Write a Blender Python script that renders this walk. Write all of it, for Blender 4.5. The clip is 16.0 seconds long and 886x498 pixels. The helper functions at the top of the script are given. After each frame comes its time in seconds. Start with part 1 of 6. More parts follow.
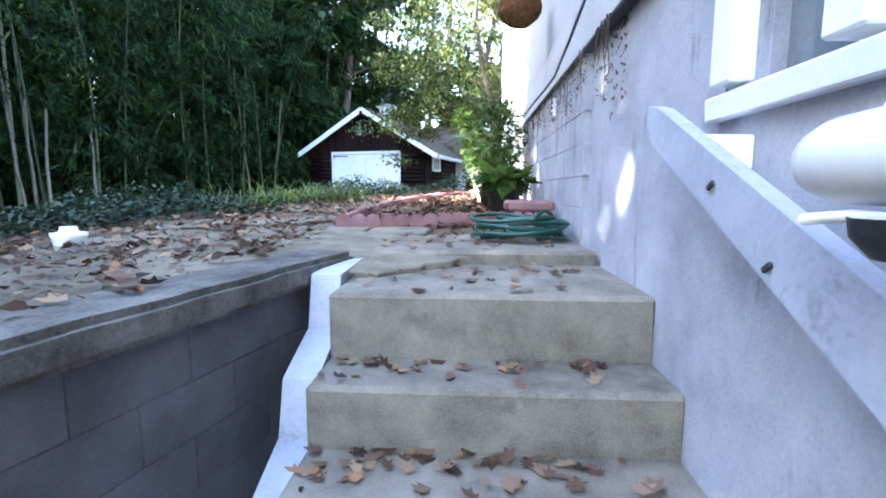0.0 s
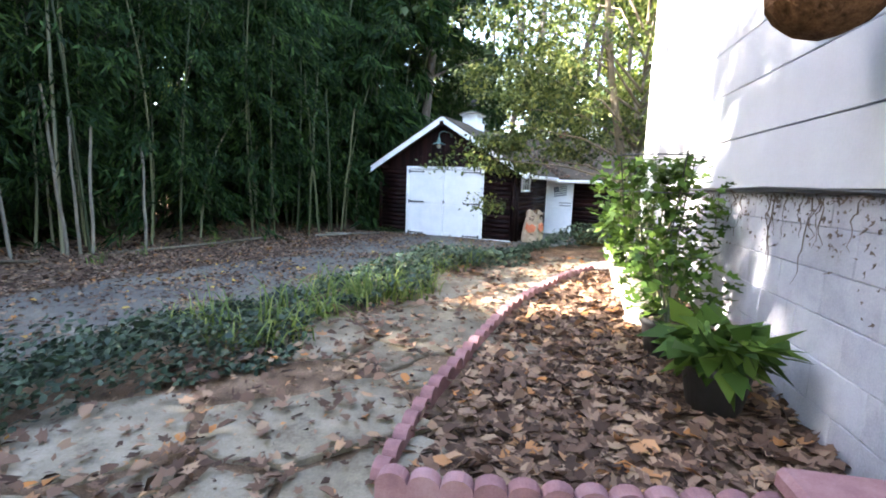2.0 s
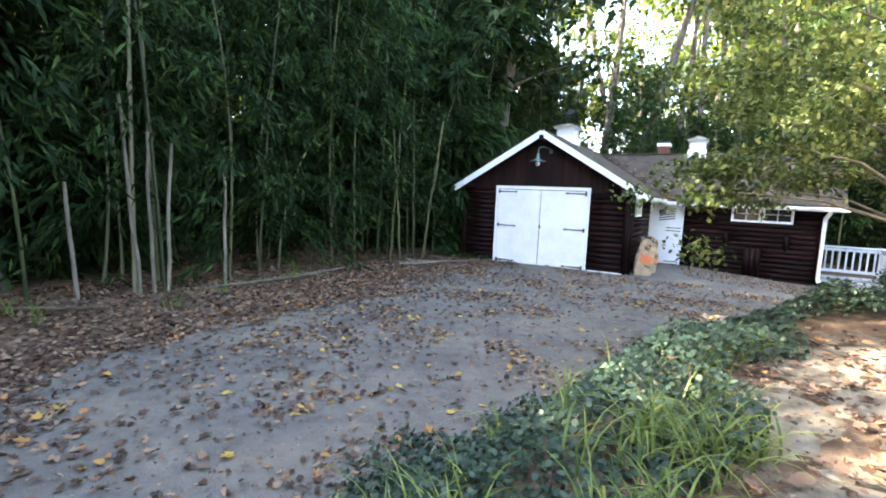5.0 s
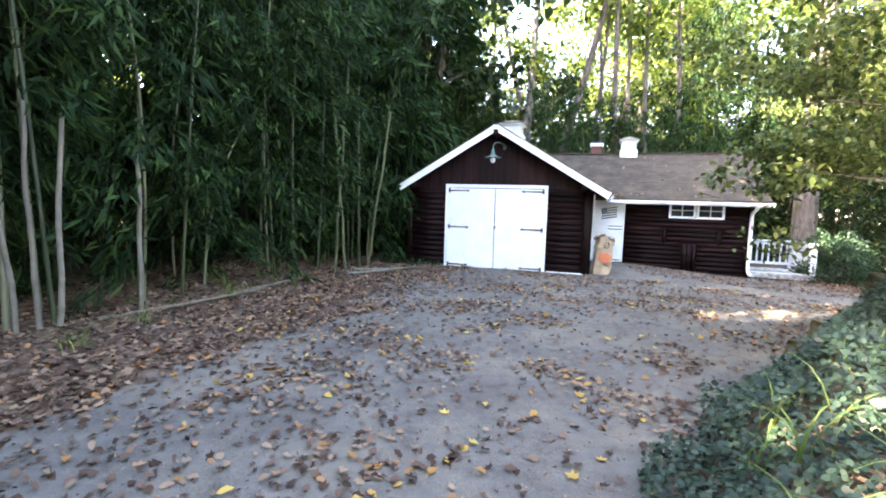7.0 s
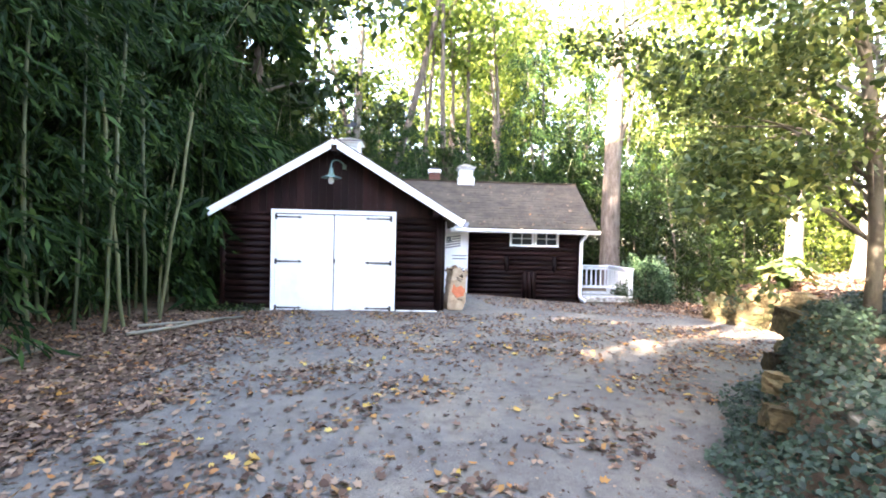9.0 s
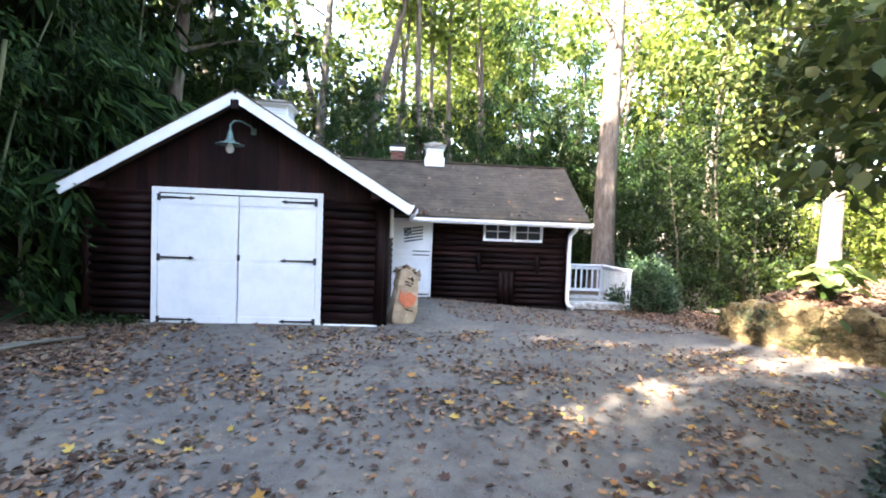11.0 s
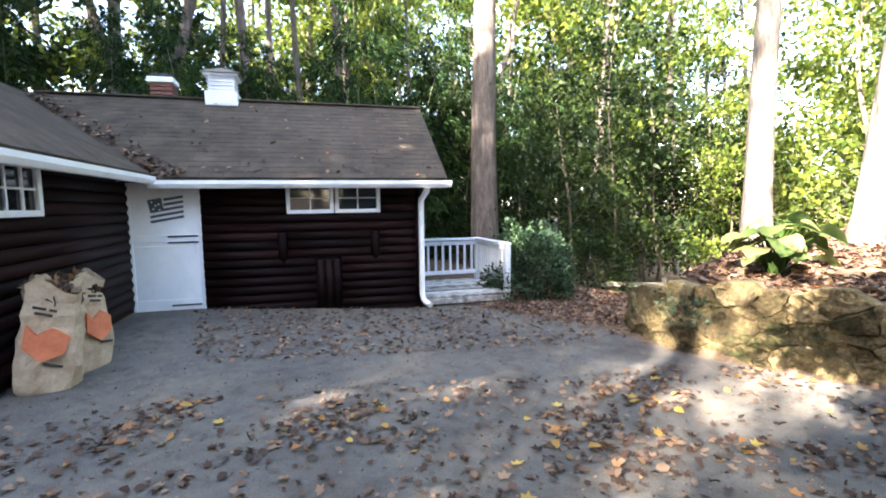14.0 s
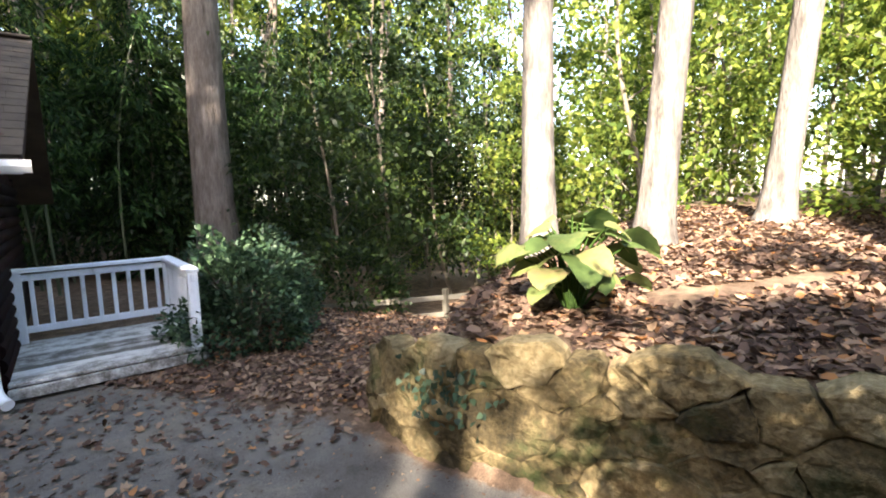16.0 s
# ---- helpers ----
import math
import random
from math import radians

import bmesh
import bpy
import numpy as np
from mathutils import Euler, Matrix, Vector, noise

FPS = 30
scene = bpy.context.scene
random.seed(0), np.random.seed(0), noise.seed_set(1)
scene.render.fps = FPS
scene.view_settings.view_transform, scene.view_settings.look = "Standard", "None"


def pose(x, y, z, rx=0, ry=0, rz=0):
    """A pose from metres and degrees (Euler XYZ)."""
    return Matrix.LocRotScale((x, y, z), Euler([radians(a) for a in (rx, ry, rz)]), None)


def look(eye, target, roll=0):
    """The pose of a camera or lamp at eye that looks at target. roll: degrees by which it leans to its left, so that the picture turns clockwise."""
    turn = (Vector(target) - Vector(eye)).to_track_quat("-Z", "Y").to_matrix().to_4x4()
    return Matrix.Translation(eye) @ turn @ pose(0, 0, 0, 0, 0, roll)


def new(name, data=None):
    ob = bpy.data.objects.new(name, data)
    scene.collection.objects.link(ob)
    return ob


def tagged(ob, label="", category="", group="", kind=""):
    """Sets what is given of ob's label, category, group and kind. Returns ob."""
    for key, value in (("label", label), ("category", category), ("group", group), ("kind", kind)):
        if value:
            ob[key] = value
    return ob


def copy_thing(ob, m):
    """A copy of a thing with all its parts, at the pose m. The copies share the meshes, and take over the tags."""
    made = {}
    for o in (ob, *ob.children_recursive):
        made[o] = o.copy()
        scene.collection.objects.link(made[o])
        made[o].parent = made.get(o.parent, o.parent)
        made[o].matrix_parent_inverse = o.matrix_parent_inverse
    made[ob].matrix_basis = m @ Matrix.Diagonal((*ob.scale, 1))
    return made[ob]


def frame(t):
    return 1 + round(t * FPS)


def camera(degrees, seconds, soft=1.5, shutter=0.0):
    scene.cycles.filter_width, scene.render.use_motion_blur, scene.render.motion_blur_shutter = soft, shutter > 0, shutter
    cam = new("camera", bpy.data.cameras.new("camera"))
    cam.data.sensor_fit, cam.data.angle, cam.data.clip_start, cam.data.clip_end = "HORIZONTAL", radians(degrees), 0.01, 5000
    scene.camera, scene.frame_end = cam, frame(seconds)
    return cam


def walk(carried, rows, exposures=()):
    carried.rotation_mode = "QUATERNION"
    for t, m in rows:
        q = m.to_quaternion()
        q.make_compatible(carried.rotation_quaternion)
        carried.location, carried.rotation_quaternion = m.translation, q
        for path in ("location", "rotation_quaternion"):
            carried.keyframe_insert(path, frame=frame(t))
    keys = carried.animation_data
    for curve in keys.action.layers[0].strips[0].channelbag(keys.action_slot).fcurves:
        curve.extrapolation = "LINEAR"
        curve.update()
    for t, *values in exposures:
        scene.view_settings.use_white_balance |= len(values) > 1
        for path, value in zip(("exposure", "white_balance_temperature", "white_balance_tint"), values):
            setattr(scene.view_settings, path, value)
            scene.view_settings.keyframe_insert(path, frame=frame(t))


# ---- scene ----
cam = camera(86.5, 16.0, 1.9)
PATH = [
    (0, (0.870, 1.925, 0.806), (0.758, 3.907, 0.560), 0.17),
    (0.5, (0.698, 2.572, 0.913), (0.482, 4.557, 0.792), 1.05),
    (1, (0.559, 3.404, 1.173), (0.194, 5.364, 1.007), 2.07),
    (1.5, (0.456, 3.854, 1.366), (0.215, 5.830, 1.165), 2.82),
    (2, (0.337, 4.172, 1.632), (-0.081, 6.109, 1.358), 2.00),
    (2.5, (0.140, 4.565, 1.752), (-0.435, 6.458, 1.460), 0.20),
    (3, (-0.115, 4.802, 1.827), (-0.759, 6.675, 1.548), 0.71),
    (3.5, (-0.384, 4.998, 1.852), (-1.057, 6.864, 1.599), 0.78),
    (4, (-0.776, 5.215, 1.855), (-1.435, 7.088, 1.617), 1.20),
    (4.2, (-0.987, 5.284, 1.825), (-1.620, 7.167, 1.595), 1.73),
    (6.3, (-2.511, 5.915, 1.847), (-2.934, 7.856, 1.620), 1.69),
    (6.5, (-2.727, 6.051, 1.772), (-3.093, 8.006, 1.559), 1.76),
    (7, (-3.142, 6.373, 1.611), (-3.294, 8.358, 1.424), 1.72),
    (7.5, (-3.449, 6.661, 1.529), (-3.287, 8.650, 1.392), 1.88),
    (8, (-3.671, 7.083, 1.544), (-3.257, 9.037, 1.434), 1.56),
    (8.5, (-3.678, 7.608, 1.582), (-3.134, 9.531, 1.498), 1.30),
    (9, (-3.508, 8.186, 1.632), (-2.919, 10.097, 1.583), 1.35),
    (9.5, (-3.201, 8.771, 1.634), (-2.569, 10.668, 1.592), 1.59),
    (9.7, (-3.078, 9.011, 1.647), (-2.419, 10.898, 1.591), 2.02),
    (11.8, (-1.279, 11.221, 1.651), (-0.692, 13.131, 1.568), 2.54),
    (12, (-1.105, 11.483, 1.614), (-0.526, 13.396, 1.536), 2.64),
    (12.5, (-0.690, 11.956, 1.600), (-0.145, 13.878, 1.514), 2.30),
    (13, (-0.274, 12.390, 1.574), (0.262, 14.313, 1.457), 1.09),
    (13.5, (0.278, 12.715, 1.633), (0.992, 14.579, 1.502), 0.88),
    (14, (0.928, 13.186, 1.531), (1.897, 14.926, 1.343), -0.77),
    (14.5, (1.674, 13.681, 1.450), (2.845, 15.287, 1.227), -0.47),
    (15, (2.458, 14.120, 1.423), (3.773, 15.612, 1.209), -0.55),
    (15.5, (2.985, 14.500, 1.424), (4.428, 15.871, 1.224), -0.74),
    (16, (3.704, 14.730, 1.521), (5.275, 15.948, 1.300), -1.64),
]
walk(cam, [(t, look(eye, target, roll)) for t, eye, target, roll in PATH], exposures=[(0.0, 4.65, 6000, 13), (1.0, 4.65, 7000, 16), (2.5, 4.38, 6800, 14),
      (4.0, 4.48, 7050, 14), (7.0, 4.9, 7250, 18), (9.5, 5.12, 7400, 20), (12.5, 3.82, 6600, 13), (14.0, 3.95, 6850, 15), (16.0, 3.3, 7000, 14)])


# ---- light ----
world = bpy.data.worlds.new("world")
scene.world = world
world.use_nodes = True
wn = world.node_tree
sky = wn.nodes.new("ShaderNodeTexSky")
sky.sky_type = "NISHITA"
sky.sun_disc = False
SUN_EL, SUN_AZ = radians(30), radians(248)   # azimuth clockwise from +y
sky.sun_elevation, sky.sun_rotation = SUN_EL, SUN_AZ
sky.air_density, sky.dust_density, sky.ozone_density = 1.0, 1.5, 1.0
wn.links.new(sky.outputs[0], wn.nodes["Background"].inputs[0])
wn.nodes["Background"].inputs[1].default_value = 0.12
sun = new("sun", bpy.data.lights.new("sun", "SUN"))
sun.data.energy, sun.data.angle, sun.data.color = 5.0, radians(0.6), (1.0, 0.94, 0.83)
sun_from = Vector((math.sin(SUN_AZ) * math.cos(SUN_EL), math.cos(SUN_AZ) * math.cos(SUN_EL), math.sin(SUN_EL)))
sun.matrix_world = look(sun_from * 60, (0, 0, 0))


# ---- materials ----
def material(name, stops, scale=4.0, detail=6.0, rough=0.8, bump=0.3, fine=60.0, vary=0.0, island=0.0,
             metal=0.0, translucent=0.0, stretch=(1, 1, 1), distance=0.02, stain=None, gloss=0.5):
    """A surface of two noises (broad and fine) through a colour ramp; vary shifts it from object to object, island from piece to piece."""
    m = bpy.data.materials.new(name)
    m.use_nodes = True
    n, l = m.node_tree.nodes, m.node_tree.links
    bsdf = n["Principled BSDF"]
    geo = n.new("ShaderNodeNewGeometry")
    coord = n.new("ShaderNodeTexCoord")
    mapping = n.new("ShaderNodeMapping")
    mapping.inputs["Scale"].default_value = stretch
    l.new(coord.outputs["Object"] if vary == 0 and island == 0 else geo.outputs["Position"], mapping.inputs["Vector"])
    broad = n.new("ShaderNodeTexNoise")
    broad.inputs["Scale"].default_value, broad.inputs["Detail"].default_value = scale, detail
    broad.inputs["Roughness"].default_value = 0.65
    small = n.new("ShaderNodeTexNoise")
    small.inputs["Scale"].default_value, small.inputs["Detail"].default_value = fine, 4.0
    for tex in (broad, small):
        l.new(mapping.outputs[0], tex.inputs["Vector"])
    add = n.new("ShaderNodeMath")
    add.operation = "MULTIPLY_ADD"
    l.new(small.outputs[0], add.inputs[0])
    add.inputs[1].default_value = 0.35
    l.new(broad.outputs[0], add.inputs[2])
    shift = n.new("ShaderNodeMath")
    shift.operation = "SUBTRACT"
    l.new(add.outputs[0], shift.inputs[0])
    shift.inputs[1].default_value = 0.175
    fac = shift.outputs[0]
    for amount, source in ((vary, None), (island, geo.outputs["Random Per Island"])):
        if amount:
            if source is None:
                source = n.new("ShaderNodeObjectInfo").outputs["Random"]
            mix = n.new("ShaderNodeMix")
            mix.data_type = "FLOAT"
            mix.inputs[0].default_value = amount
            l.new(fac, mix.inputs[2])
            l.new(source, mix.inputs[3])
            fac = mix.outputs[0]
    ramp = n.new("ShaderNodeValToRGB")
    while len(ramp.color_ramp.elements) < len(stops):
        ramp.color_ramp.elements.new(0.5)
    for e, (p, c) in zip(ramp.color_ramp.elements, stops):
        e.position, e.color = p, (*c, 1)
    l.new(fac, ramp.inputs[0])
    colour = ramp.outputs[0]
    if stain:
        # grime with a shape of its own: (colour, scale, threshold, stretch)
        sm = n.new("ShaderNodeMapping")
        sm.inputs["Scale"].default_value = stain[3]
        l.new(geo.outputs["Position"], sm.inputs["Vector"])
        sx = n.new("ShaderNodeTexNoise")
        sx.inputs["Scale"].default_value, sx.inputs["Detail"].default_value = stain[1], 8.0
        sx.inputs["Roughness"].default_value = 0.7
        l.new(sm.outputs[0], sx.inputs["Vector"])
        sr = n.new("ShaderNodeMapRange")
        sr.inputs["From Min"].default_value, sr.inputs["From Max"].default_value = stain[2], stain[2] + 0.16
        l.new(sx.outputs[0], sr.inputs["Value"])
        cm = n.new("ShaderNodeMix")
        cm.data_type = "RGBA"
        l.new(sr.outputs[0], cm.inputs[0])
        l.new(colour, cm.inputs[6])
        cm.inputs[7].default_value = (*stain[0], 1)
        colour = cm.outputs[2]
    l.new(colour, bsdf.inputs["Base Color"])
    bsdf.inputs["Roughness"].default_value, bsdf.inputs["Metallic"].default_value = rough, metal
    bsdf.inputs["Specular IOR Level"].default_value = gloss
    if bump:
        b = n.new("ShaderNodeBump")
        b.inputs["Strength"].default_value, b.inputs["Distance"].default_value = bump, distance
        l.new(add.outputs[0], b.inputs["Height"])
        l.new(b.outputs[0], bsdf.inputs["Normal"])
    if translucent:
        t = n.new("ShaderNodeBsdfTranslucent")
        mix = n.new("ShaderNodeMixShader")
        mix.inputs[0].default_value = translucent
        l.new(colour, t.inputs[0])
        l.new(bsdf.outputs[0], mix.inputs[1])
        l.new(t.outputs[0], mix.inputs[2])
        l.new(mix.outputs[0], n["Material Output"].inputs["Surface"])
    return m


WHITE = material("white_paint", [(0.3, (0.7632, 0.7844, 0.8056)), (0.6, (0.8692, 0.8798, 0.8904))], 3, rough=0.45, bump=0.08, vary=0.1,
                 stain=((0.45, 0.45, 0.44), 5, 0.66, (1, 1, 0.25)))
RAILPAINT = material("worn_blue_grey_paint", [(0.25, (0.2, 0.21, 0.25)), (0.42, (0.36, 0.38, 0.46)), (0.7, (0.46, 0.48, 0.57))], 5, rough=0.6, bump=0.25, vary=0.1,
                     stain=((0.16, 0.15, 0.15), 9, 0.62, (1, 1, 1)))
WEATHERED = material("weathered_white_wood", [(0.22, (0.3293, 0.336, 0.3378)), (0.36, (0.6586, 0.6832, 0.7222)), (0.62, (0.7903, 0.8176, 0.862))], 6, rough=0.75,
                     bump=0.3, vary=0.25, stretch=(1, 1, 0.4))
DECK = material("worn_deck_paint", [(0.38, (0.11, 0.1, 0.085)), (0.5, (0.33, 0.32, 0.3)), (0.62, (0.6, 0.6, 0.58))], 7, rough=0.8, bump=0.3, vary=0.3)
LOG = material("stained_log", [(0.25, (0.002969, 0.001034, 0.0009383)), (0.5, (0.007916, 0.002412, 0.002253)), (0.72, (0.01781, 0.005858, 0.005257))], 3, fine=40, rough=0.62,
               bump=0.5, vary=0.3, stretch=(0.35, 0.35, 2.2), gloss=0.12)
BOARD = material("stained_board", [(0.25, (0.004788, 0.001603, 0.001683)), (0.5, (0.01137, 0.003206, 0.003367)), (0.75, (0.02514, 0.007617, 0.007695))], 3, fine=40, rough=0.7,
                 bump=0.5, vary=0.35, stretch=(3, 3, 0.25), gloss=0.2)
SHINGLE = material("asphalt_shingle", [(0.25, (0.03825, 0.03145, 0.0255)), (0.5, (0.07225, 0.0578, 0.04505)), (0.78, (0.119, 0.0952, 0.07225))], 2.0, fine=220, rough=0.95,
                   bump=0.6, vary=0.09, distance=0.01, gloss=0.15)
IRON = material("black_iron", [(0.3, (0.012, 0.014, 0.02)), (0.7, (0.03, 0.032, 0.04))], 8, rough=0.5, bump=0.2)
COPPER = material("verdigris_enamel", [(0.3, (0.05, 0.1, 0.085)), (0.7, (0.11, 0.18, 0.16))], 12, rough=0.45, bump=0.1, metal=0.2)
BULB = material("frosted_bulb", [(0.3, (0.75, 0.76, 0.78)), (0.7, (0.85, 0.85, 0.86))], 3, rough=0.2, bump=0)
GLASS = material("window_glass", [(0.3, (0.012, 0.014, 0.016)), (0.7, (0.02, 0.023, 0.026))], 2, rough=0.04, bump=0)
DIMGLASS = material("curtained_glass", [(0.3, (0.10, 0.12, 0.14)), (0.7, (0.2, 0.23, 0.25))], 2, rough=0.06, bump=0)
FLAG = material("flag_panel_dark", [(0.3, (0.05, 0.07, 0.10)), (0.7, (0.09, 0.11, 0.15))], 9, rough=0.6, bump=0.1)
BRICK = material("red_brick", [(0.3, (0.1, 0.04, 0.03)), (0.7, (0.21, 0.09, 0.065))], 9, rough=0.9, bump=0.4)
EDGER = material("pink_concrete", [(0.25, (0.1332, 0.07008, 0.07429)), (0.5, (0.2271, 0.1195, 0.1267)), (0.75, (0.3133, 0.1896, 0.1967))], 6, fine=160, rough=0.95, bump=0.5,
                 vary=0.2, distance=0.01, gloss=0.2)
CONCRETE = material("old_concrete", [(0.28, (0.09225, 0.08169, 0.06776)), (0.45, (0.1775, 0.1587, 0.1325)), (0.65, (0.2697, 0.241, 0.2033))], 3.2, fine=130, rough=0.93,
                    bump=0.5, vary=0.12, distance=0.012, gloss=0.2, stain=((0.10, 0.095, 0.08), 4.5, 0.57, (1, 1, 1)))
WORNCAP = material("worn_coping", [(0.28, (0.0595, 0.0561, 0.051)), (0.48, (0.1275, 0.1207, 0.1105)), (0.68, (0.2125, 0.204, 0.187))], 4, fine=90, rough=0.95,
                   bump=0.9, distance=0.025, gloss=0.15, stain=((0.06, 0.055, 0.045), 6, 0.52, (1, 1, 1)))
STUCCO = material("painted_block", [(0.3, (0.248, 0.2563, 0.2976)), (0.5, (0.3473, 0.3555, 0.4051)), (0.7, (0.4382, 0.4465, 0.4961))], 2.4, fine=110, rough=0.85,
                  bump=0.45, vary=0.08, distance=0.012, gloss=0.25, stain=((0.14, 0.14, 0.14), 4.0, 0.58, (1, 1.6, 0.3)))
SIDING = material("painted_siding", [(0.3, (0.43, 0.4386, 0.4816)), (0.7, (0.5332, 0.5418, 0.5762))], 1.6, fine=70, rough=0.6, bump=0.12, vary=0.1)
BLOCKGREY = material("grey_block", [(0.3, (0.075, 0.075, 0.08625)), (0.5, (0.1125, 0.1125, 0.1275)), (0.7, (0.1575, 0.1575, 0.1762))], 3, fine=130, rough=0.93,
                     bump=0.5, vary=0.12, distance=0.012, gloss=0.2)
FLAGSTONE = material("flagstone", [(0.28, (0.08809, 0.07532, 0.0562)), (0.5, (0.1669, 0.1462, 0.1116)), (0.72, (0.2595, 0.2304, 0.1819))], 4, fine=90, rough=0.92, bump=0.7,
                     vary=0.22, distance=0.02, gloss=0.15, stain=((0.085, 0.07, 0.05), 5, 0.55, (1, 1, 1)))
ROCK = material("mossy_fieldstone", [(0.25, (0.022, 0.019, 0.013)), (0.4, (0.06, 0.046, 0.024)), (0.56, (0.15, 0.113, 0.058)), (0.72, (0.25, 0.2, 0.115))], 3.5,
                fine=28, rough=0.95, bump=1.0, vary=0.3, distance=0.04, gloss=0.1, stain=((0.03, 0.036, 0.014), 2.6, 0.5, (1, 1, 1)))
HOSE = material("green_hose", [(0.3, (0.0026, 0.039, 0.02925)), (0.7, (0.0065, 0.065, 0.04875))], 10, rough=0.35, bump=0.05)
DARKPOT = material("black_plastic_pot", [(0.3, (0.012, 0.012, 0.013)), (0.7, (0.03, 0.03, 0.032))], 9, rough=0.5, bump=0.1)
URN = material("cast_stone_urn", [(0.3, (0.1913, 0.1785, 0.153)), (0.7, (0.306, 0.2932, 0.2614))], 9, rough=0.85, bump=0.3)
COIR = material("coconut_fibre", [(0.3, (0.05, 0.025, 0.012)), (0.7, (0.19, 0.10, 0.05))], 30, fine=200, rough=1, bump=1.0, gloss=0.05)
PAPER = material("brown_paper_bag", [(0.3, (0.36, 0.2562, 0.174)), (0.7, (0.55, 0.4392, 0.319))], 6, fine=40, rough=0.9, bump=0.5, gloss=0.1)
ORANGE = material("orange_print", [(0.3, (0.54, 0.1386, 0.0594)), (0.7, (0.675, 0.2268, 0.1188))], 12, rough=0.9, bump=0.2)
INK = material("black_print", [(0.3, (0.03, 0.025, 0.02)), (0.7, (0.05, 0.04, 0.035))], 12, rough=0.9, bump=0.1)
SOIL = material("potting_soil", [(0.3, (0.02, 0.015, 0.01)), (0.7, (0.06, 0.045, 0.03))], 20, rough=1, bump=0.8)
OLDBARK = material("brown_bark", [(0.28, (0.048, 0.0384, 0.03264)), (0.5, (0.1152, 0.09408, 0.08064)), (0.7, (0.192, 0.1632, 0.144))], 5, fine=24, rough=0.95, bump=1.0,
                   vary=0.1, stretch=(1.6, 1.6, 0.35), distance=0.06, gloss=0.1)
BARK = material("pine_bark", [(0.28, (0.05314, 0.04605, 0.04133)), (0.5, (0.124, 0.1092, 0.09742)), (0.7, (0.2125, 0.1948, 0.1771))], 5, fine=28, rough=0.95, bump=1.0,
                vary=0.1, stretch=(1.6, 1.6, 0.35), distance=0.05, gloss=0.1)
SMOOTHBARK = material("grey_bark", [(0.28, (0.07, 0.058, 0.045)), (0.6, (0.16, 0.138, 0.105))], 8, rough=0.9, bump=0.5, stretch=(1, 1, 0.4), gloss=0.1)
CULM = material("bamboo_culm", [(0.25, (0.024, 0.036, 0.012)), (0.5, (0.072, 0.084, 0.033)), (0.75, (0.15, 0.144, 0.084))], 2, fine=30, rough=0.5, bump=0.1, vary=0.6)
DEADCULM = material("dead_bamboo", [(0.3, (0.0832, 0.0736, 0.0544)), (0.7, (0.192, 0.176, 0.1408))], 4, rough=0.8, bump=0.3, vary=0.3)


def leaf(name, stops, translucent=0.4, rough=0.5, gloss=0.3, island=0.75):
    return material(name, stops, 0.5, 3, rough, 0, 30, island=island, translucent=translucent, gloss=gloss)


# dark gaps and lit sprays of the grove are worked into these tones
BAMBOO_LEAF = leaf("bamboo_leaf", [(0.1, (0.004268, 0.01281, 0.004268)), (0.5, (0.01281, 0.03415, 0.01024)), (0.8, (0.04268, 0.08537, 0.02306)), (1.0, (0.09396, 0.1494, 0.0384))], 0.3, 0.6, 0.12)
# lit and shaded foliage as two colours: sun-bright woods, darkened understorey
WOODS_SUN_LEAF = leaf("woodland_sun_leaf", [(0.1, (0.03325, 0.06175, 0.01235)), (0.5, (0.1187, 0.171, 0.0285)), (0.85, (0.266, 0.304, 0.057)), (1.0, (0.399, 0.3515, 0.0855))], 0.55)
UNDER_SHADE_LEAF = leaf("understorey_shade_leaf", [(0.1, (0.0078, 0.0192, 0.0054)), (0.5, (0.0192, 0.039, 0.0102)), (0.9, (0.06, 0.09, 0.021))], 0.45)
DOGWOOD_LEAF = leaf("yard_tree_leaf", [(0.1, (0.0253, 0.0483, 0.01265)), (0.5, (0.0805, 0.115, 0.0299)), (0.85, (0.207, 0.2242, 0.06325)), (1.0, (0.3105, 0.184, 0.0805))], 0.35)
IVY_LEAF = leaf("ivy_leaf", [(0.1, (0.00738, 0.02152, 0.0123)), (0.5, (0.02337, 0.04797, 0.02829)), (0.85, (0.05227, 0.08307, 0.0492)), (1.0, (0.0984, 0.1168, 0.05535))], 0.15, 0.5, 0.3)
BLADE = leaf("grass_blade", [(0.1, (0.063, 0.108, 0.027)), (0.5, (0.135, 0.198, 0.045)), (0.9, (0.27, 0.306, 0.09))], 0.45)
POT_LEAF = leaf("potted_plant_leaf", [(0.1, (0.02048, 0.0468, 0.01053)), (0.5, (0.04973, 0.09649, 0.01755)), (0.9, (0.09945, 0.158, 0.02925))], 0.35, 0.6, 0.15)
HOSTA_LEAF = material("broad_green_leaf", [(0.15, (0.042, 0.077, 0.021)), (0.45, (0.091, 0.133, 0.0385)), (0.62, (0.168, 0.182, 0.063)), (0.8, (0.238, 0.154, 0.084))], 9, 5, 0.6, 0.35, 40,
                      vary=0.4, translucent=0.35, distance=0.02, gloss=0.25)
BUSH_LEAF = leaf("holly_leaf", [(0.1, (0.01129, 0.03104, 0.01537)), (0.5, (0.03386, 0.07054, 0.03415)), (0.9, (0.09874, 0.1623, 0.07685))], 0.2)
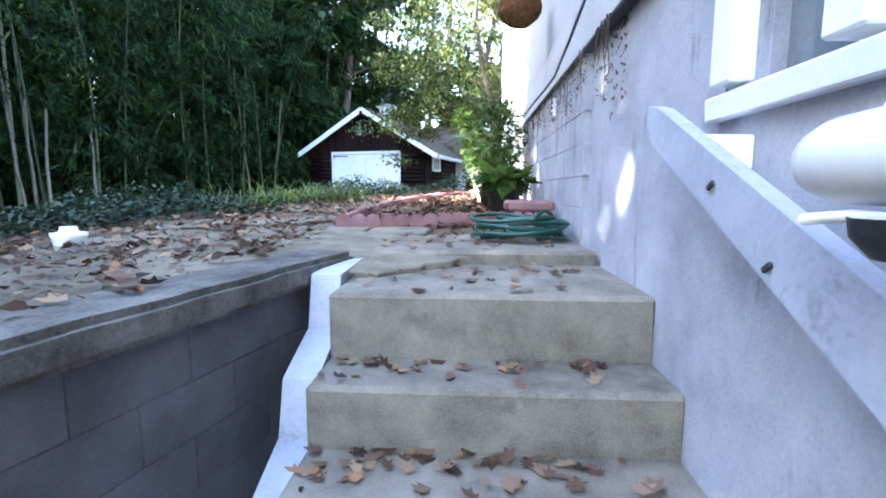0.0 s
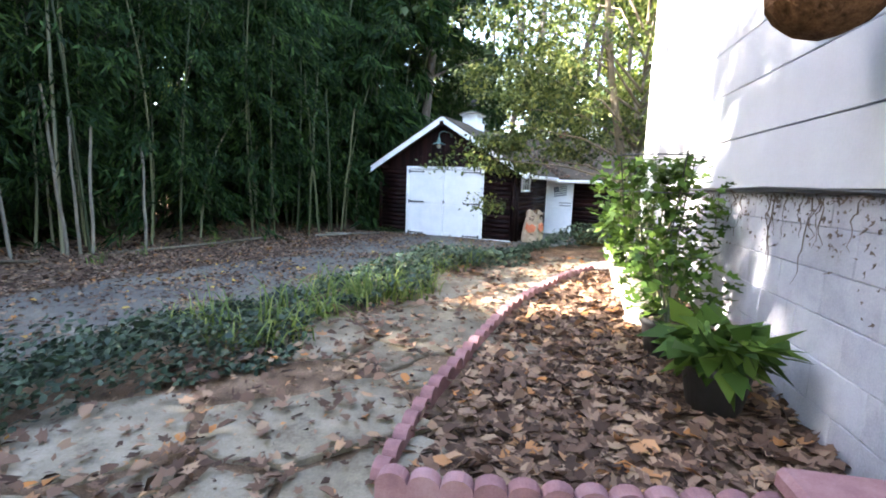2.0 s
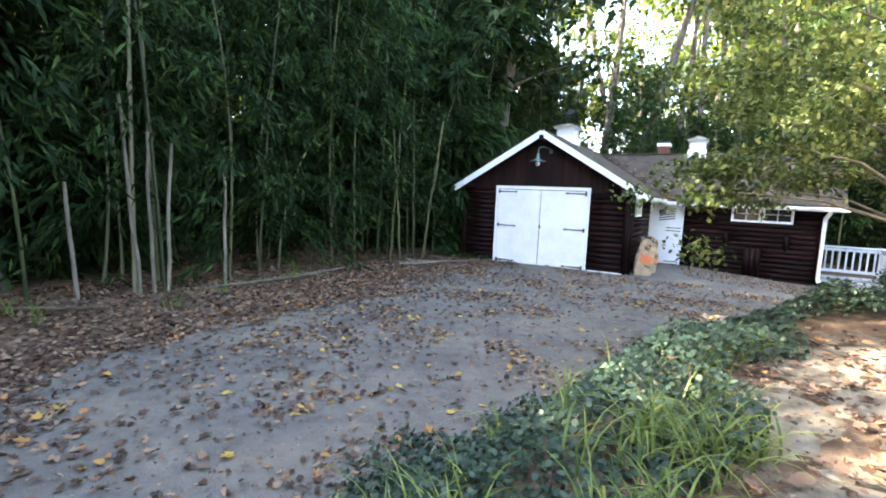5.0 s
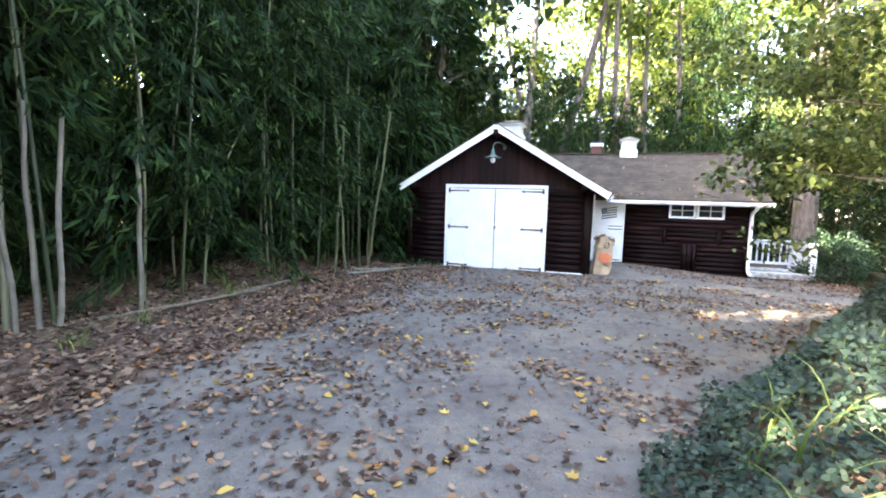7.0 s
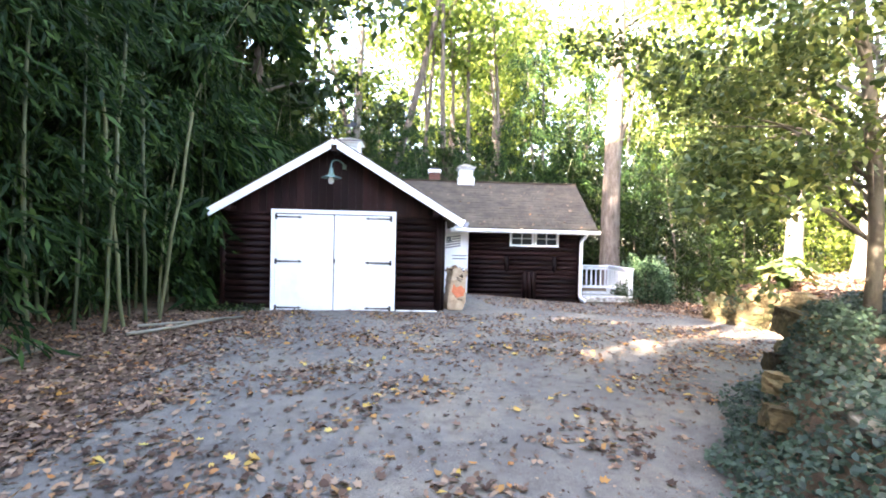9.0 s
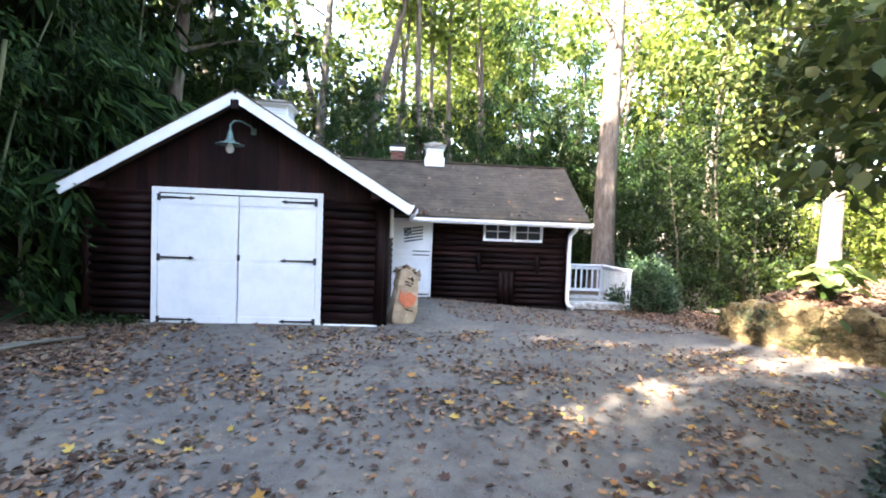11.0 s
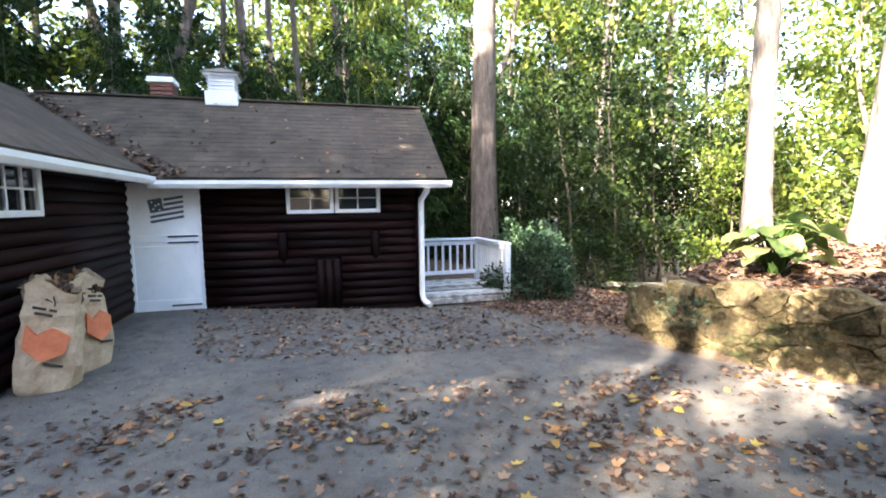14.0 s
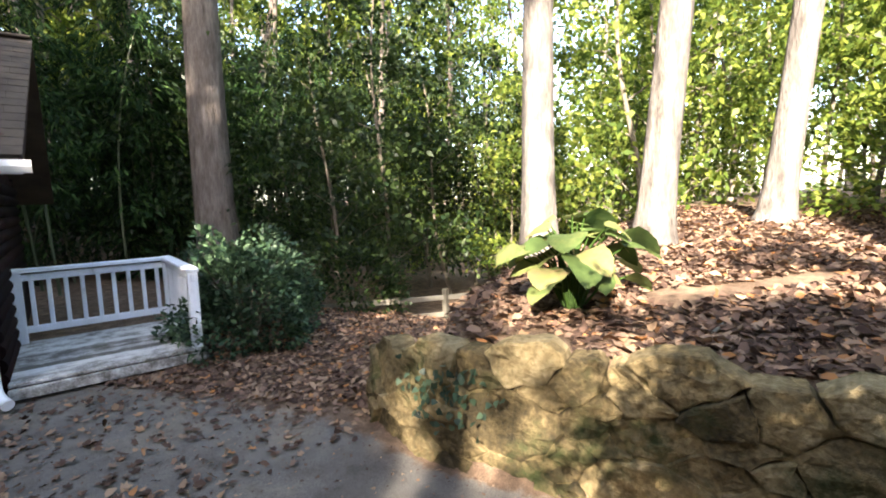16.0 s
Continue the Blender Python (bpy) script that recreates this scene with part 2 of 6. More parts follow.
FALLEN = leaf("fallen_leaf", [(0.0, (0.02975, 0.0187, 0.01445)), (0.35, (0.0935, 0.0561, 0.0408)), (0.65, (0.187, 0.119, 0.085)), (0.85, (0.306, 0.2125, 0.1445)), (0.96, (0.357, 0.1445, 0.0425)),
                              (1.0, (0.425, 0.306, 0.051))], 0.15, 0.8, 0.15, 0.9)
YELLOWED = leaf("fresh_fallen_leaf", [(0.0, (0.22, 0.12, 0.05)), (0.4, (0.4, 0.2, 0.06)), (0.8, (0.5, 0.33, 0.08)), (1.0, (0.55, 0.42, 0.12))], 0.2, 0.7, 0.2, 0.9)


# ---- shape helpers ----
RNG = np.random.default_rng(7)


def mesh_object(name, bm, mat, parent=None):
    me = bpy.data.meshes.new(name)
    bm.to_mesh(me)
    bm.free()
    me.materials.append(mat)
    ob = new(name, me)
    ob.parent = parent
    return ob


def part(name, bm, mat, parent, label=""):
    return tagged(mesh_object(name, bm, mat, parent), label)


def thing(name, label, category, m=None, group="", kind=""):
    ob = tagged(new(name), label, category, group, kind)
    ob.empty_display_size = 0.2
    if m is not None:
        ob.matrix_world = m
    return ob


BOXES = {}


def box_bm(size, bevel=0.006):
    bm = bmesh.new()
    bmesh.ops.create_cube(bm, size=1.0, matrix=Matrix.Diagonal((*size, 1)))
    if bevel:
        bmesh.ops.bevel(bm, geom=bm.edges[:], offset=min(bevel, min(size) * 0.3), segments=1, affect="EDGES")
    return bm


def box(name, size, at, mat, parent=None, turn=(0, 0, 0), bevel=0.006, label=""):
    """A bevelled board or block, centred at a place in its parent's space; alike ones share one mesh."""
    key = (tuple(round(s, 4) for s in size), bevel, mat.name)
    if key not in BOXES:
        me = bpy.data.meshes.new(name)
        bm = box_bm(size, bevel)
        bm.to_mesh(me)
        bm.free()
        me.materials.append(mat)
        BOXES[key] = me
    ob = new(name, BOXES[key])
    ob.parent = parent
    ob.matrix_basis = pose(*at, *turn)
    return tagged(ob, label)


def add_box(bm, size, at, turn=(0, 0, 0), bevel=0.004):
    b = box_bm(size, bevel)
    me = bpy.data.meshes.new("tmp")
    b.transform(pose(*at, *turn))
    b.to_mesh(me)
    b.free()
    bm.from_mesh(me)
    bpy.data.meshes.remove(me)


def add_tube(bm, points, radii, sides=8, caps=True):
    """A tube through points with a radius at each."""
    pts = [Vector(p) for p in points]
    rings = []
    ref = Vector((0.31, 0.87, 0.21))
    for i, p in enumerate(pts):
        d = (pts[min(i + 1, len(pts) - 1)] - pts[max(i - 1, 0)]).normalized()
        a = d.cross(ref).normalized()
        b = d.cross(a)
        r = radii[i] if hasattr(radii, "__len__") else radii
        rings.append([bm.verts.new(p + (a * math.cos(2 * math.pi * k / sides) + b * math.sin(2 * math.pi * k / sides)) * r) for k in range(sides)])
    for q, w in zip(rings, rings[1:]):
        for k in range(sides):
            f = bm.faces.new((q[k], q[(k + 1) % sides], w[(k + 1) % sides], w[k]))
            f.smooth = True
    if caps:
        bm.faces.new(rings[0])
        bm.faces.new(list(reversed(rings[-1])))


def add_lathe(bm, profile, sides=24):
    rings = []
    for r, z in profile:
        rings.append([bm.verts.new((r * math.cos(2 * math.pi * k / sides), r * math.sin(2 * math.pi * k / sides), z)) for k in range(sides)])
    for q, w in zip(rings, rings[1:]):
        for k in range(sides):
            f = bm.faces.new((q[k], q[(k + 1) % sides], w[(k + 1) % sides], w[k]))
            f.smooth = True


def add_poly(bm, pts, depth):
    """A prism: a polygon swept by the vector depth."""
    a = [bm.verts.new(p) for p in pts]
    b = [bm.verts.new(Vector(p) + Vector(depth)) for p in pts]
    bm.faces.new(a)
    bm.faces.new(list(reversed(b)))
    for i in range(len(a)):
        j = (i + 1) % len(a)
        bm.faces.new((a[j], a[i], b[i], b[j]))
    bmesh.ops.recalc_face_normals(bm, faces=bm.faces[:])


def unit(a):
    return a / np.maximum(np.linalg.norm(a, axis=1, keepdims=True), 1e-9)


NARROW = [(0, 0, 0), (0.35, 0.5, 0.02), (1, 0, -0.08), (0.35, -0.5, 0.02)]
OVAL = [(0, 0, 0), (0.25, 0.42, 0.04), (0.65, 0.42, 0.02), (1, 0, -0.1), (0.65, -0.42, 0.02), (0.25, -0.42, 0.04)]
LOBED = [(0, 0, 0), (0.1, 0.5, 0.1), (0.35, 0.3, 0.02), (0.6, 0.6, 0.12), (0.66, 0.24, 0), (1, 0, 0.1), (0.66, -0.24, 0), (0.6, -0.6, 0.14),
         (0.35, -0.3, 0.02), (0.1, -0.5, 0.08)]
CURL = [(0, 0, 0), (0.2, 0.3, 0.16), (0.6, 0.42, 0.22), (1, 0.06, 0.05), (0.7, -0.4, 0.2), (0.25, -0.34, 0.06)]
STAR = [(0, 0, 0), (0.3, 0.55, 0.1), (0.55, 0.28, 0), (1, 0.05, 0.12), (0.5, -0.3, 0.0), (0.3, -0.55, 0.14)]
HEART = [(0, 0, 0), (-0.12, 0.3, 0.03), (0.15, 0.55, 0.06), (0.5, 0.42, 0.03), (1, 0, -0.12), (0.5, -0.42, 0.03), (0.15, -0.55, 0.06), (-0.12, -0.3, 0.03)]


def leaf_mesh(name, centre, way, normal, length, width, shape, mat):
    """One mesh of many leaves, each a small curled polygon of the given outline."""
    n, k = len(centre), len(shape)
    shape = np.array(shape, float)
    d = unit(way)
    s = unit(np.cross(normal, d))
    u = np.cross(d, s)
    length, width = np.broadcast_to(length, n)[:, None, None], np.broadcast_to(width, n)[:, None, None]
    v = centre[:, None] + length * shape[None, :, 0:1] * d[:, None] + width * shape[None, :, 1:2] * s[:, None] + length * shape[None, :, 2:3] * u[:, None]
    me = bpy.data.meshes.new(name)
    me.vertices.add(n * k)
    me.vertices.foreach_set("co", v.astype(np.float32).ravel())
    me.loops.add(n * k)
    me.loops.foreach_set("vertex_index", np.arange(n * k, dtype=np.int32))
    me.polygons.add(n)
    me.polygons.foreach_set("loop_start", np.arange(0, n * k, k, dtype=np.int32))
    me.materials.append(mat)
    me.update(calc_edges=True)
    me.validate()
    return me


def scatter_dirs(n, down=0.0):
    d = RNG.normal(size=(n, 3))
    d[:, 2] -= down
    return unit(d)



# ---- lie of the land ----
FOOT = np.array([(-6.2, -2.0), (-4.2, 3.5), (-3.3, 6.0), (-2.75, 7.6), (-2.3, 8.6), (-1.5, 9.6), (-0.5, 10.7), (0.5, 11.5), (1.7, 12.25), (3.4, 12.95), (5.0, 13.35),
                 (5.9, 13.75), (6.25, 14.3), (6.22, 14.8), (6.13, 15.4), (5.97, 16.2), (5.98, 16.8), (6.1, 17.35), (6.7, 17.85), (9.0, 18.3), (16.0, 17.5)])
YARD = np.vstack([FOOT, [(80, 17), (80, -60), (-20, -60)]])


def ramp01(v, a, b):
    t = np.clip((v - a) / (b - a), 0, 1)
    return t * t * (3 - 2 * t)


def bank_distance(x, y):
    """How far a place lies inside the upper yard (negative on the drive)."""
    x, y = np.atleast_1d(np.asarray(x, float)), np.atleast_1d(np.asarray(y, float))
    best = np.full(x.shape, 1e9)
    for (ax, ay), (bx, by) in zip(FOOT, FOOT[1:]):
        ex, ey = bx - ax, by - ay
        t = np.clip(((x - ax) * ex + (y - ay) * ey) / (ex * ex + ey * ey), 0, 1)
        best = np.minimum(best, np.hypot(x - ax - t * ex, y - ay - t * ey))
    inside = np.zeros(x.shape, bool)
    for (ax, ay), (bx, by) in zip(YARD, np.roll(YARD, -1, axis=0)):
        hit = ((ay > y) != (by > y)) & (x < (bx - ax) * (y - ay) / (by - ay + 1e-12) + ax)
        inside ^= hit
    return np.where(inside, best, -best)


def wave(x, y):
    return np.sin(x * 1.7 + y * 0.6) * 0.5 + np.sin(y * 1.3 - x * 0.9 + 1.2) * 0.5 + 0.4 * np.sin(x * 4.1 + 2.0) * np.sin(y * 3.7)


def ground_z(x, y):
    x, y = np.atleast_1d(np.asarray(x, float)), np.atleast_1d(np.asarray(y, float))
    s = bank_distance(x, y)
    drive = 0.03 - 0.24 * ramp01(x, 0.5, 5.0) * ramp01(y, 11, 17) + 0.008 * wave(x, y)
    drive = drive - 0.9 * ramp01(x, 7, 13) * ramp01(y, 17, 20) - 2.0 * ramp01(x, 12, 30) * ramp01(y, 16, 22)
    drive = drive + 4.5 * ramp01(-x, 13, 30) + 3.0 * ramp01(y, 30, 60) + 0.12 * ramp01(-x, 6.2, 9) + 0.05 * wave(x * 0.7, y * 0.7) * ramp01(-x, 6.5, 9)
    yard = np.interp(y, [4.4, 5.6, 6.6, 7.7, 8.7, 9.8, 11, 12, 13.5], [0.44, 0.5, 0.575, 0.63, 0.675, 0.715, 0.84, 0.82, 0.6]) + 0.012 * wave(x * 1.3, y * 1.3)
    yard = yard - 0.08 * ramp01(x, 3, 6) + 0.11 * (np.clip(x, 6, 9) - 6) + 0.4 * ramp01(x, 9, 16)
    width = np.interp(y, [7, 8.6, 9.6, 11.0, 13, 16.4, 17.0, 17.8], [1.15, 0.9, 0.55, 0.45, 0.3, 0.3, 0.8, 1.9])
    z = drive + (yard - drive) * ramp01(s, 0.0, 1.0 * width)
    # the well of the steps
    edge = 0.12 - 0.24 * (4.62 - y)
    pit = (x > edge) & (x < 2.2) & (y < 4.5)
    z = np.where(pit, -0.6, z)
    z = np.where((x > 0.12) & (x < 1.7) & (y < 5.6), np.minimum(z, 0.4), z)
    z = np.where((x > 0.12) & (x < 1.7) & (y < 4.7), np.minimum(z, 0.3), z)
    z = np.where((x > 1.62) & (y < 10.0) & (x < 9), np.minimum(z, 0.3), z)
    return z


def gz(x, y):
    return float(ground_z(x, y)[0])


def spread(a, b, fine, far):
    mid = list(np.arange(a, b + 1e-6, fine))
    left = [a - d for d in (0.4, 1, 2, 4, 7, 12, 20, 40, 90, 250, far)]
    right = [b + d for d in (0.4, 1, 2, 4, 7, 12, 20, 40, 90, 250, far)]
    return np.array(sorted(left + mid + right))


xs, ys = spread(-9, 9, 0.11, 800), spread(0.5, 21, 0.11, 800)
gx, gy = np.meshgrid(xs, ys)
gxf, gyf = gx.ravel(), gy.ravel()
gzf = ground_z(gxf, gyf)
gme = bpy.data.meshes.new("ground")
nx, ny = len(xs), len(ys)
idx = np.arange(nx * ny).reshape(ny, nx)
quads = np.stack([idx[:-1, :-1], idx[:-1, 1:], idx[1:, 1:], idx[1:, :-1]], axis=-1).reshape(-1, 4)
gme.vertices.add(nx * ny)
gme.vertices.foreach_set("co", np.stack([gxf, gyf, gzf], axis=1).astype(np.float32).ravel())
gme.loops.add(len(quads) * 4)
gme.loops.foreach_set("vertex_index", quads.astype(np.int32).ravel())
gme.polygons.add(len(quads))
gme.polygons.foreach_set("loop_start", np.arange(0, len(quads) * 4, 4, dtype=np.int32))
gme.polygons.foreach_set("use_smooth", np.ones(len(quads), bool))
gme.update(calc_edges=True)
# how much of the surface is paved: the drive, with a ragged leafy edge
left_edge = np.interp(gyf, [-10, 5, 9, 10.4, 11.4, 14, 18], [-7.5, -6.9, -6.2, -5.9, -5.5, -5.2, -4.8])
paved = ramp01(gxf - left_edge, -0.5, 0.5) * ramp01(-bank_distance(gxf, gyf), -0.15, 0.25) * (1 - ramp01(gxf + 0.25 * gyf, 9.6, 11.0)) * (1 - ramp01(gyf, 22, 23))
gme.attributes.new("paved", "FLOAT", "POINT").data.foreach_set("value", paved.astype(np.float32))


def ground_material():
    m = bpy.data.materials.new("earth_and_drive")
    m.use_nodes = True
    n, l = m.node_tree.nodes, m.node_tree.links
    bsdf = n["Principled BSDF"]
    bsdf.inputs["Roughness"].default_value = 0.92
    bsdf.inputs["Specular IOR Level"].default_value = 0.2
    geo = n.new("ShaderNodeNewGeometry")

    def noise_tex(scale, detail):
        t = n.new("ShaderNodeTexNoise")
        t.inputs["Scale"].default_value, t.inputs["Detail"].default_value = scale, detail
        t.inputs["Roughness"].default_value = 0.65
        l.new(geo.outputs["Position"], t.inputs["Vector"])
        return t.outputs[0]

    def ramp(fac, stops):
        r = n.new("ShaderNodeValToRGB")
        while len(r.color_ramp.elements) < len(stops):
            r.color_ramp.elements.new(0.5)
        for e, (p, c) in zip(r.color_ramp.elements, stops):
            e.position, e.color = p, (*c, 1)
        l.new(fac, r.inputs[0])
        return r.outputs[0]

    def blend(kind, f, a, b):
        x = n.new("ShaderNodeMix")
        x.data_type, x.blend_type = "RGBA", kind
        if isinstance(f, float):
            x.inputs[0].default_value = f
        else:
            l.new(f, x.inputs[0])
        l.new(a, x.inputs[6])
        l.new(b, x.inputs[7])
        return x.outputs[2]
    broad, mid, fine = noise_tex(0.8, 5), noise_tex(6, 6), noise_tex(140, 3)
    pave = blend("OVERLAY", 0.75, ramp(broad, [(0.3, (0.098, 0.088, 0.080)), (0.5, (0.139, 0.129, 0.117)), (0.6, (0.166, 0.147, 0.124)), (0.72, (0.194, 0.172, 0.143))]),
                 ramp(fine, [(0.3, (0.2, 0.2, 0.2)), (0.7, (0.8, 0.8, 0.79))]))
    pave = blend("MULTIPLY", 0.8, pave, ramp(mid, [(0.3, (0.5, 0.48, 0.46)), (0.45, (0.85, 0.84, 0.83)), (0.6, (1, 1, 1)), (0.75, (1.2, 1.16, 1.08))]))
    earth = blend("OVERLAY", 0.7, ramp(mid, [(0.28, (0.045, 0.03, 0.02)), (0.5, (0.12, 0.08, 0.055)), (0.72, (0.22, 0.155, 0.105))]),
                  ramp(fine, [(0.3, (0.2, 0.2, 0.2)), (0.7, (0.8, 0.78, 0.74))]))
    at = n.new("ShaderNodeAttribute")
    at.attribute_name = "paved"
    ragged = n.new("ShaderNodeMath")
    ragged.operation = "ADD"
    l.new(at.outputs["Fac"], ragged.inputs[0])
    l.new(mid, ragged.inputs[1])
    cut = n.new("ShaderNodeMapRange")
    cut.inputs["From Min"].default_value, cut.inputs["From Max"].default_value = 0.9, 1.08
    l.new(ragged.outputs[0], cut.inputs["Value"])
    l.new(blend("MIX", cut.outputs[0], earth, pave), bsdf.inputs["Base Color"])
    add = n.new("ShaderNodeMath")
    add.operation = "MULTIPLY_ADD"
    l.new(fine, add.inputs[0])
    add.inputs[1].default_value = 0.4
    l.new(mid, add.inputs[2])
    b = n.new("ShaderNodeBump")
    b.inputs["Strength"].default_value, b.inputs["Distance"].default_value = 0.5, 0.02
    l.new(add.outputs[0], b.inputs["Height"])
    l.new(b.outputs[0], bsdf.inputs["Normal"])
    return m


gme.materials.append(ground_material())
tagged(new("ground", gme), "earth yard and grey asphalt drive strewn with fallen leaves", "ground", kind="structure")


# ---- the garage, an L of log siding ----
G = pose(-1.5, 18.15, 0, 0, 0, -13.5)
garage = thing("garage", "dark maroon log-sided garage with white trim and brown shingle roof", "garage", G)
LOGS = {}


def log(parent, length, at, turn=(0, 0, 0), tall=0.14):
    """A half-round siding log, lying along x with its round face to -y."""
    key = (round(length, 3), tall)
    if key not in LOGS:
        bm = bmesh.new()
        prof = [(0, -tall / 2), (-0.022, -tall * 0.47), (-0.046, -tall * 0.25), (-0.054, 0), (-0.046, tall * 0.25), (-0.022, tall * 0.47), (0, tall / 2)]
        a = [bm.verts.new((-length / 2, y, z)) for y, z in prof]
        b = [bm.verts.new((length / 2, y, z)) for y, z in prof]
        for i in range(len(a) - 1):
            bm.faces.new((a[i], b[i], b[i + 1], a[i + 1])).smooth = True
        bm.faces.new(a)
        bm.faces.new(list(reversed(b)))
        bmesh.ops.recalc_face_normals(bm, faces=bm.faces[:])
        me = bpy.data.meshes.new("log")
        bm.to_mesh(me)
        bm.free()
        me.materials.append(LOG)
        LOGS[key] = me
    ob = new("log", LOGS[key])
    ob.parent = parent
    ob.matrix_basis = pose(*at, *turn)
    return ob


def wall_part(name, size, at):
    return box(name, size, at, BOARD, garage, bevel=0)


WL, WR, EX, DEEP = -3.66, 1.0, 5.3, 7.6          # left wall, right wall, end of the wing, back
EAVE_L, EAVE_R, RIDGE, ZE, ZR = -3.79, 1.41, -1.28, 2.0, 3.6
SLOPE = (ZR - ZE) / (EAVE_R - RIDGE)
ZE_L = ZR - (RIDGE - EAVE_L) * SLOPE           # the left eave ends a little higher
ROOF_E, ROOF_R = 5.64, 5.76                      # the wing roof's end at eave and ridge
front = wall_part("wall_front_left", (1.05, 0.12, 2.3), (WL + 0.525, 0.07, 0.95))
front_r = wall_part("wall_front_right", (1.0, 0.12, 2.3), (WR - 0.5, 0.07, 0.95))
for i in range(14):
    z = 0.17 + i * 0.137
    log(front, 0.93, (0.04, -0.06, z - 0.95), tall=0.137)
    log(front_r, 0.85, (-0.075, -0.06, z - 0.95), tall=0.137)
for wall, dx in ((front, -0.46), (front_r, 0.42)):
    log(wall, 2.15, (dx, -0.062, 0.0), (0, 90, 0), tall=0.15)
# gable of upright boards
gable = bmesh.new()
add_poly(gable, [(WL, 0.03, 2.07), (WR, 0.03, 2.07), (WR, 0.03, ZE + 0.12), (RIDGE, 0.03, ZR - 0.06), (WL, 0.03, ZE + 0.12)], (0, 0.1, 0))
gable = part("gable", gable, BOARD, garage)
u = WL
while u < WR - 0.02:
    w = min(0.155, WR - u)
    tops = [ZR - 0.09 - abs(q - RIDGE) * SLOPE for q in (u + 0.003, u + w - 0.003)]
    bm = bmesh.new()
    add_poly(bm, [(u + 0.003, 0.028, 2.075), (u + w - 0.003, 0.028, 2.075), (u + w - 0.003, 0.028, max(2.1, tops[1])), (u + 0.003, 0.028, max(2.1, tops[0]))], (0, -0.02 - 0.004 * (int(u * 9) % 2), 0))
    part("board", bm, BOARD, gable)
    u += w
box("head_board", (WR - WL, 0.05, 0.05), ((WL + WR) / 2, -0.0, 2.075), BOARD, garage)
# side, back and wing walls
side = wall_part("wall_side_right", (0.12, 3.4, 2.3), (WR - 0.07, 1.7, 0.95))
for i in range(14):
    log(side, 3.3, (0.06, 0.02, 0.17 + i * 0.137 - 0.95), (0, 0, 90), tall=0.137)
log(side, 2.15, (0.062, -1.62, 0), (90, 90, 90), tall=0.15)
wall_part("wall_side_left", (0.12, DEEP, 2.4), (WL + 0.06, DEEP / 2 + 0.13, 0.95))
left_wall = wall_part("wall_left_face", (0.02, DEEP - 0.2, 2.2), (WL - 0.012, DEEP / 2 + 0.1, 0.95))
for i in range(14):
    log(left_wall, DEEP - 0.3, (-0.01, 0, 0.17 + i * 0.137 - 0.95), (0, 0, -90), tall=0.137)
wall_part("wall_back", (EX - WL, 0.12, 2.4), ((EX + WL) / 2, DEEP + 0.2, 0.9))
wing = wall_part("wall_wing_front", (EX - 1.94, 0.12, 2.25), ((EX + 1.94) / 2, 3.47, 0.77))
wall_part("wall_wing_over_door", (0.94, 0.12, 0.2), (1.47, 3.48, 2.03))
wc = (EX + 1.94) / 2
for i in range(14):
    z = -0.02 + i * 0.137
    spans = [(1.97, 5.18)]
    if 1.38 < z < 1.95:
        spans = [(1.97, 3.15), (4.62, 5.18)]
    elif z < 0.72:
        spans = [(1.97, 3.57), (3.97, 5.18)]
    elif z < 1.15:
        spans = [(1.97, 3.02), (3.16, 4.44), (4.58, 5.18)]
    for a, b in spans:
        log(wing, b - a, ((a + b) / 2 - wc, -0.06, z - 0.77), tall=0.137)
for u, z0, z1 in ((3.64, -0.08, 0.68), (3.77, -0.08, 0.68), (3.9, -0.08, 0.68), (3.09, 0.66, 1.12), (4.51, 0.66, 1.12), (5.24, -0.1, 1.9)):
    log(wing, z1 - z0, (u - wc, -0.062, (z0 + z1) / 2 - 0.77), (0, 90, 0), tall=0.13)
end = wall_part("wall_wing_end", (0.12, DEEP - 3.5, 2.3), (EX - 0.06, (DEEP + 3.5) / 2, 0.77))
for i in range(14):
    log(end, DEEP - 3.6, (0.06, 0, -0.02 + i * 0.137 - 0.77), (0, 0, 90), tall=0.137)
RV, RZ, EV, EZ = 5.45, 3.5, 3.06, 1.95             # wing ridge and eave
WSL = (RZ - EZ) / (RV - EV)
bm = bmesh.new()
add_poly(bm, [(EX - 0.1, 3.42, 1.85), (EX - 0.1, DEEP, 1.85), (EX - 0.1, RV, RZ - 0.15)], (0.08, 0, 0))
part("wing_gable", bm, BOARD, garage)


def slab(a, b, c, d, thick=0.07):
    bm = bmesh.new()
    add_poly(bm, [a, b, c, d], (0, 0, -thick))
    return bm


roof = part("roof", slab((RIDGE, -0.36, ZR), (EAVE_R, -0.36, ZE), (EAVE_R, DEEP + 0.5, ZE), (RIDGE, DEEP + 0.5, ZR)), SHINGLE, garage)
part("roof_slope", slab((RIDGE, -0.36, ZR), (RIDGE, DEEP + 0.5, ZR), (EAVE_L, DEEP + 0.5, ZE_L), (EAVE_L, -0.36, ZE_L)), SHINGLE, garage)
wing_roof = part("wing_roof", slab((-1.0, EV, EZ), (ROOF_E, EV, EZ), (ROOF_R, RV, RZ), (-1.0, RV, RZ)), SHINGLE, garage)
part("wing_roof_back", slab((ROOF_R, RV, RZ), (ROOF_R, RV + 2.9, EZ - 0.3), (-1.0, RV + 2.9, EZ - 0.3), (-1.0, RV, RZ)), SHINGLE, garage)
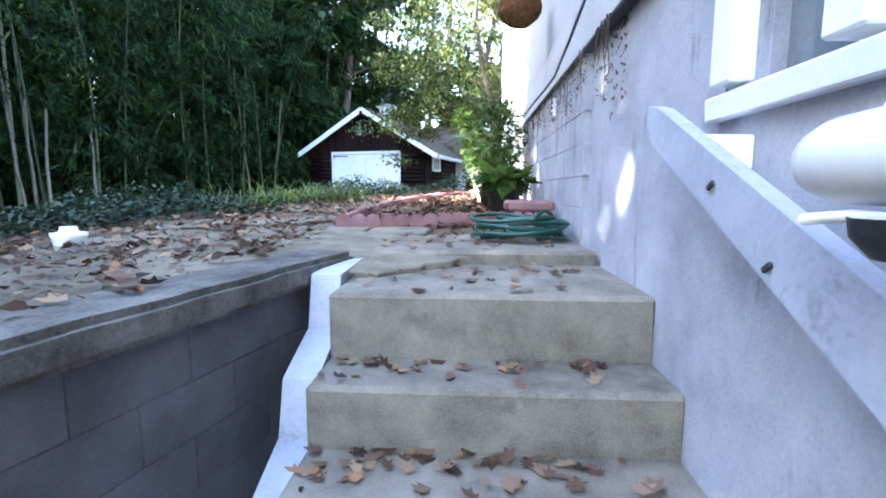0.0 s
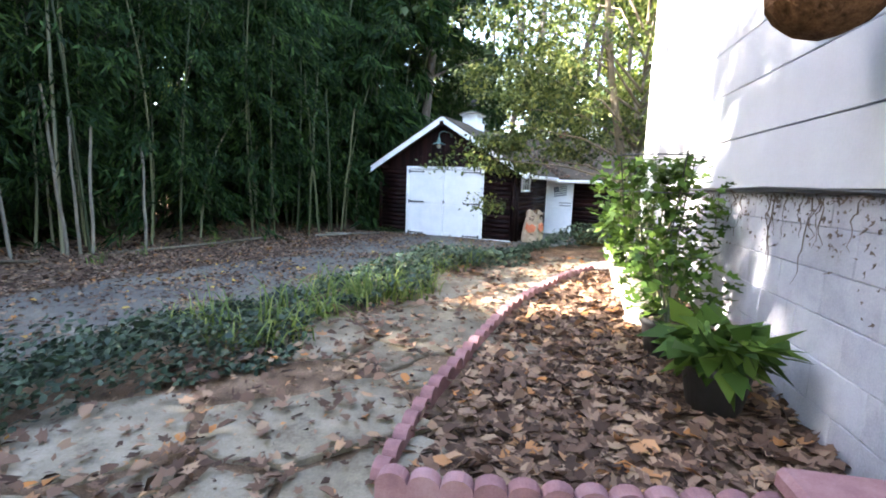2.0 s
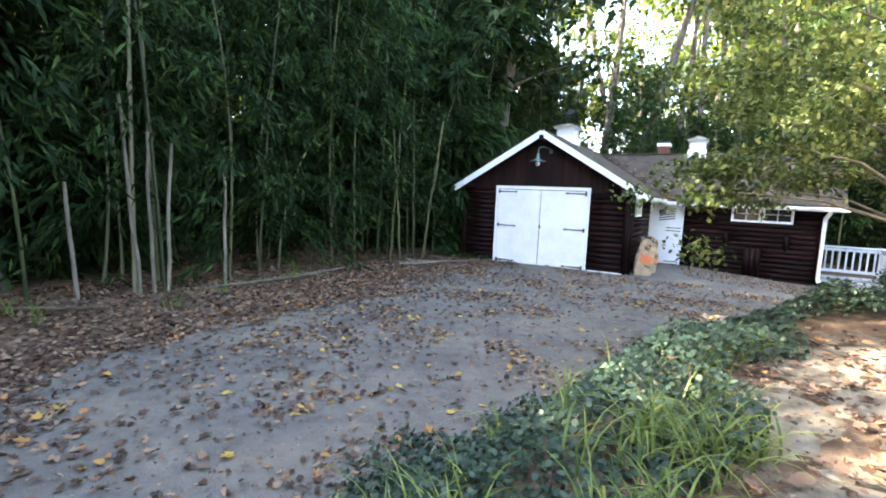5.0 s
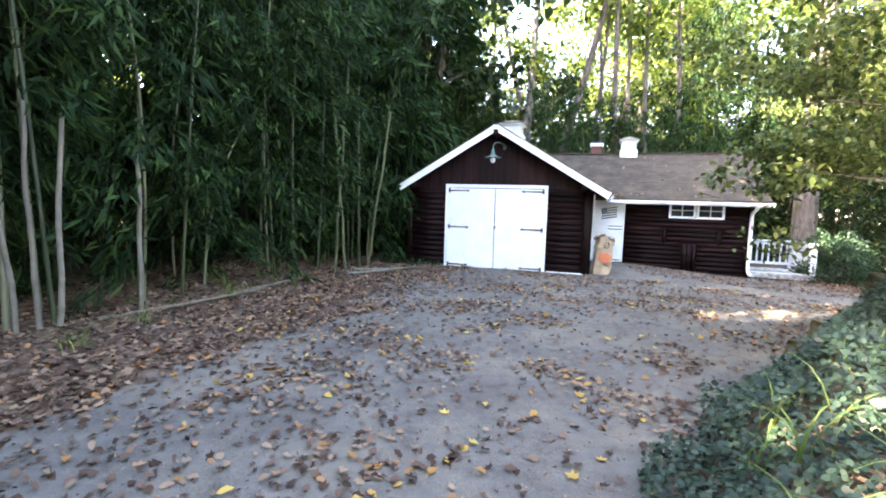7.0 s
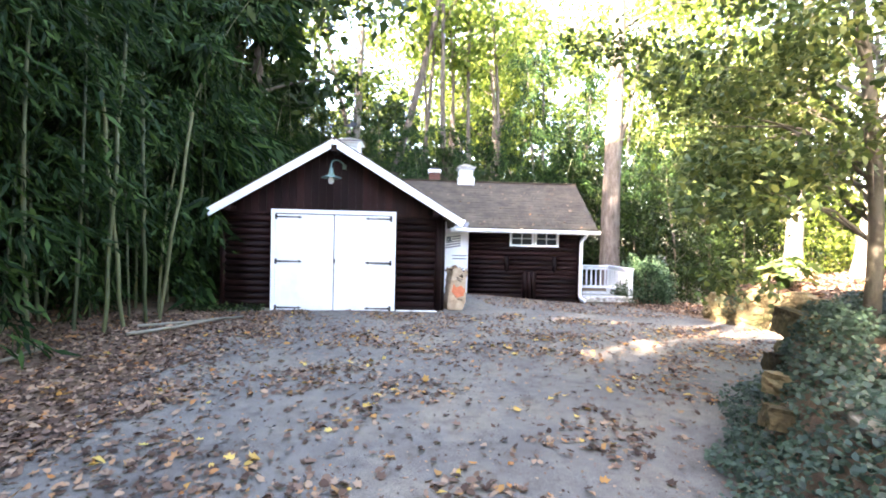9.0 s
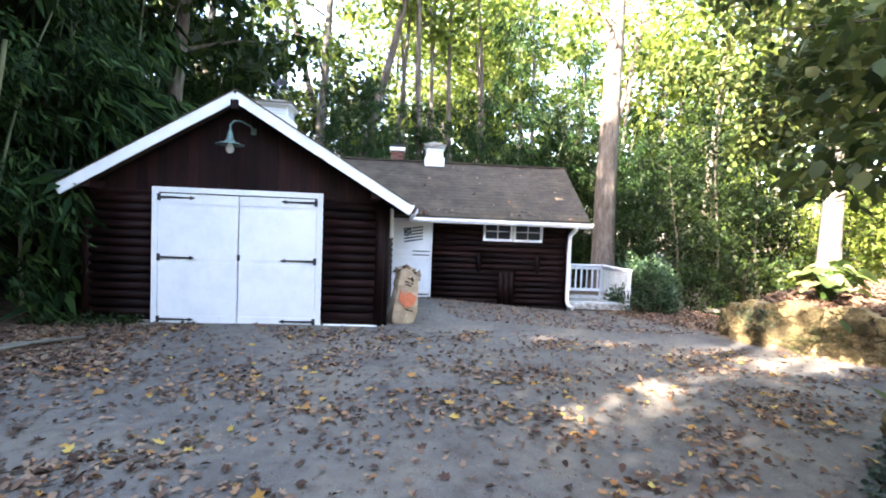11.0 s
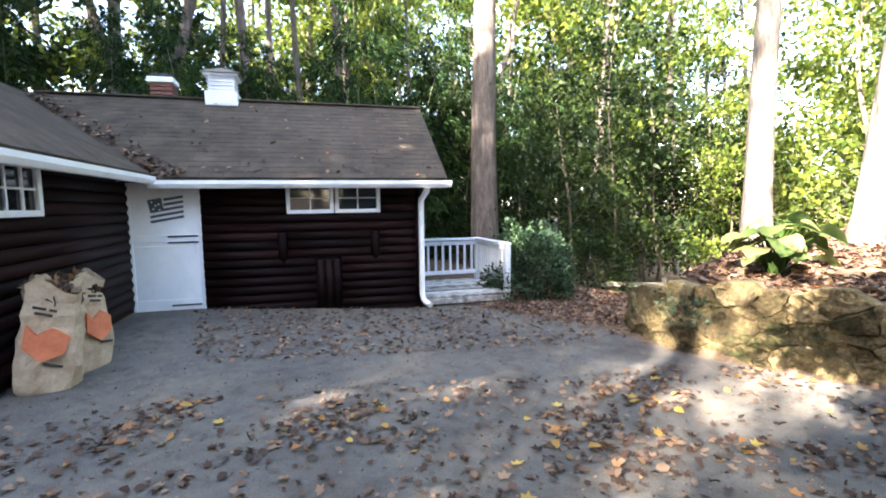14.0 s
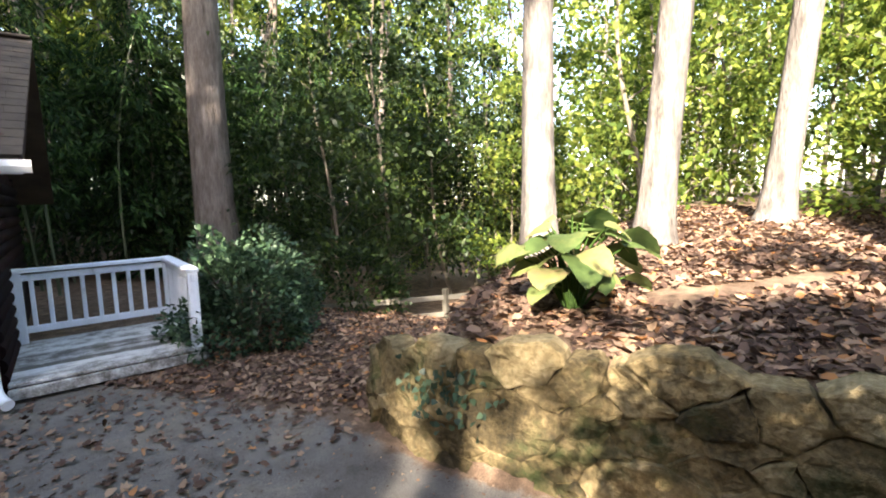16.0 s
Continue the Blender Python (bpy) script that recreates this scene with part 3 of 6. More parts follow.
# white rakes, eaves and gutters
ang = math.degrees(math.atan2(ZR - ZE, EAVE_R - RIDGE))
for sgn, e, ze in ((1, EAVE_R, ZE), (-1, EAVE_L, ZE_L)):
    run = math.hypot(e - RIDGE, ZR - ze)
    box("rake_board", (run + 0.02, 0.03, 0.17), ((RIDGE + e) / 2, -0.378, (ZR + ze) / 2 - 0.075), WHITE, garage, (0, sgn * ang, 0), label="white painted rake board")
    box("rake_edge", (run + 0.02, 0.05, 0.02), ((RIDGE + e) / 2, -0.38, (ZR + ze) / 2 + 0.02), SHINGLE, garage, (0, sgn * ang, 0))
    box("lookout", (0.12, 0.36, 0.12), (RIDGE + sgn * 2.12, -0.19, ZR - 2.12 * SLOPE - 0.2), BOARD, garage)
box("lookout", (0.12, 0.42, 0.14), (RIDGE, -0.2, ZR - 0.2), BOARD, garage)


def gutter(length, m):
    bm = bmesh.new()
    prof = [(0.0, 0.0), (-0.07, 0.0), (-0.1, 0.05), (-0.1, 0.10), (-0.092, 0.10), (-0.092, 0.053), (-0.066, 0.008), (0.0, 0.008)]
    a = [bm.verts.new((-length / 2, y, z)) for y, z in prof]
    b = [bm.verts.new((length / 2, y, z)) for y, z in prof]
    for i in range(len(a) - 1):
        bm.faces.new((a[i], b[i], b[i + 1], a[i + 1]))
    bm.faces.new(a)
    bm.faces.new(list(reversed(b)))
    bmesh.ops.recalc_face_normals(bm, faces=bm.faces[:])
    bm.transform(m)
    part("gutter", bm, WHITE, garage, "white aluminium gutter")


gutter(3.5, pose(EAVE_R, 1.3, ZE - 0.14, 0, 0, 90))
gutter(ROOF_E - EAVE_R + 0.06, pose((ROOF_E + EAVE_R) / 2 + 0.03, EV, EZ - 0.14))
box("fascia", (ROOF_E - EAVE_R, 0.025, 0.14), ((ROOF_E + EAVE_R) / 2, EV + 0.02, EZ - 0.08), WHITE, garage)
wr = math.hypot(RV - EV, RZ - EZ)
box("wing_rake", (0.03, wr, 0.09), ((ROOF_E + ROOF_R) / 2 - 0.015, (RV + EV) / 2, (RZ + EZ) / 2 - 0.06), BOARD, garage, (math.degrees(math.atan2(RZ - EZ, RV - EV)), 0, -math.degrees(math.atan2(ROOF_R - ROOF_E, wr))))
bm = bmesh.new()
add_tube(bm, [(5.31, 3.02, 1.82), (5.31, 3.06, 1.75), (5.27, 3.3, 1.62), (5.27, 3.32, 1.5), (5.27, 3.32, 0.05), (5.28, 3.29, -0.03), (5.31, 3.22, -0.08), (5.36, 3.12, -0.11)], 0.048, 12)
part("downspout", bm, WHITE, garage, "white downspout with a kicked-out foot")

# shingles on the slope that faces the drive
rows_n = 18
pitch = math.degrees(math.atan2(RZ - EZ, RV - EV))
for r in range(rows_n):
    v0 = EV + (RV - EV) * (r + 0.45) / rows_n
    z0 = EZ + (v0 - EV) * WSL
    u0 = max(RIDGE + (ZR - z0) / SLOPE, -0.9) if z0 < ZR else -0.9
    u_end = ROOF_E + 0.01 + (ROOF_R - ROOF_E) * (v0 - EV) / (RV - EV)
    u = u_end - (0.16 if r % 2 else 0)
    if r % 2:
        box("shingle", (0.155, 0.2, 0.008), (u_end - 0.08, v0, z0 + 0.014), SHINGLE, wing_roof, (pitch - 1.6, 0, 0), 0.002)
    while u > u0 + 0.1:
        box("shingle", (0.325, 0.2, 0.008), (u - 0.165, v0, z0 + 0.014 + 0.002 * math.sin(u * 7 + r)), SHINGLE, wing_roof, (pitch - 1.6, 0, 0), 0.002)
        u -= 0.33
box("ridge_cap", (6.6, 0.22, 0.03), (2.45, RV, RZ + 0.012), SHINGLE, garage)
bm = bmesh.new()
for r in range(20):
    q = (r + 0.5) / 20
    for k in range(28):
        v = -0.36 + (k + 0.5 * (r % 2)) * 0.3
        add_box(bm, (0.19, 0.29, 0.008), (EAVE_R + (RIDGE - EAVE_R) * q, v + 0.15, ZE + (ZR - ZE) * q + 0.012), (0, ang + 1.5, 0), 0)
tagged(part("shingle_course", bm, SHINGLE, roof), kind="stuff")

# big doors
for k, (a, b) in enumerate(((-2.52, -1.315), (-1.295, -0.09))):
    w = b - a
    leafdoor = box("door", (w, 0.045, 2.03), ((a + b) / 2, -0.035, 1.035), WHITE, garage, label="white painted double garage door leaf")
    for z, h in ((0.935, 0.15), (-0.95, 0.12), (-0.06, 0.02)):
        box("rail", (w - 0.006, 0.012, h), (0, -0.028, z), WHITE, leafdoor, bevel=0.003)
    for z in (0.4, -0.47):
        box("panel", (w - 0.01, 0.008, 0.8), (0, -0.0255, z), WHITE, leafdoor, bevel=0.003)
    sgn = -1 if k == 0 else 1
    for z in (0.955, 0.02, -0.955):
        bm = bmesh.new()
        add_poly(bm, [(0, 0, -0.02), (0.45, 0, -0.012), (0.47, 0, -0.03), (0.54, 0, 0), (0.47, 0, 0.03), (0.45, 0, 0.012), (0, 0, 0.02)], (0, -0.008, 0))
        add_box(bm, (0.05, 0.014, 0.11), (-0.005, -0.004, 0))
        if sgn > 0:
            bm.transform(Matrix.Diagonal((-1, 1, 1, 1)))
            bmesh.ops.reverse_faces(bm, faces=bm.faces[:])
        bm.transform(pose(sgn * (w / 2 - 0.02), -0.036, z))
        part("strap_hinge", bm, IRON, leafdoor, "black iron strap hinge")
box("latch", (0.04, 0.03, 0.09), (-1.29, -0.075, 1.08), IRON, garage)
for a, b, z0, z1 in ((-2.61, -2.525, 0.0, 2.15), (-0.085, 0.0, 0.0, 2.15)):
    box("door_casing", (b - a, 0.07, z1 - z0), ((a + b) / 2, -0.045, (z0 + z1) / 2), WHITE, garage)
box("door_casing", (2.44, 0.07, 0.085), (-1.305, -0.047, 2.108), WHITE, garage)
box("door_jamb_dark", (2.5, 0.02, 2.1), (-1.305, 0.05, 1.03), BOARD, garage)
box("sill_board", (0.86, 0.1, 0.05), (0.48, -0.04, 0.02), WHITE, garage, (0, 0, 0))
box("footing", (4.7, 0.2, 0.3), (-1.33, 0.08, -0.1), CONCRETE, garage)
# side door of two halves with a plank flag
sd = box("door", (0.9, 0.05, 1.9), (1.48, 3.44, 0.97), WHITE, garage, label="white two-part stable door with a wooden flag")
for z, h in ((0.0, 0.03), (-0.86, 0.16), (0.12, 0.1)):
    box("rail", (0.86, 0.012, h), (0, -0.03, z), WHITE, sd, bevel=0.003)
for z in (0.15, 0.06, -0.87):
    box("strap_hinge", (0.4, 0.012, 0.025), (0.23, -0.042, z), IRON, sd, bevel=0.002)
for i in range(5):
    box("flag_slat", (0.44 if i > 2 else 0.26, 0.014, 0.036), (0.04 + (0.09 if i <= 2 else 0), -0.034, 0.69 - i * 0.072 + (0.016 if i <= 2 else 0)), FLAG, sd, (0, -10, 0), 0.002)
box("flag_canton", (0.18, 0.016, 0.19), (-0.1, -0.034, 0.6), FLAG, sd, (0, -10, 0), 0.002)
for du, dz in ((-0.05, 0.05), (0.04, 0.02), (-0.03, -0.05), (0.05, -0.06), (0.0, 0.0)):
    box("flag_star", (0.022, 0.004, 0.022), (-0.1 + du, -0.044, 0.6 + dz), WHITE, sd, (0, 45, 0), 0.001)
for u in (1.035, 1.945):
    box("door_casing", (0.05, 0.06, 1.95), (u, 3.43, 0.96), WHITE, garage)


def sash_window(m, width, height, across, label):
    bm = bmesh.new()
    add_box(bm, (width, 0.012, height), (0, 0.01, 0), bevel=0)
    w = part("window", bm, GLASS, garage, label)
    w.matrix_basis = m
    for x in (-width / 2, width / 2):
        box("window_frame", (0.06, 0.06, height + 0.06), (x, -0.01, 0), WHITE, w)
    for z in (-height / 2, height / 2):
        box("window_frame", (width - 0.06, 0.058, 0.06), (0, -0.012, z), WHITE, w)
    for i in range(1, across):
        box("muntin", (0.02, 0.03, height - 0.06), (-width / 2 + width * i / across, -0.008, 0), WHITE, w)
    box("muntin", (width - 0.06, 0.028, 0.02), (0, -0.008, 0.0), WHITE, w)
    return w


sash_window(pose(3.52, 3.37, 1.655), 0.65, 0.41, 2, "small white-framed window with dark panes")
sash_window(pose(4.25, 3.37, 1.655), 0.65, 0.41, 2, "small white-framed window with dark panes")
sash_window(pose(WR + 0.06, 0.66, 1.72, 0, 0, 90), 0.74, 0.44, 3, "small white-framed side window")


# cupolas, chimney, vane and barn lamp
def cupola(u, v, z, w, h, vane):
    c = thing("cupola", "white louvred roof cupola with a grey hipped cap" if not vane else "white louvred cupola with a black weathervane", "cupola", G @ pose(u, v, z))
    box("base", (w * 1.08, w * 1.08, h * 0.42), (0, 0, h * 0.12), WHITE, c)
    box("core", (w * 0.86, w * 0.86, h * 0.5), (0, 0, h * 0.55), WHITE, c)
    for i in range(4):
        for ax in range(4):
            a = ax * math.pi / 2
            box("louvre", (w * 0.8, 0.03, 0.012), (math.sin(a) * w * 0.46, -math.cos(a) * w * 0.46, h * (0.4 + i * 0.11)), WHITE, c, (-30, 0, ax * 90), 0.002)
    box("cornice", (w * 1.15, w * 1.15, 0.04), (0, 0, h * 0.82), WHITE, c)
    bm = bmesh.new()
    s = w * 0.64
    add_poly(bm, [(-s, -s, h * 0.85), (s, -s, h * 0.85), (s, s, h * 0.85), (-s, s, h * 0.85)], (0, 0, 0.02))
    top = bm.verts.new((0, 0, h * 1.12))
    q = [bm.verts.new(p) for p in ((-s, -s, h * 0.875), (s, -s, h * 0.875), (s, s, h * 0.875), (-s, s, h * 0.875))]
    for i in range(4):
        bm.faces.new((q[i], q[(i + 1) % 4], top))
    part("cap", bm, CONCRETE, c, "grey hipped cap")
    if vane:
        bm = bmesh.new()
        add_tube(bm, [(0, 0, h * 1.1), (0, 0, h * 1.1 + 0.42)], 0.01, 6)
        add_tube(bm, [(-0.2, 0, h * 1.1 + 0.2), (0.2, 0, h * 1.1 + 0.2)], 0.008, 6)
        add_tube(bm, [(0, -0.2, h * 1.1 + 0.2), (0, 0.2, h * 1.1 + 0.2)], 0.008, 6)
        add_poly(bm, [(-0.22, 0, h * 1.1 + 0.3), (-0.05, 0, h * 1.1 + 0.33), (0.05, 0, h * 1.1 + 0.42), (0.2, 0, h * 1.1 + 0.36), (0.08, 0, h * 1.1 + 0.28), (-0.05, 0, h * 1.1 + 0.27)], (0, 0.01, 0))
        part("weathervane", bm, IRON, c, "black iron weathervane")


cupola(RIDGE, 1.95, ZR - 0.1, 0.58, 0.54, True)
cupola(2.05, RV, RZ - 0.08, 0.5, 0.6, False)
chimney = thing("chimney", "small red brick chimney with a white band", "chimney", G @ pose(1.03, RV + 0.15, RZ - 0.03))
for i in range(4):
    for k, (dx, dy) in enumerate(((-0.09, -0.09), (0.09, -0.09), (-0.09, 0.09), (0.09, 0.09))):
        box("brick", (0.175, 0.175, 0.065), (dx, dy, 0.04 + i * 0.075), BRICK, chimney, bevel=0.004)
box("band", (0.42, 0.42, 0.09), (0, 0, 0.35), WHITE, chimney)
box("cap", (0.34, 0.34, 0.06), (0, 0, 0.43), IRON, chimney)

lamp = thing("barn_lamp", "green enamelled gooseneck barn lamp with a bare frosted bulb", "lamp", G @ pose(RIDGE, 0.0, 2.98))
bm = bmesh.new()
add_tube(bm, [(0.16, 0.02, 0.1), (0.15, -0.1, 0.16), (0.07, -0.3, 0.19), (0.0, -0.4, 0.17), (-0.04, -0.44, 0.1), (-0.04, -0.44, 0.0)], 0.014, 8)
add_box(bm, (0.08, 0.02, 0.1), (0.16, 0.0, 0.1))
part("gooseneck", bm, COPPER, lamp)
bm = bmesh.new()
add_lathe(bm, [(0.02, 0.02), (0.035, -0.02), (0.05, -0.1), (0.07, -0.14), (0.2, -0.185), (0.205, -0.195), (0.195, -0.195), (0.06, -0.155)], 28)
bm.transform(pose(-0.04, -0.44, 0))
part("shade", bm, COPPER, lamp, "flared green metal shade")
bm = bmesh.new()
add_lathe(bm, [(0.02, -0.15), (0.03, -0.18), (0.058, -0.23), (0.06, -0.265), (0.042, -0.305), (0.002, -0.32)], 18)
bm.transform(pose(-0.04, -0.44, 0))
part("bulb", bm, BULB, lamp, "white frosted bulb")

# porch at the end of the wing
porch = thing("porch", "small worn porch deck with a white balustrade", "porch", G @ pose(0, 0, 0))
PU0, PU1, PV0, PV1, PZ = 5.34, 6.94, 3.45, 5.15, -0.05
for i in range(12):
    v = PV0 + (i + 0.5) * (PV1 - PV0) / 12
    box("deck_board", (PU1 - PU0, (PV1 - PV0) / 12 - 0.006, 0.035), ((PU0 + PU1) / 2, v, PZ), DECK, porch)
box("rim_joist", (PU1 - PU0, 0.04, 0.1), ((PU0 + PU1) / 2, PV0 - 0.03, PZ - 0.07), DECK, porch)
box("rim_joist", (0.04, PV1 - PV0, 0.1), (PU1 + 0.02, (PV0 + PV1) / 2, PZ - 0.07), DECK, porch)
for u, v in ((PU0 + 0.03, PV1 - 0.06), (PU1 - 0.06, PV1 - 0.06), (PU1 - 0.06, PV0 + 0.06)):
    box("post", (0.1, 0.1, 0.9), (u, v, PZ + 0.44), WEATHERED, porch)
for z, h in ((0.86, 0.045), (0.78, 0.08), (0.17, 0.08)):
    wide = 0.13 if z > 0.8 else 0.045
    box("rail", (PU1 - PU0, wide, h), ((PU0 + PU1) / 2, PV1 - 0.06, PZ + z), WEATHERED, porch)
    box("rail", (wide, PV1 - PV0, h), (PU1 - 0.06, (PV0 + PV1) / 2, PZ + z + 0.003), WEATHERED, porch)
for i in range(9):
    box("baluster", (0.045, 0.04, 0.58), (PU0 + 0.16 + i * (PU1 - PU0 - 0.28) / 8.4, PV1 - 0.06, PZ + 0.48), WEATHERED, porch)
for i in range(12):
    box("baluster", (0.04, 0.04, 0.58), (PU1 - 0.06, PV0 + 0.18 + i * (PV1 - PV0 - 0.28) / 11.5, PZ + 0.48), WEATHERED, porch)

# paper sack of yard waste
sack = thing("yard_waste_bag", "tall brown paper yard waste bag filled with leaves", "paper bag", G @ pose(1.3, 0.42, 0.0, 0, 7, 12))
bm = bmesh.new()
prof = [(0.19, 0.0), (0.212, 0.05), (0.224, 0.14), (0.228, 0.25), (0.216, 0.37), (0.222, 0.48), (0.2, 0.58), (0.206, 0.68), (0.178, 0.78), (0.186, 0.85), (0.2, 0.92)]
rings = []
for r, z in prof:
    ring = []
    for k in range(24):
        a = 2 * math.pi * k / 24
        q = r / max(abs(math.cos(a)), abs(math.sin(a))) ** 0.6
        w = 1 + 0.05 * math.sin(a * 3 + z * 11) + 0.035 * math.sin(a * 5 + z * 19) + 0.025 * math.sin(a * 9 - z * 27)
        ring.append(bm.verts.new((q * w * math.cos(a), q * 0.85 * w * math.sin(a), z + (0.06 * math.sin(a * 3 + 1) if z > 0.84 else 0) - 0.01)))
    rings.append(ring)
for q, w in zip(rings, rings[1:]):
    for k in range(24):
        bm.faces.new((q[k], q[(k + 1) % 24], w[(k + 1) % 24], w[k]))
bm.faces.new(rings[0])
part("sack", bm, PAPER, sack)
bm = bmesh.new()
add_poly(bm, [(-0.15, -0.215, 0.42), (-0.02, -0.23, 0.3), (0.13, -0.215, 0.36), (0.16, -0.2, 0.5), (0.04, -0.215, 0.58), (-0.06, -0.22, 0.52), (-0.13, -0.215, 0.6)], (0, 0.03, 0))
part("print", bm, ORANGE, sack, "orange printed patch")
for x, z, w in ((-0.05, 0.74, 0.09), (0.04, 0.72, 0.05), (-0.02, 0.69, 0.12), (0.06, 0.27, 0.14)):
    box("lettering", (w, 0.012, 0.022), (x, -0.212, z), INK, sack, (0, 12, 0), 0.004)
c = np.column_stack([RNG.normal(0, 0.09, 60), RNG.normal(0, 0.08, 60), RNG.uniform(0.78, 0.92, 60)])
me = leaf_mesh("leaf_fill", c, scatter_dirs(60), scatter_dirs(60), 0.11, 0.08, LOBED, FALLEN)
ob = new("leaf_fill", me)
ob.parent = sack
copy_thing(sack, G @ pose(1.36, 0.93, -0.01, 0, -2, 70))


# ---- the house, its wall along the yard ----
HX, HY = 1.52, 10.2
house = thing("house", "white painted house wall with wide siding over block foundation", "house", pose(0, 0, 0))
box("wall", (0.2, 7.0, 6.3), (HX + 0.2, 6.7, 2.5), STUCCO, house, bevel=0)
box("wall", (0.2, 6.2, 1.68), (HX + 0.24, 0.1, 0.16), STUCCO, house, bevel=0)
box("wall", (0.2, 2.05, 4.65), (HX + 0.19, 1.175 - 1.97, 3.325), STUCCO, house, bevel=0)
box("wall", (0.2, 3.0, 3.75), (HX + 0.19, 1.7, 3.775), STUCCO, house, bevel=0)
box("wall", (8.0, 0.2, 6.0), (HX + 4.09, HY - 0.1, 2.65), SIDING, house, bevel=0)
box("wall", (8.0, 0.2, 6.0), (HX + 4.09, -3.0, 2.65), SIDING, house, bevel=0)
box("wall", (0.2, 13.4, 6.0), (HX + 8.1, 3.6, 2.65), SIDING, house, bevel=0)
bm = bmesh.new()
add_poly(bm, [(HX - 0.5, -3.6, 5.55), (HX + 4.1, -3.6, 8.2), (HX + 8.7, -3.6, 5.55), (HX + 8.7, -3.6, 5.4), (HX + 4.1, -3.6, 8.05), (HX - 0.5, -3.6, 5.4)], (0, 14.4, 0))
part("roof", bm, SHINGLE, house, "brown shingle roof")
# painted foundation blocks with recessed joints
for r in range(10):
    z = -0.1 + 0.2 * r
    if z > 1.6:
        break
    y = HY - 0.02 + (0.2 if r % 2 else 0)
    while y > 5.0:
        w = min(0.4, y - 4.95)
        if z + 0.1 > 0.35:
            box("block", (0.05, w - 0.002, 0.197), (HX + 0.08 + 0.002 * math.sin(y * 5 + r), y - w / 2, z + 0.1), STUCCO, house, bevel=0.004)
        y -= 0.4
# smooth plaster by the steps, thicker towards the foot
bm = bmesh.new()
add_poly(bm, [(HX + 0.2, 0, -0.6), (HX + 0.07, 0, -0.6), (HX + 0.075, 0, 0.3), (HX + 0.09, 0, 0.75), (HX + 0.095, 0, 1.05), (HX + 0.2, 0, 1.05)], (0, 4.95, 0))
plaster = part("plaster", bm, STUCCO, house, "rough white plaster base")
box("plaster", (0.08, 1.55, 0.62), (HX + 0.135, 4.17, 1.35), STUCCO, house, bevel=0)
# wide lapped siding
for i in range(12):
    box("siding_board", (0.018, 14.0, 0.322), (HX + 0.035, HY - 7.0, 1.83 + i * 0.335), SIDING, house, (0, -1.6, 0), 0.003)
box("corner_board", (0.09, 0.12, 4.2), (HX + 0.01, HY + 0.04, 3.75), WHITE, house)
box("drip_board", (0.07, 9.0, 0.032), (HX + 0.065, HY - 4.6, 1.66), IRON, house)
# low window beside the steps
bm = bmesh.new()
add_box(bm, (0.02, 1.3, 0.75), (HX + 0.15, 2.65, 1.45), bevel=0)
win = part("window", bm, DIMGLASS, house, "white-framed window with drawn blind")
for y in (3.32, 2.885, 2.08):
    box("window_frame", (0.09, 0.11, 0.8), (HX + 0.08, y, 1.5), WHITE, win)
box("window_sill", (0.07, 1.45, 0.07), (HX + 0.085, 2.7, 1.045), WHITE, win, (0, -4, 0))
box("window_frame", (0.088, 1.3, 0.09), (HX + 0.08, 2.65, 1.86), WHITE, win)
# foundation vent
vent = thing("foundation_vent", "white foundation vent with dark slots", "vent", pose(HX + 0.05, 6.08, 1.5))
box("frame", (0.03, 0.18, 0.16), (0, 0, 0), WHITE, vent)
for i in range(3):
    box("slot", (0.01, 0.1, 0.024), (-0.014, 0, 0.044 - i * 0.044), IRON, vent, bevel=0.002)
# cable slung under the siding
bm = bmesh.new()
add_tube(bm, [(HX - 0.03, 10.1 - 0.5 * i, 1.66 + 0.012 * math.sin(i * 1.3) + (0.25 * max(0, i - 9) ** 1.2 * 0.35)) for i in range(15)], 0.009, 6)
tagged(mesh_object("cable", bm, IRON), "black cable slung along the house wall", "cable")


def clump_wall(y):
    return 0.5 + 0.5 * np.sin(y * 5.3) * np.sin(y * 2.1 + 0.7)


# dead vine clinging to the plaster
bm = bmesh.new()
for k in range(44):
    y, z = 4.25 + 4.6 * random.random() ** 1.4, 1.63
    pts = []
    for i in range(9):
        pts.append((HX - 0.006 + (0.02 if y > 4.95 else 0.0) - 0.012 * random.random(), y, z))
        y += random.uniform(-0.03, 0.03)
        z -= random.uniform(0.008, 0.045) * (2.0 if k % 4 == 0 else 1.0)
    add_tube(bm, pts, [random.uniform(0.002, 0.005) * (1 - i / 11) for i in range(9)], 5)
tagged(mesh_object("dead_vine", bm, OLDBARK), "dry brown vine stems clinging to painted wall", "vine")
n = 900
y = 4.3 + 5.4 * RNG.random(n) ** 1.3
z = 1.64 - 0.5 * RNG.random(n) ** 2.2 * (0.35 + 0.65 * clump_wall(y))
me = leaf_mesh("vine_remains", np.column_stack([np.where(y > 4.95, HX + 0.05, HX + 0.088), y, z]), RNG.normal(size=(n, 3)) * (0.25, 1, 1) + (0, 0, -0.4), RNG.normal(0, 0.3, (n, 3)) + (-1, 0, 0),
               RNG.uniform(0.012, 0.05, n), RNG.uniform(0.008, 0.022, n), STAR, OLDBARK)
tagged(new("vine_remains", me), "dark dry vine remains stuck to the painted wall", "vine", kind="stuff")
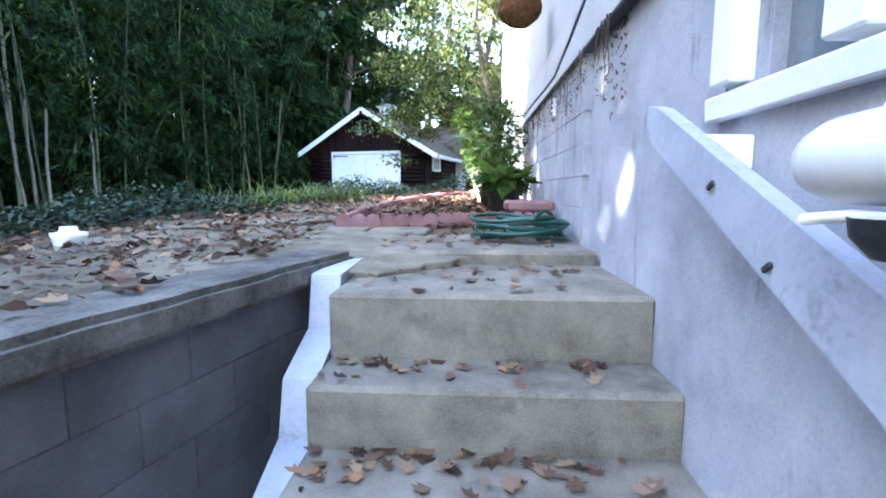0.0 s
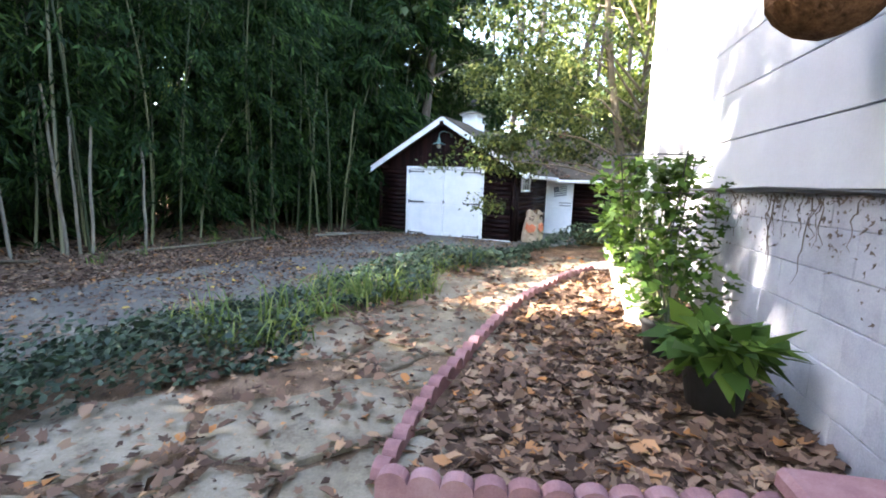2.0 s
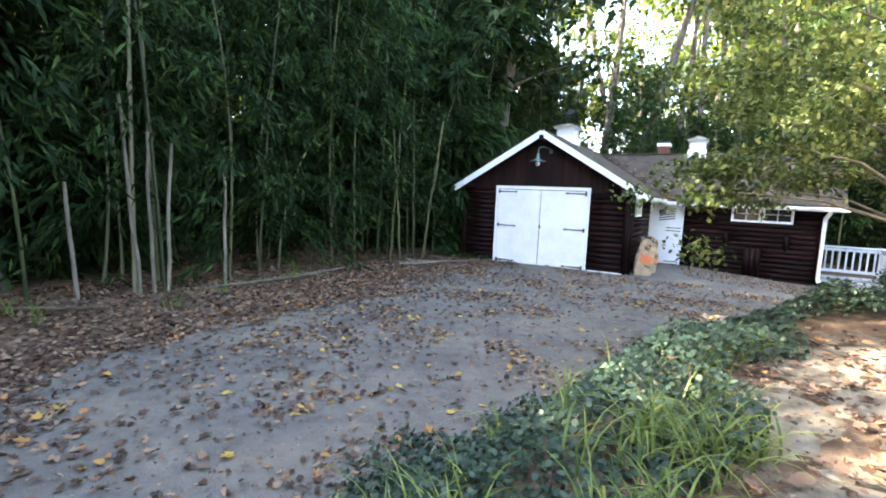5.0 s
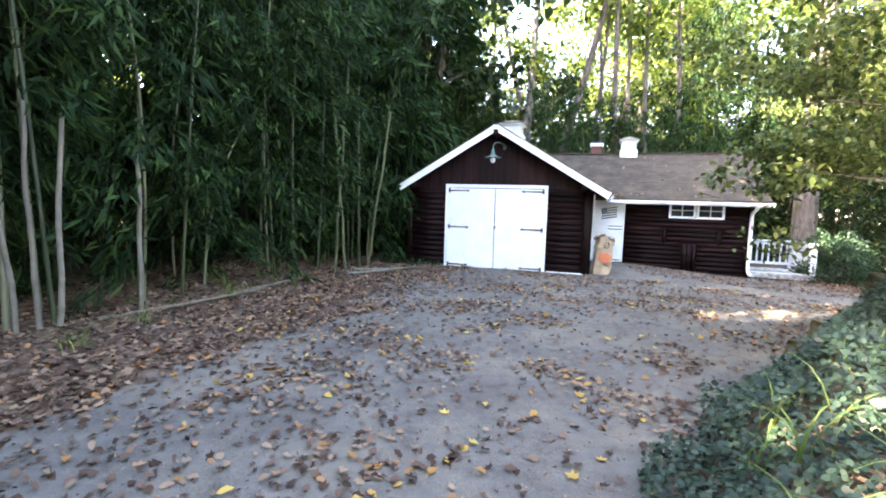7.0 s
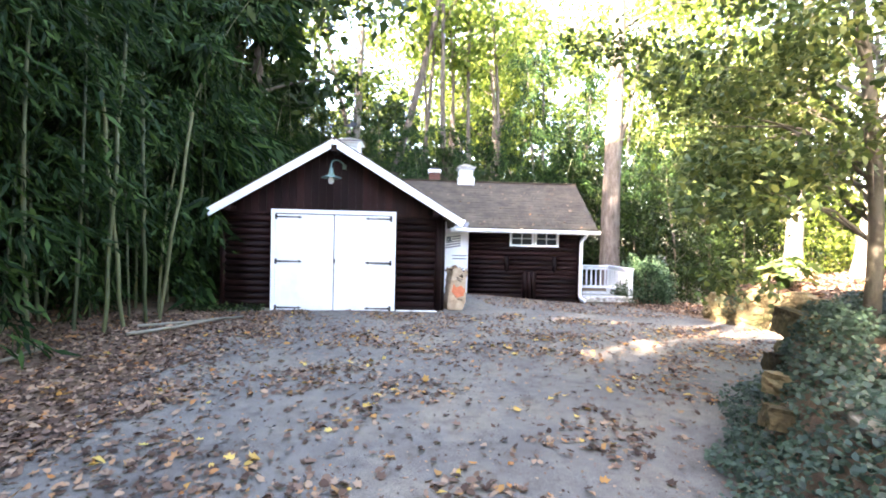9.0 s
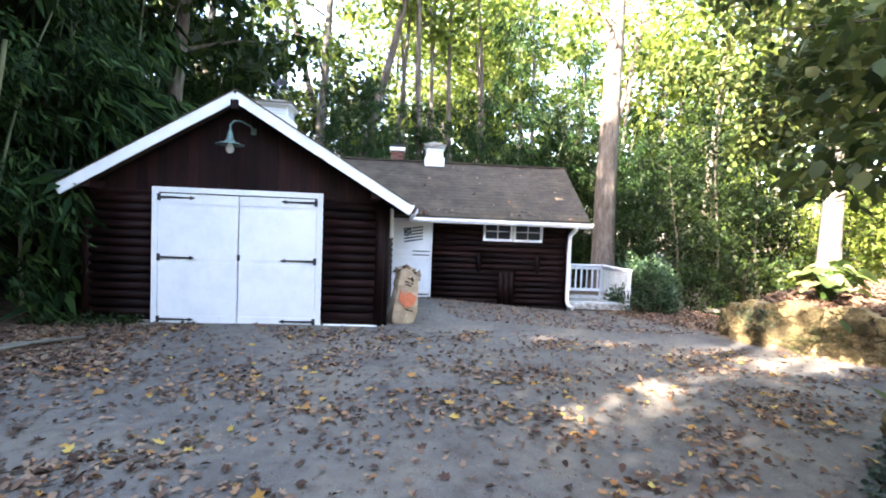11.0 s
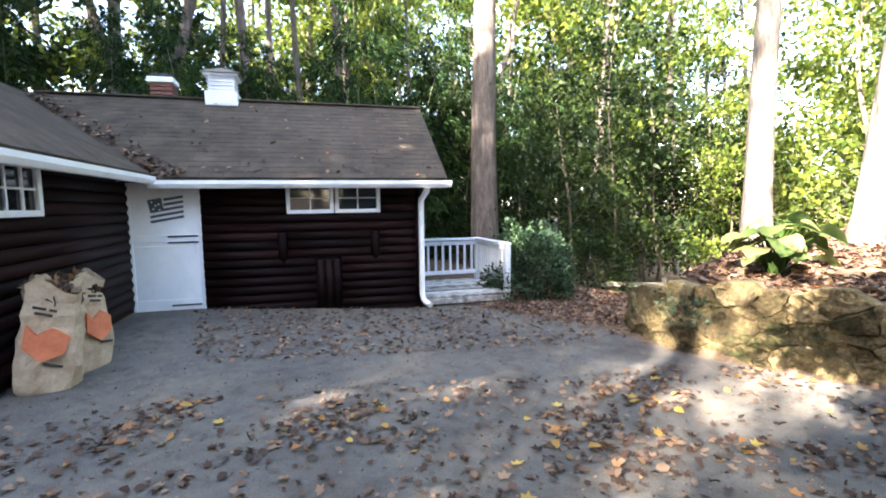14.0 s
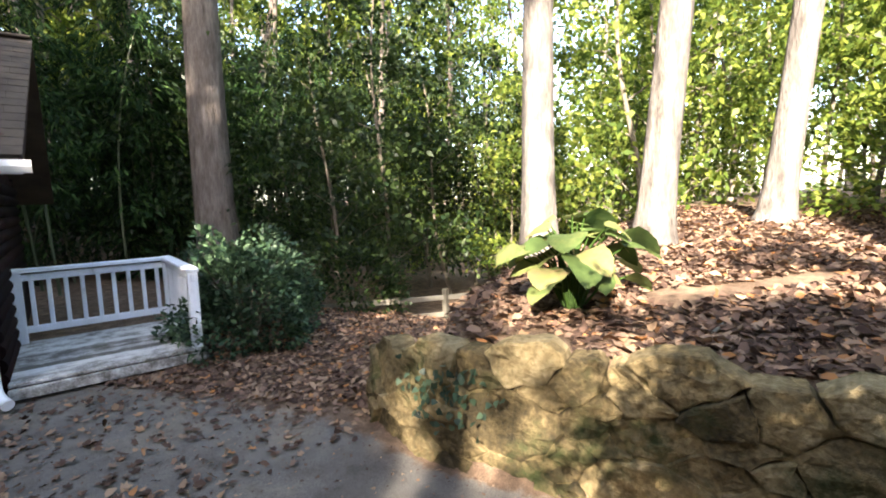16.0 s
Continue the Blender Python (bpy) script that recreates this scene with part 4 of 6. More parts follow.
# far corner downspout
spout = thing("downspout", "white downspout with a long outlet elbow on leaves", "downspout", pose(HX - 0.09, 9.98, 0))
bm = bmesh.new()
add_tube(bm, [(0, 0, 5.3), (0, 0, 3.0), (0, 0, 0.92)], 0.05, 12)
part("pipe", bm, WHITE, spout)
bm = bmesh.new()
add_tube(bm, [(0, 0, 0.95), (0, 0, 0.88), (-0.02, -0.012, 0.82), (-0.06, -0.04, 0.785), (-0.12, -0.09, 0.77), (-0.36, -0.23, 0.765), (-0.53, -0.32, 0.76)], 0.054, 12)
part("elbow", bm, WHITE, spout, "white outlet elbow lying on leaves")
for z in (1.5, 3.2, 4.8):
    box("strap", (0.13, 0.125, 0.035), (0.012, 0, z), WHITE, spout, bevel=0.004)
# hanging basket
bx, by, bz = 1.28, 6.24, 2.37
basket = thing("hanging_basket", "round brown coconut fibre hanging basket", "basket", pose(bx, by, bz))
bm = bmesh.new()
bmesh.ops.create_icosphere(bm, subdivisions=3, radius=0.19)
for v in bm.verts:
    v.co *= 1 + 0.06 * noise.noise(v.co * 14)
    v.co.z *= 0.85
part("liner", bm, COIR, basket)
for k in range(3):
    a = k * 2.1
    bm = bmesh.new()
    add_tube(bm, [(0.17 * math.cos(a), 0.17 * math.sin(a), 0.08), (0, 0, 0.55)], 0.003, 5)
    part("chain", bm, IRON, basket)
bm = bmesh.new()
add_tube(bm, [(0, 0, 0.54), (0, 0, 0.6), (0.1, 0, 0.62), (0.3, 0, 0.62)], 0.008, 6)
part("bracket", bm, IRON, basket)

# ---- steps down from the yard ----
steps = thing("steps", "worn concrete steps with leaves on the treads", "steps", pose(0, 0, 0))
SX0, SX1 = 0.3, HX + 0.085
for top, y0, y1 in ((0.47, 4.55, 5.62), (0.395, 3.76, 4.6), (0.13, 3.46, 3.8), (-0.1, 3.18, 3.5), (-0.32, 2.9, 3.22)):
    box("step", (SX1 - SX0 - (0.02 if top > 0.4 else 0), y1 - y0, 0.5), ((SX0 + SX1) / 2 - (0.01 if top > 0.4 else 0), (y0 + y1) / 2, top - 0.25), CONCRETE, steps, bevel=0.018)
stringer = [(4.62, 0.45), (3.98, 0.43), (3.92, 0.2), (3.62, 0.09), (3.56, -0.12), (3.3, -0.22), (2.7, -0.62), (4.62, -0.62)]
bm = bmesh.new()
add_poly(bm, [(SX0 - 0.14, y, z) for y, z in stringer], (0.135, 0, 0))
part("stringer", bm, RAILPAINT, steps, "worn blue-grey painted side curb")
# retaining wall with its coping, to the side of the steps
wall = thing("retaining_wall", "grey block retaining wall with a concrete coping", "wall", pose(0.12, 4.6, -0.02, 0, 0, 76.5))
# local x runs back from the head of the steps along the wall, y to the steps' side
for r in range(5):
    for k in range(10):
        x0 = -0.4 * k - (0.2 if r % 2 else 0)
        box("block", (0.398, 0.19, 0.198), (x0 - 0.2, 0.0, -0.52 + r * 0.2), BLOCKGREY, wall, bevel=0.004)
box("wall_core", (4.2, 0.15, 1.0), (-2.15, 0.0, -0.15), BLOCKGREY, wall, bevel=0)
bm = box_bm((4.0, 0.33, 0.12), 0)
bmesh.ops.subdivide_edges(bm, edges=[e for e in bm.edges if abs(e.verts[0].co.x - e.verts[1].co.x) > 1], cuts=44)
bmesh.ops.bevel(bm, geom=[e for e in bm.edges if abs(e.verts[0].co.x - e.verts[1].co.x) > 0.05 and e.is_manifold and e.calc_face_angle(0) > 0.5], offset=0.025, segments=2, affect="EDGES")
for v in bm.verts:
    v.co += Vector((0, noise.noise(v.co * 5) * 0.007 + noise.noise(v.co * 17) * 0.006, noise.noise(v.co * 4 + Vector((3, 0, 0))) * 0.005 + noise.noise(v.co * 15) * 0.004))
cap = part("coping", bm, WORNCAP, wall, "worn rough-edged concrete coping")
cap.matrix_basis = pose(-2.15, 0.0, 0.44)

# hand board along the house wall
rail = thing("handrail", "worn blue-grey painted plank handrail on house wall", "handrail", pose(HX - 0.07, 3.52, 0.99))
bm = bmesh.new()
add_poly(bm, [(0, 0.02, 0.09), (0, -0.06, 0.07), (0, -2.0, -0.84), (0, -2.0, -1.06), (0, -0.92, -0.5), (0, -0.02, -0.035), (0, 0.03, 0.03)], (0.045, 0, 0))
part("plank", bm, RAILPAINT, rail)
for y, z in ((-0.25, -0.08), (-1.5, -0.68)):
    box("bracket", (0.13, 0.09, 0.09), (0.1, y, z), WHITE, rail)
for y, z in ((-0.42, -0.17), (-0.66, -0.33)):
    box("bolt", (0.01, 0.03, 0.014), (-0.004, y, z), IRON, rail, (-35, 0, 0), 0.003)
# white tank fixture on the wall
tank = thing("wall_tank", "pale enamelled horizontal tank with a lifting ring", "tank", pose(HX - 0.13, 2.26, 0.85))
bm = bmesh.new()
add_lathe(bm, [(0.002, 0.42), (0.03, 0.415), (0.05, 0.395), (0.06, 0.36), (0.062, 0.3), (0.062, -0.3), (0.04, -0.4), (0.002, -0.42)], 24)
bm.transform(pose(0, 0, 0, 90, 0, 0) @ pose(0, 0, 0, 0, 0, 0))
bm.transform(pose(0, 0, 0, 0, 0, 180))
part("shell", bm, BULB, tank)
bm = bmesh.new()
add_tube(bm, [(0.0, 0.22 + 0.07 * math.cos(a * 0.4), 0.058 + 0.04 * math.sin(a * 0.4)) for a in range(9)], 0.012, 6)
part("ring", bm, WHITE, tank)
bm = bmesh.new()
add_tube(bm, [(-0.02, 0.4, -0.085), (-0.03, 0.3, -0.075), (-0.03, -0.4, -0.09)], 0.009, 8)
part("tray", bm, WHITE, tank)
bm = bmesh.new()
add_lathe(bm, [(0.002, -0.13), (0.04, -0.125), (0.062, -0.1), (0.066, -0.075)], 20)
bm.transform(pose(0.0, 0.24, 0))
part("valve_bowl", bm, IRON, tank)
for y in (0.2, -0.2):
    box("bracket", (0.25, 0.05, 0.03), (0.12, y, -0.03), WHITE, tank)

# coiled hose on the landing
bm = bmesh.new()
pts = []
for i in range(330):
    a = i * 0.2
    r = 0.205 + 0.075 * math.sin(i * 0.071) + 0.03 * math.sin(i * 0.43) + 0.022 * math.sin(i * 0.173)
    pts.append((r * math.cos(a) * 1.12, r * math.sin(a), 0.016 + i / 330 * 0.12 + 0.018 * math.sin(i * 0.37) + 0.014 * (1 + math.sin(i * 0.11))))
pts += [(0.05 + 0.03 * k, -0.3 + 0.05 * k, 0.16 + 0.05 * math.sin(k * 0.6)) for k in range(6)]
add_tube(bm, pts, 0.013, 7)
hose = mesh_object("garden_hose", bm, HOSE)
hose.matrix_world = pose(1.22, 5.16, 0.47)
tagged(hose, "coiled dark green garden hose on concrete landing", "hose")

# scalloped edging round the leaf bed
PIECES = {}


def edger(a, b, z0, z1):
    """A three-scallop concrete edging piece from a to b."""
    key = "edger"
    if key not in PIECES:
        bm = bmesh.new()
        pts = [(-0.18, 0), (0.18, 0), (0.18, 0.1)]
        for s in range(3):
            c = 0.12 - 0.12 * s
            for k in range(1, 8):
                t = math.pi * k / 8
                pts.append((c + 0.058 * math.cos(t), 0.1 + 0.042 * math.sin(t)))
            if s < 2:
                pts.append((c - 0.06, 0.098))
        pts.append((-0.18, 0.1))
        add_poly(bm, [(x, -0.03, z) for x, z in pts], (0, 0.06, 0))
        me = bpy.data.meshes.new("edging_stone")
        bm.to_mesh(me)
        bm.free()
        me.materials.append(EDGER)
        PIECES[key] = me
    ob = new("edging_stone", PIECES[key])
    ax, ay = a
    bx_, by_ = b
    length = math.hypot(bx_ - ax, by_ - ay)
    ob.matrix_world = pose((ax + bx_) / 2, (ay + by_) / 2, (z0 + z1) / 2 - 0.02, 0, -math.degrees(math.atan2(z1 - z0, length)), math.degrees(math.atan2(by_ - ay, bx_ - ax)))
    ob.scale = (length / 0.362, 1, 1)
    tagged(ob, "pink scalloped concrete edging stone round leaf bed", "edging", group="garden edging")


row = [(-0.2, 5.66), (0.15, 5.69), (0.5, 5.73), (0.85, 5.78), (1.2, 5.83)]
line = [(-0.21, 5.7), (-0.2, 6.05), (-0.17, 6.4), (-0.1, 6.75), (-0.04, 7.1), (0.02, 7.45), (0.09, 7.8), (0.2, 8.13), (0.32, 8.46), (0.45, 8.79), (0.58, 9.12), (0.74, 9.44), (0.93, 9.74), (1.13, 10.03)]
for chain in (row, line):
    for a, b in zip(chain, chain[1:]):
        sunk = 0.035 if chain is line else 0.0
        edger(a, b, gz(*a) - sunk, gz(*b) - sunk)
# two stray edging blocks stacked by the wall
for at, turn in (((1.36, 5.68, gz(1.36, 5.68) + 0.065), (0, 0, 4)), ((1.34, 5.76, gz(1.36, 5.68) + 0.175), (0, 0, 2))):
    if at[2] < 0.63:
        for k in range(4):
            tagged(box("edging_block", (0.075, 0.22, 0.13), (1.24 + 0.08 * k, 5.7, at[2]), EDGER, None, (0, 0, 3), 0.02), "pink concrete edging block stacked by wall", "edging", group="stacked edging")
    else:
        tagged(box("edging_block", (0.38, 0.24, 0.085), at, EDGER, None, turn, 0.02), "pink concrete cap block lying on stacked edging", "edging", group="stacked edging")
# white tub by the wall coping
jar = thing("plastic_tub", "small white plastic tub with a lid", "tub", pose(-1.45, 4.52, gz(-1.45, 4.52)))
bm = bmesh.new()
add_lathe(bm, [(0.002, 0), (0.07, 0), (0.085, 0.09), (0.087, 0.1)], 20)
part("tub", bm, WHITE, jar)
bm = bmesh.new()
add_lathe(bm, [(0.09, 0.095), (0.092, 0.115), (0.05, 0.12), (0.04, 0.15), (0.002, 0.152)], 20)
part("lid", bm, WHITE, jar)


# ---- stone wall below the mound ----
stone_wall = thing("stone_wall", "dry-stacked mossy fieldstone retaining wall", "stone wall", pose(0, 0, 0))
STONES = []
for k in range(9):
    bm = bmesh.new()
    bmesh.ops.create_cube(bm, size=1.0)
    bmesh.ops.subdivide_edges(bm, edges=bm.edges[:], cuts=3, use_grid_fill=True)
    for v in bm.verts:
        p = v.co.copy()
        q = p.normalized() * 0.62
        v.co = p.lerp(q, 0.16) + Vector((noise.noise(p * 2.1 + Vector((k * 7, 0, 0))), noise.noise(p * 2.1 + Vector((0, k * 5, 3))), noise.noise(p * 2.3 + Vector((2, 0, k * 9))))) * 0.11
        v.co += v.co.normalized() * 0.1 * noise.noise(p * 6 + Vector((k, k, 0)))
    for f in bm.faces:
        f.smooth = False
    me = bpy.data.meshes.new("stone")
    bm.to_mesh(me)
    bm.free()
    me.materials.append(ROCK)
    STONES.append(me)


WALL = np.array([(5.3, 13.45), (5.9, 13.75), (6.25, 14.3), (6.22, 14.8), (6.13, 15.4), (5.97, 16.2), (5.98, 16.8), (6.1, 17.35), (6.6, 17.8)])
WALL_LONG = float(np.hypot(*np.diff(WALL, axis=0).T).sum())


def foot_point(d):
    """The place and heading d metres along the bank's foot, from the wall's near end."""
    pts = WALL
    for a, b in zip(pts, pts[1:]):
        s = math.hypot(*(b - a))
        if d <= s:
            return a + (b - a) * d / s, math.degrees(math.atan2(b[1] - a[1], b[0] - a[0]))
        d -= s
    return pts[-1], 0.0


srand = random.Random(5)


def run_of_wall(d):
    """The wall's course with its corners rounded off: place and the direction into the bank."""
    p = sum((foot_point(min(max(d + o, 0), WALL_LONG - 0.08))[0] for o in (-0.3, -0.15, 0, 0.15, 0.3)), np.zeros(2)) / 5
    q = sum((foot_point(min(max(d + o + 0.06, 0), WALL_LONG - 0.02))[0] for o in (-0.3, -0.15, 0, 0.15, 0.3)), np.zeros(2)) / 5
    e = (q - p) / max(np.hypot(*(q - p)), 1e-6)
    return p, np.array([e[1], -e[0]])


def voronoi_cell(centres, i, reach, limit, radii=None):
    """The polygon nearest to one centre, cut off at reach."""
    cx, cy = centres[i]
    poly = [(cx + reach * math.cos(a * math.pi / 4 + 0.4), cy + reach * math.sin(a * math.pi / 4 + 0.4)) for a in range(8)]
    for j, (ox, oy) in enumerate(centres):
        if j == i or math.hypot(ox - cx, oy - cy) > limit:
            continue
        ex, ey = ox - cx, oy - cy
        t = 0.5 if radii is None else min(max(0.5 + (radii[i] ** 2 - radii[j] ** 2) / (2 * (ex * ex + ey * ey)), 0.12), 0.88)
        mx, my = cx + ex * t, cy + ey * t
        out = []
        for (ax, ay), (bx_, by_) in zip(poly, poly[1:] + poly[:1]):
            da, db = (ax - mx) * ex + (ay - my) * ey, (bx_ - mx) * ex + (by_ - my) * ey
            if da <= 0:
                out.append((ax, ay))
            if da * db < 0:
                t = da / (da - db)
                out.append((ax + (bx_ - ax) * t, ay + (by_ - ay) * t))
        poly = out
    return poly


def chipped(poly, step, jag, rnd):
    """The outline with extra corners along its sides, each a little out of line."""
    out = []
    for (ax, ay), (bx_, by_) in zip(poly, poly[1:] + poly[:1]):
        n = max(1, int(math.hypot(bx_ - ax, by_ - ay) / step))
        out += [(ax + (bx_ - ax) * k / n + rnd.gauss(0, jag), ay + (by_ - ay) * k / n + rnd.gauss(0, jag)) for k in range(n)]
    return out


LONG = 1.7                                          # stones lie longer than high


def wall_top(d):
    return float(np.interp(d, [0, 2.5, 3.4, 3.9, 4.4, WALL_LONG], [0.52, 0.56, 0.5, 0.38, 0.17, 0.05]))


# a course of flat capping stones over large weathered faces, smaller rubble at the far end
beds, bed_r = [], []
for gap, tries, low, high in ((0.19, 60, -0.2, 0.3), (0.075, 700, 0.36, 0.6), (0.11, 400, -0.2, 0.6), (0.055, 3000, -0.2, 0.6)):
    for _ in range(tries):
        d, z = srand.uniform(0, WALL_LONG - 0.05), srand.uniform(low, high)
        top = wall_top(d) + 0.03 * math.sin(d * 9)
        if gap > 0.15 and d > WALL_LONG - 1.9:
            continue
        if z < top - 0.04 and all(math.hypot(d / LONG - a, z - b) > (gap + r) * 0.92 for (a, b), r in zip(beds, bed_r)):
            beds.append((d / LONG, z))
            bed_r.append(gap)
for i, (a, b) in enumerate(beds):
    poly = voronoi_cell(beds, i, bed_r[i] * 2.6, 1.0, bed_r)
    if len(poly) < 3:
        continue
    poly = chipped(poly, 0.045, 0.006, srand)
    ca, cb = sum(p[0] for p in poly) / len(poly), sum(p[1] for p in poly) / len(poly)
    proud, bm, rings = srand.uniform(-0.015, 0.02) + (0.03 if cb > 0.36 else 0.0) + (srand.uniform(-0.03, 0.04) if ca * LONG > WALL_LONG - 1.9 else 0.0), bmesh.new(), []
    (ox, oy), inward = run_of_wall(ca * LONG)
    origin = Vector((ox, oy, cb))
    for shrink, depth in ((0.97, 0.2), (0.985, 0.03), (0.965, 0.008), (0.88, 0.0), (0.6, 0.0), (0.3, 0.0)):
        ring = []
        for pa, pb in poly:
            d, z = (ca + (pa - ca) * shrink) * LONG, cb + (pb - cb) * shrink
            (px, py), (nx_, ny_) = run_of_wall(d)
            into = depth - proud + 0.1 * (z + 0.1) + 0.03 * noise.noise(Vector((d * 4, z * 5, 1))) + 0.02 * noise.noise(Vector((d * 5, z * 6, i))) + 0.022 * noise.noise(Vector((d * 15, z * 17, i)))
            ring.append(bm.verts.new(Vector((px + nx_ * into, py + ny_ * into, z)) - origin))
        rings.append(ring)
    for q, w in zip(rings, rings[1:]):
        for k in range(len(q)):
            bm.faces.new((q[k], q[(k + 1) % len(q)], w[(k + 1) % len(q)], w[k]))
    bm.faces.new(rings[-1])
    bmesh.ops.recalc_face_normals(bm, faces=bm.faces[:])
    ob = mesh_object("stone", bm, ROCK, stone_wall)
    ob.matrix_basis = pose(*origin)
bm = bmesh.new()
prev = None
for k in range(48):
    (px, py), (nx_, ny_) = run_of_wall(k * WALL_LONG / 47)
    top = wall_top(k * WALL_LONG / 47) - 0.06
    pair = [bm.verts.new((px - nx_ * 0.008, py - ny_ * 0.008, -0.4)), bm.verts.new((px + nx_ * (0.035 + 0.1 * top), py + ny_ * (0.035 + 0.1 * top), top)), bm.verts.new((px + nx_ * 0.4, py + ny_ * 0.4, top))]
    if prev:
        bm.faces.new((prev[0], pair[0], pair[1], prev[1]))
        bm.faces.new((prev[1], pair[1], pair[2], prev[2]))
    prev = pair
part("earth_core", bm, ROCK, stone_wall, "tan earth packed in the joints")
# boulders that lie loose by the drive
for (px, py), s in (((1.0, 11.35), 0.34), ((0.55, 11.2), 0.2), ((1.55, 11.75), 0.26), ((0.1, 10.85), 0.22), ((2.3, 12.35), 0.3), ((-0.35, 10.5), 0.2)):
    ob = new("boulder", srand.choice(STONES))
    ob.matrix_world = pose(px, py, gz(px, py) + s * 0.2, 8, -6, srand.uniform(0, 180)) @ Matrix.Diagonal((s * 1.3, s, s * 0.75, 1))
    tagged(ob, "loose rounded fieldstone at the foot of the bank", "boulder", group="loose boulders")

# ---- flagstones ----
frand = random.Random(11)
sites, site_r = [], []
for gap, tries in ((0.46, 140), (0.3, 700), (0.17, 2600), (0.09, 1200)):
    for _ in range(tries):
        x, y = frand.uniform(-3.0, 1.0), frand.uniform(2.9, 10.2)
        left = np.interp(y, [2.9, 4.3, 5.0, 5.6, 6.6, 8, 9.2, 10.4], [-2.9, -2.6, -1.9, -1.5, -1.1, -0.75, -0.25, 0.6])
        right = np.interp(y, [2.9, 4.4, 4.55, 5.5, 5.56, 6.6, 7.8, 8.7, 10], [-0.7, -0.32, 0.25, 0.32, -0.3, -0.3, -0.05, 0.25, 0.85])
        if left < x < right and all(math.hypot(x - a, y - b) > (gap + r) * 0.93 for (a, b), r in zip(sites, site_r)):
            sites.append((x, y))
            site_r.append(gap)
for i, (cx, cy) in enumerate(sites):
    poly = voronoi_cell(sites, i, site_r[i] * 1.85, 1.6, site_r)
    if len(poly) < 3:
        continue
    mx, my = sum(p[0] for p in poly) / len(poly), sum(p[1] for p in poly) / len(poly)
    size = max(math.hypot(x - mx, y - my) for x, y in poly)
    keep = max(0.7, 1 - 0.03 / size)
    poly = chipped([(mx + (x - mx) * keep - cx, my + (y - my) * keep - cy) for x, y in poly], 0.07, 0.009, frand)
    bm = bmesh.new()
    tilt = (frand.uniform(-0.025, 0.025), frand.uniform(-0.025, 0.025) + 0.055)
    base = float(np.interp(cy, [4.4, 5.6, 6.6, 7.7, 8.7, 9.8], [0.44, 0.5, 0.575, 0.63, 0.675, 0.715])) if cx > -0.15 and cy < 5.6 else gz(cx, cy)
    z0 = base + 0.01 + frand.uniform(-0.006, 0.016)
    rings = [[bm.verts.new((x * q, y * q, x * q * tilt[0] + y * q * tilt[1] + dz + 0.006 * noise.noise(Vector((x * q * 6 + i, y * q * 6, i))))) for x, y in poly]
             for q, dz in ((1.0, -0.06), (1.0, -0.01), (1 - 0.012 / size, -0.002), (0.6, 0.0))]
    for q, w in zip(rings, rings[1:]):
        for k in range(len(q)):
            bm.faces.new((q[k], q[(k + 1) % len(q)], w[(k + 1) % len(q)], w[k]))
    bm.faces.new(rings[-1])
    bmesh.ops.recalc_face_normals(bm, faces=bm.faces[:])
    ob = mesh_object("flagstone", bm, FLAGSTONE)
    ob.matrix_world = pose(cx, cy, z0)
    tagged(ob, "irregular chipped grey-brown flagstone set in the leafy yard", "flagstone", group="flagstone path")

# ---- ivy, grass and fallen leaves ----


def ground_points(n, x0, x1, y0, y1, keep):
    x, y = RNG.uniform(x0, x1, n), RNG.uniform(y0, y1, n)
    k = keep(x, y)
    return x[k], y[k]


def inner_edge(y):
    return np.interp(y, [0, 4.2, 5.0, 5.6, 6.6, 8, 9.2, 10.4, 12], [-4.2, -2.7, -2.0, -1.6, -1.2, -0.85, -0.35, 0.5, 2.3])


def ivy_zone(x, y):
    s = bank_distance(x, y)
    near = (s > -0.12 + 0.1 * np.sin(x * 5 + y * 3)) & (x < inner_edge(y) + 0.18 * np.sin(y * 4.1)) & (y < 12.2)
    along = (y >= 10.8) & (s > -0.1) & (s < 1.25) & (x < 5.2)
    return near | along


ix, iy = ground_points(330000, -5.5, 5.4, 1.0, 15.0, ivy_zone)
hump = 0.13 + 0.08 * np.sin(ix * 2.3 + iy * 1.1) + 0.05 * np.sin(ix * 5.1 - iy * 4.3)
iz = ground_z(ix, iy) + np.clip(hump + 0.04 * np.sin(ix * 13 + 2 * np.sin(iy * 9)), 0.02, 0.4) * RNG.uniform(0.2, 1.2, len(ix)) + 0.02
slope_n = np.column_stack([-0.5 + RNG.normal(0, 0.6, len(ix)), -0.2 + RNG.normal(0, 0.6, len(ix)), 1.0 + 0 * ix])
me = leaf_mesh("ivy", np.column_stack([ix, iy, iz]), np.column_stack([RNG.normal(-0.5, 1, len(ix)), RNG.normal(-0.3, 1, len(ix)), RNG.normal(-0.2, 0.3, len(ix))]), slope_n,
               RNG.uniform(0.02, 0.05, len(ix)), RNG.uniform(0.022, 0.05, len(ix)), OVAL, IVY_LEAF)
tagged(new("ivy", me), "dark green ivy ground cover on the bank", "ivy", kind="stuff")


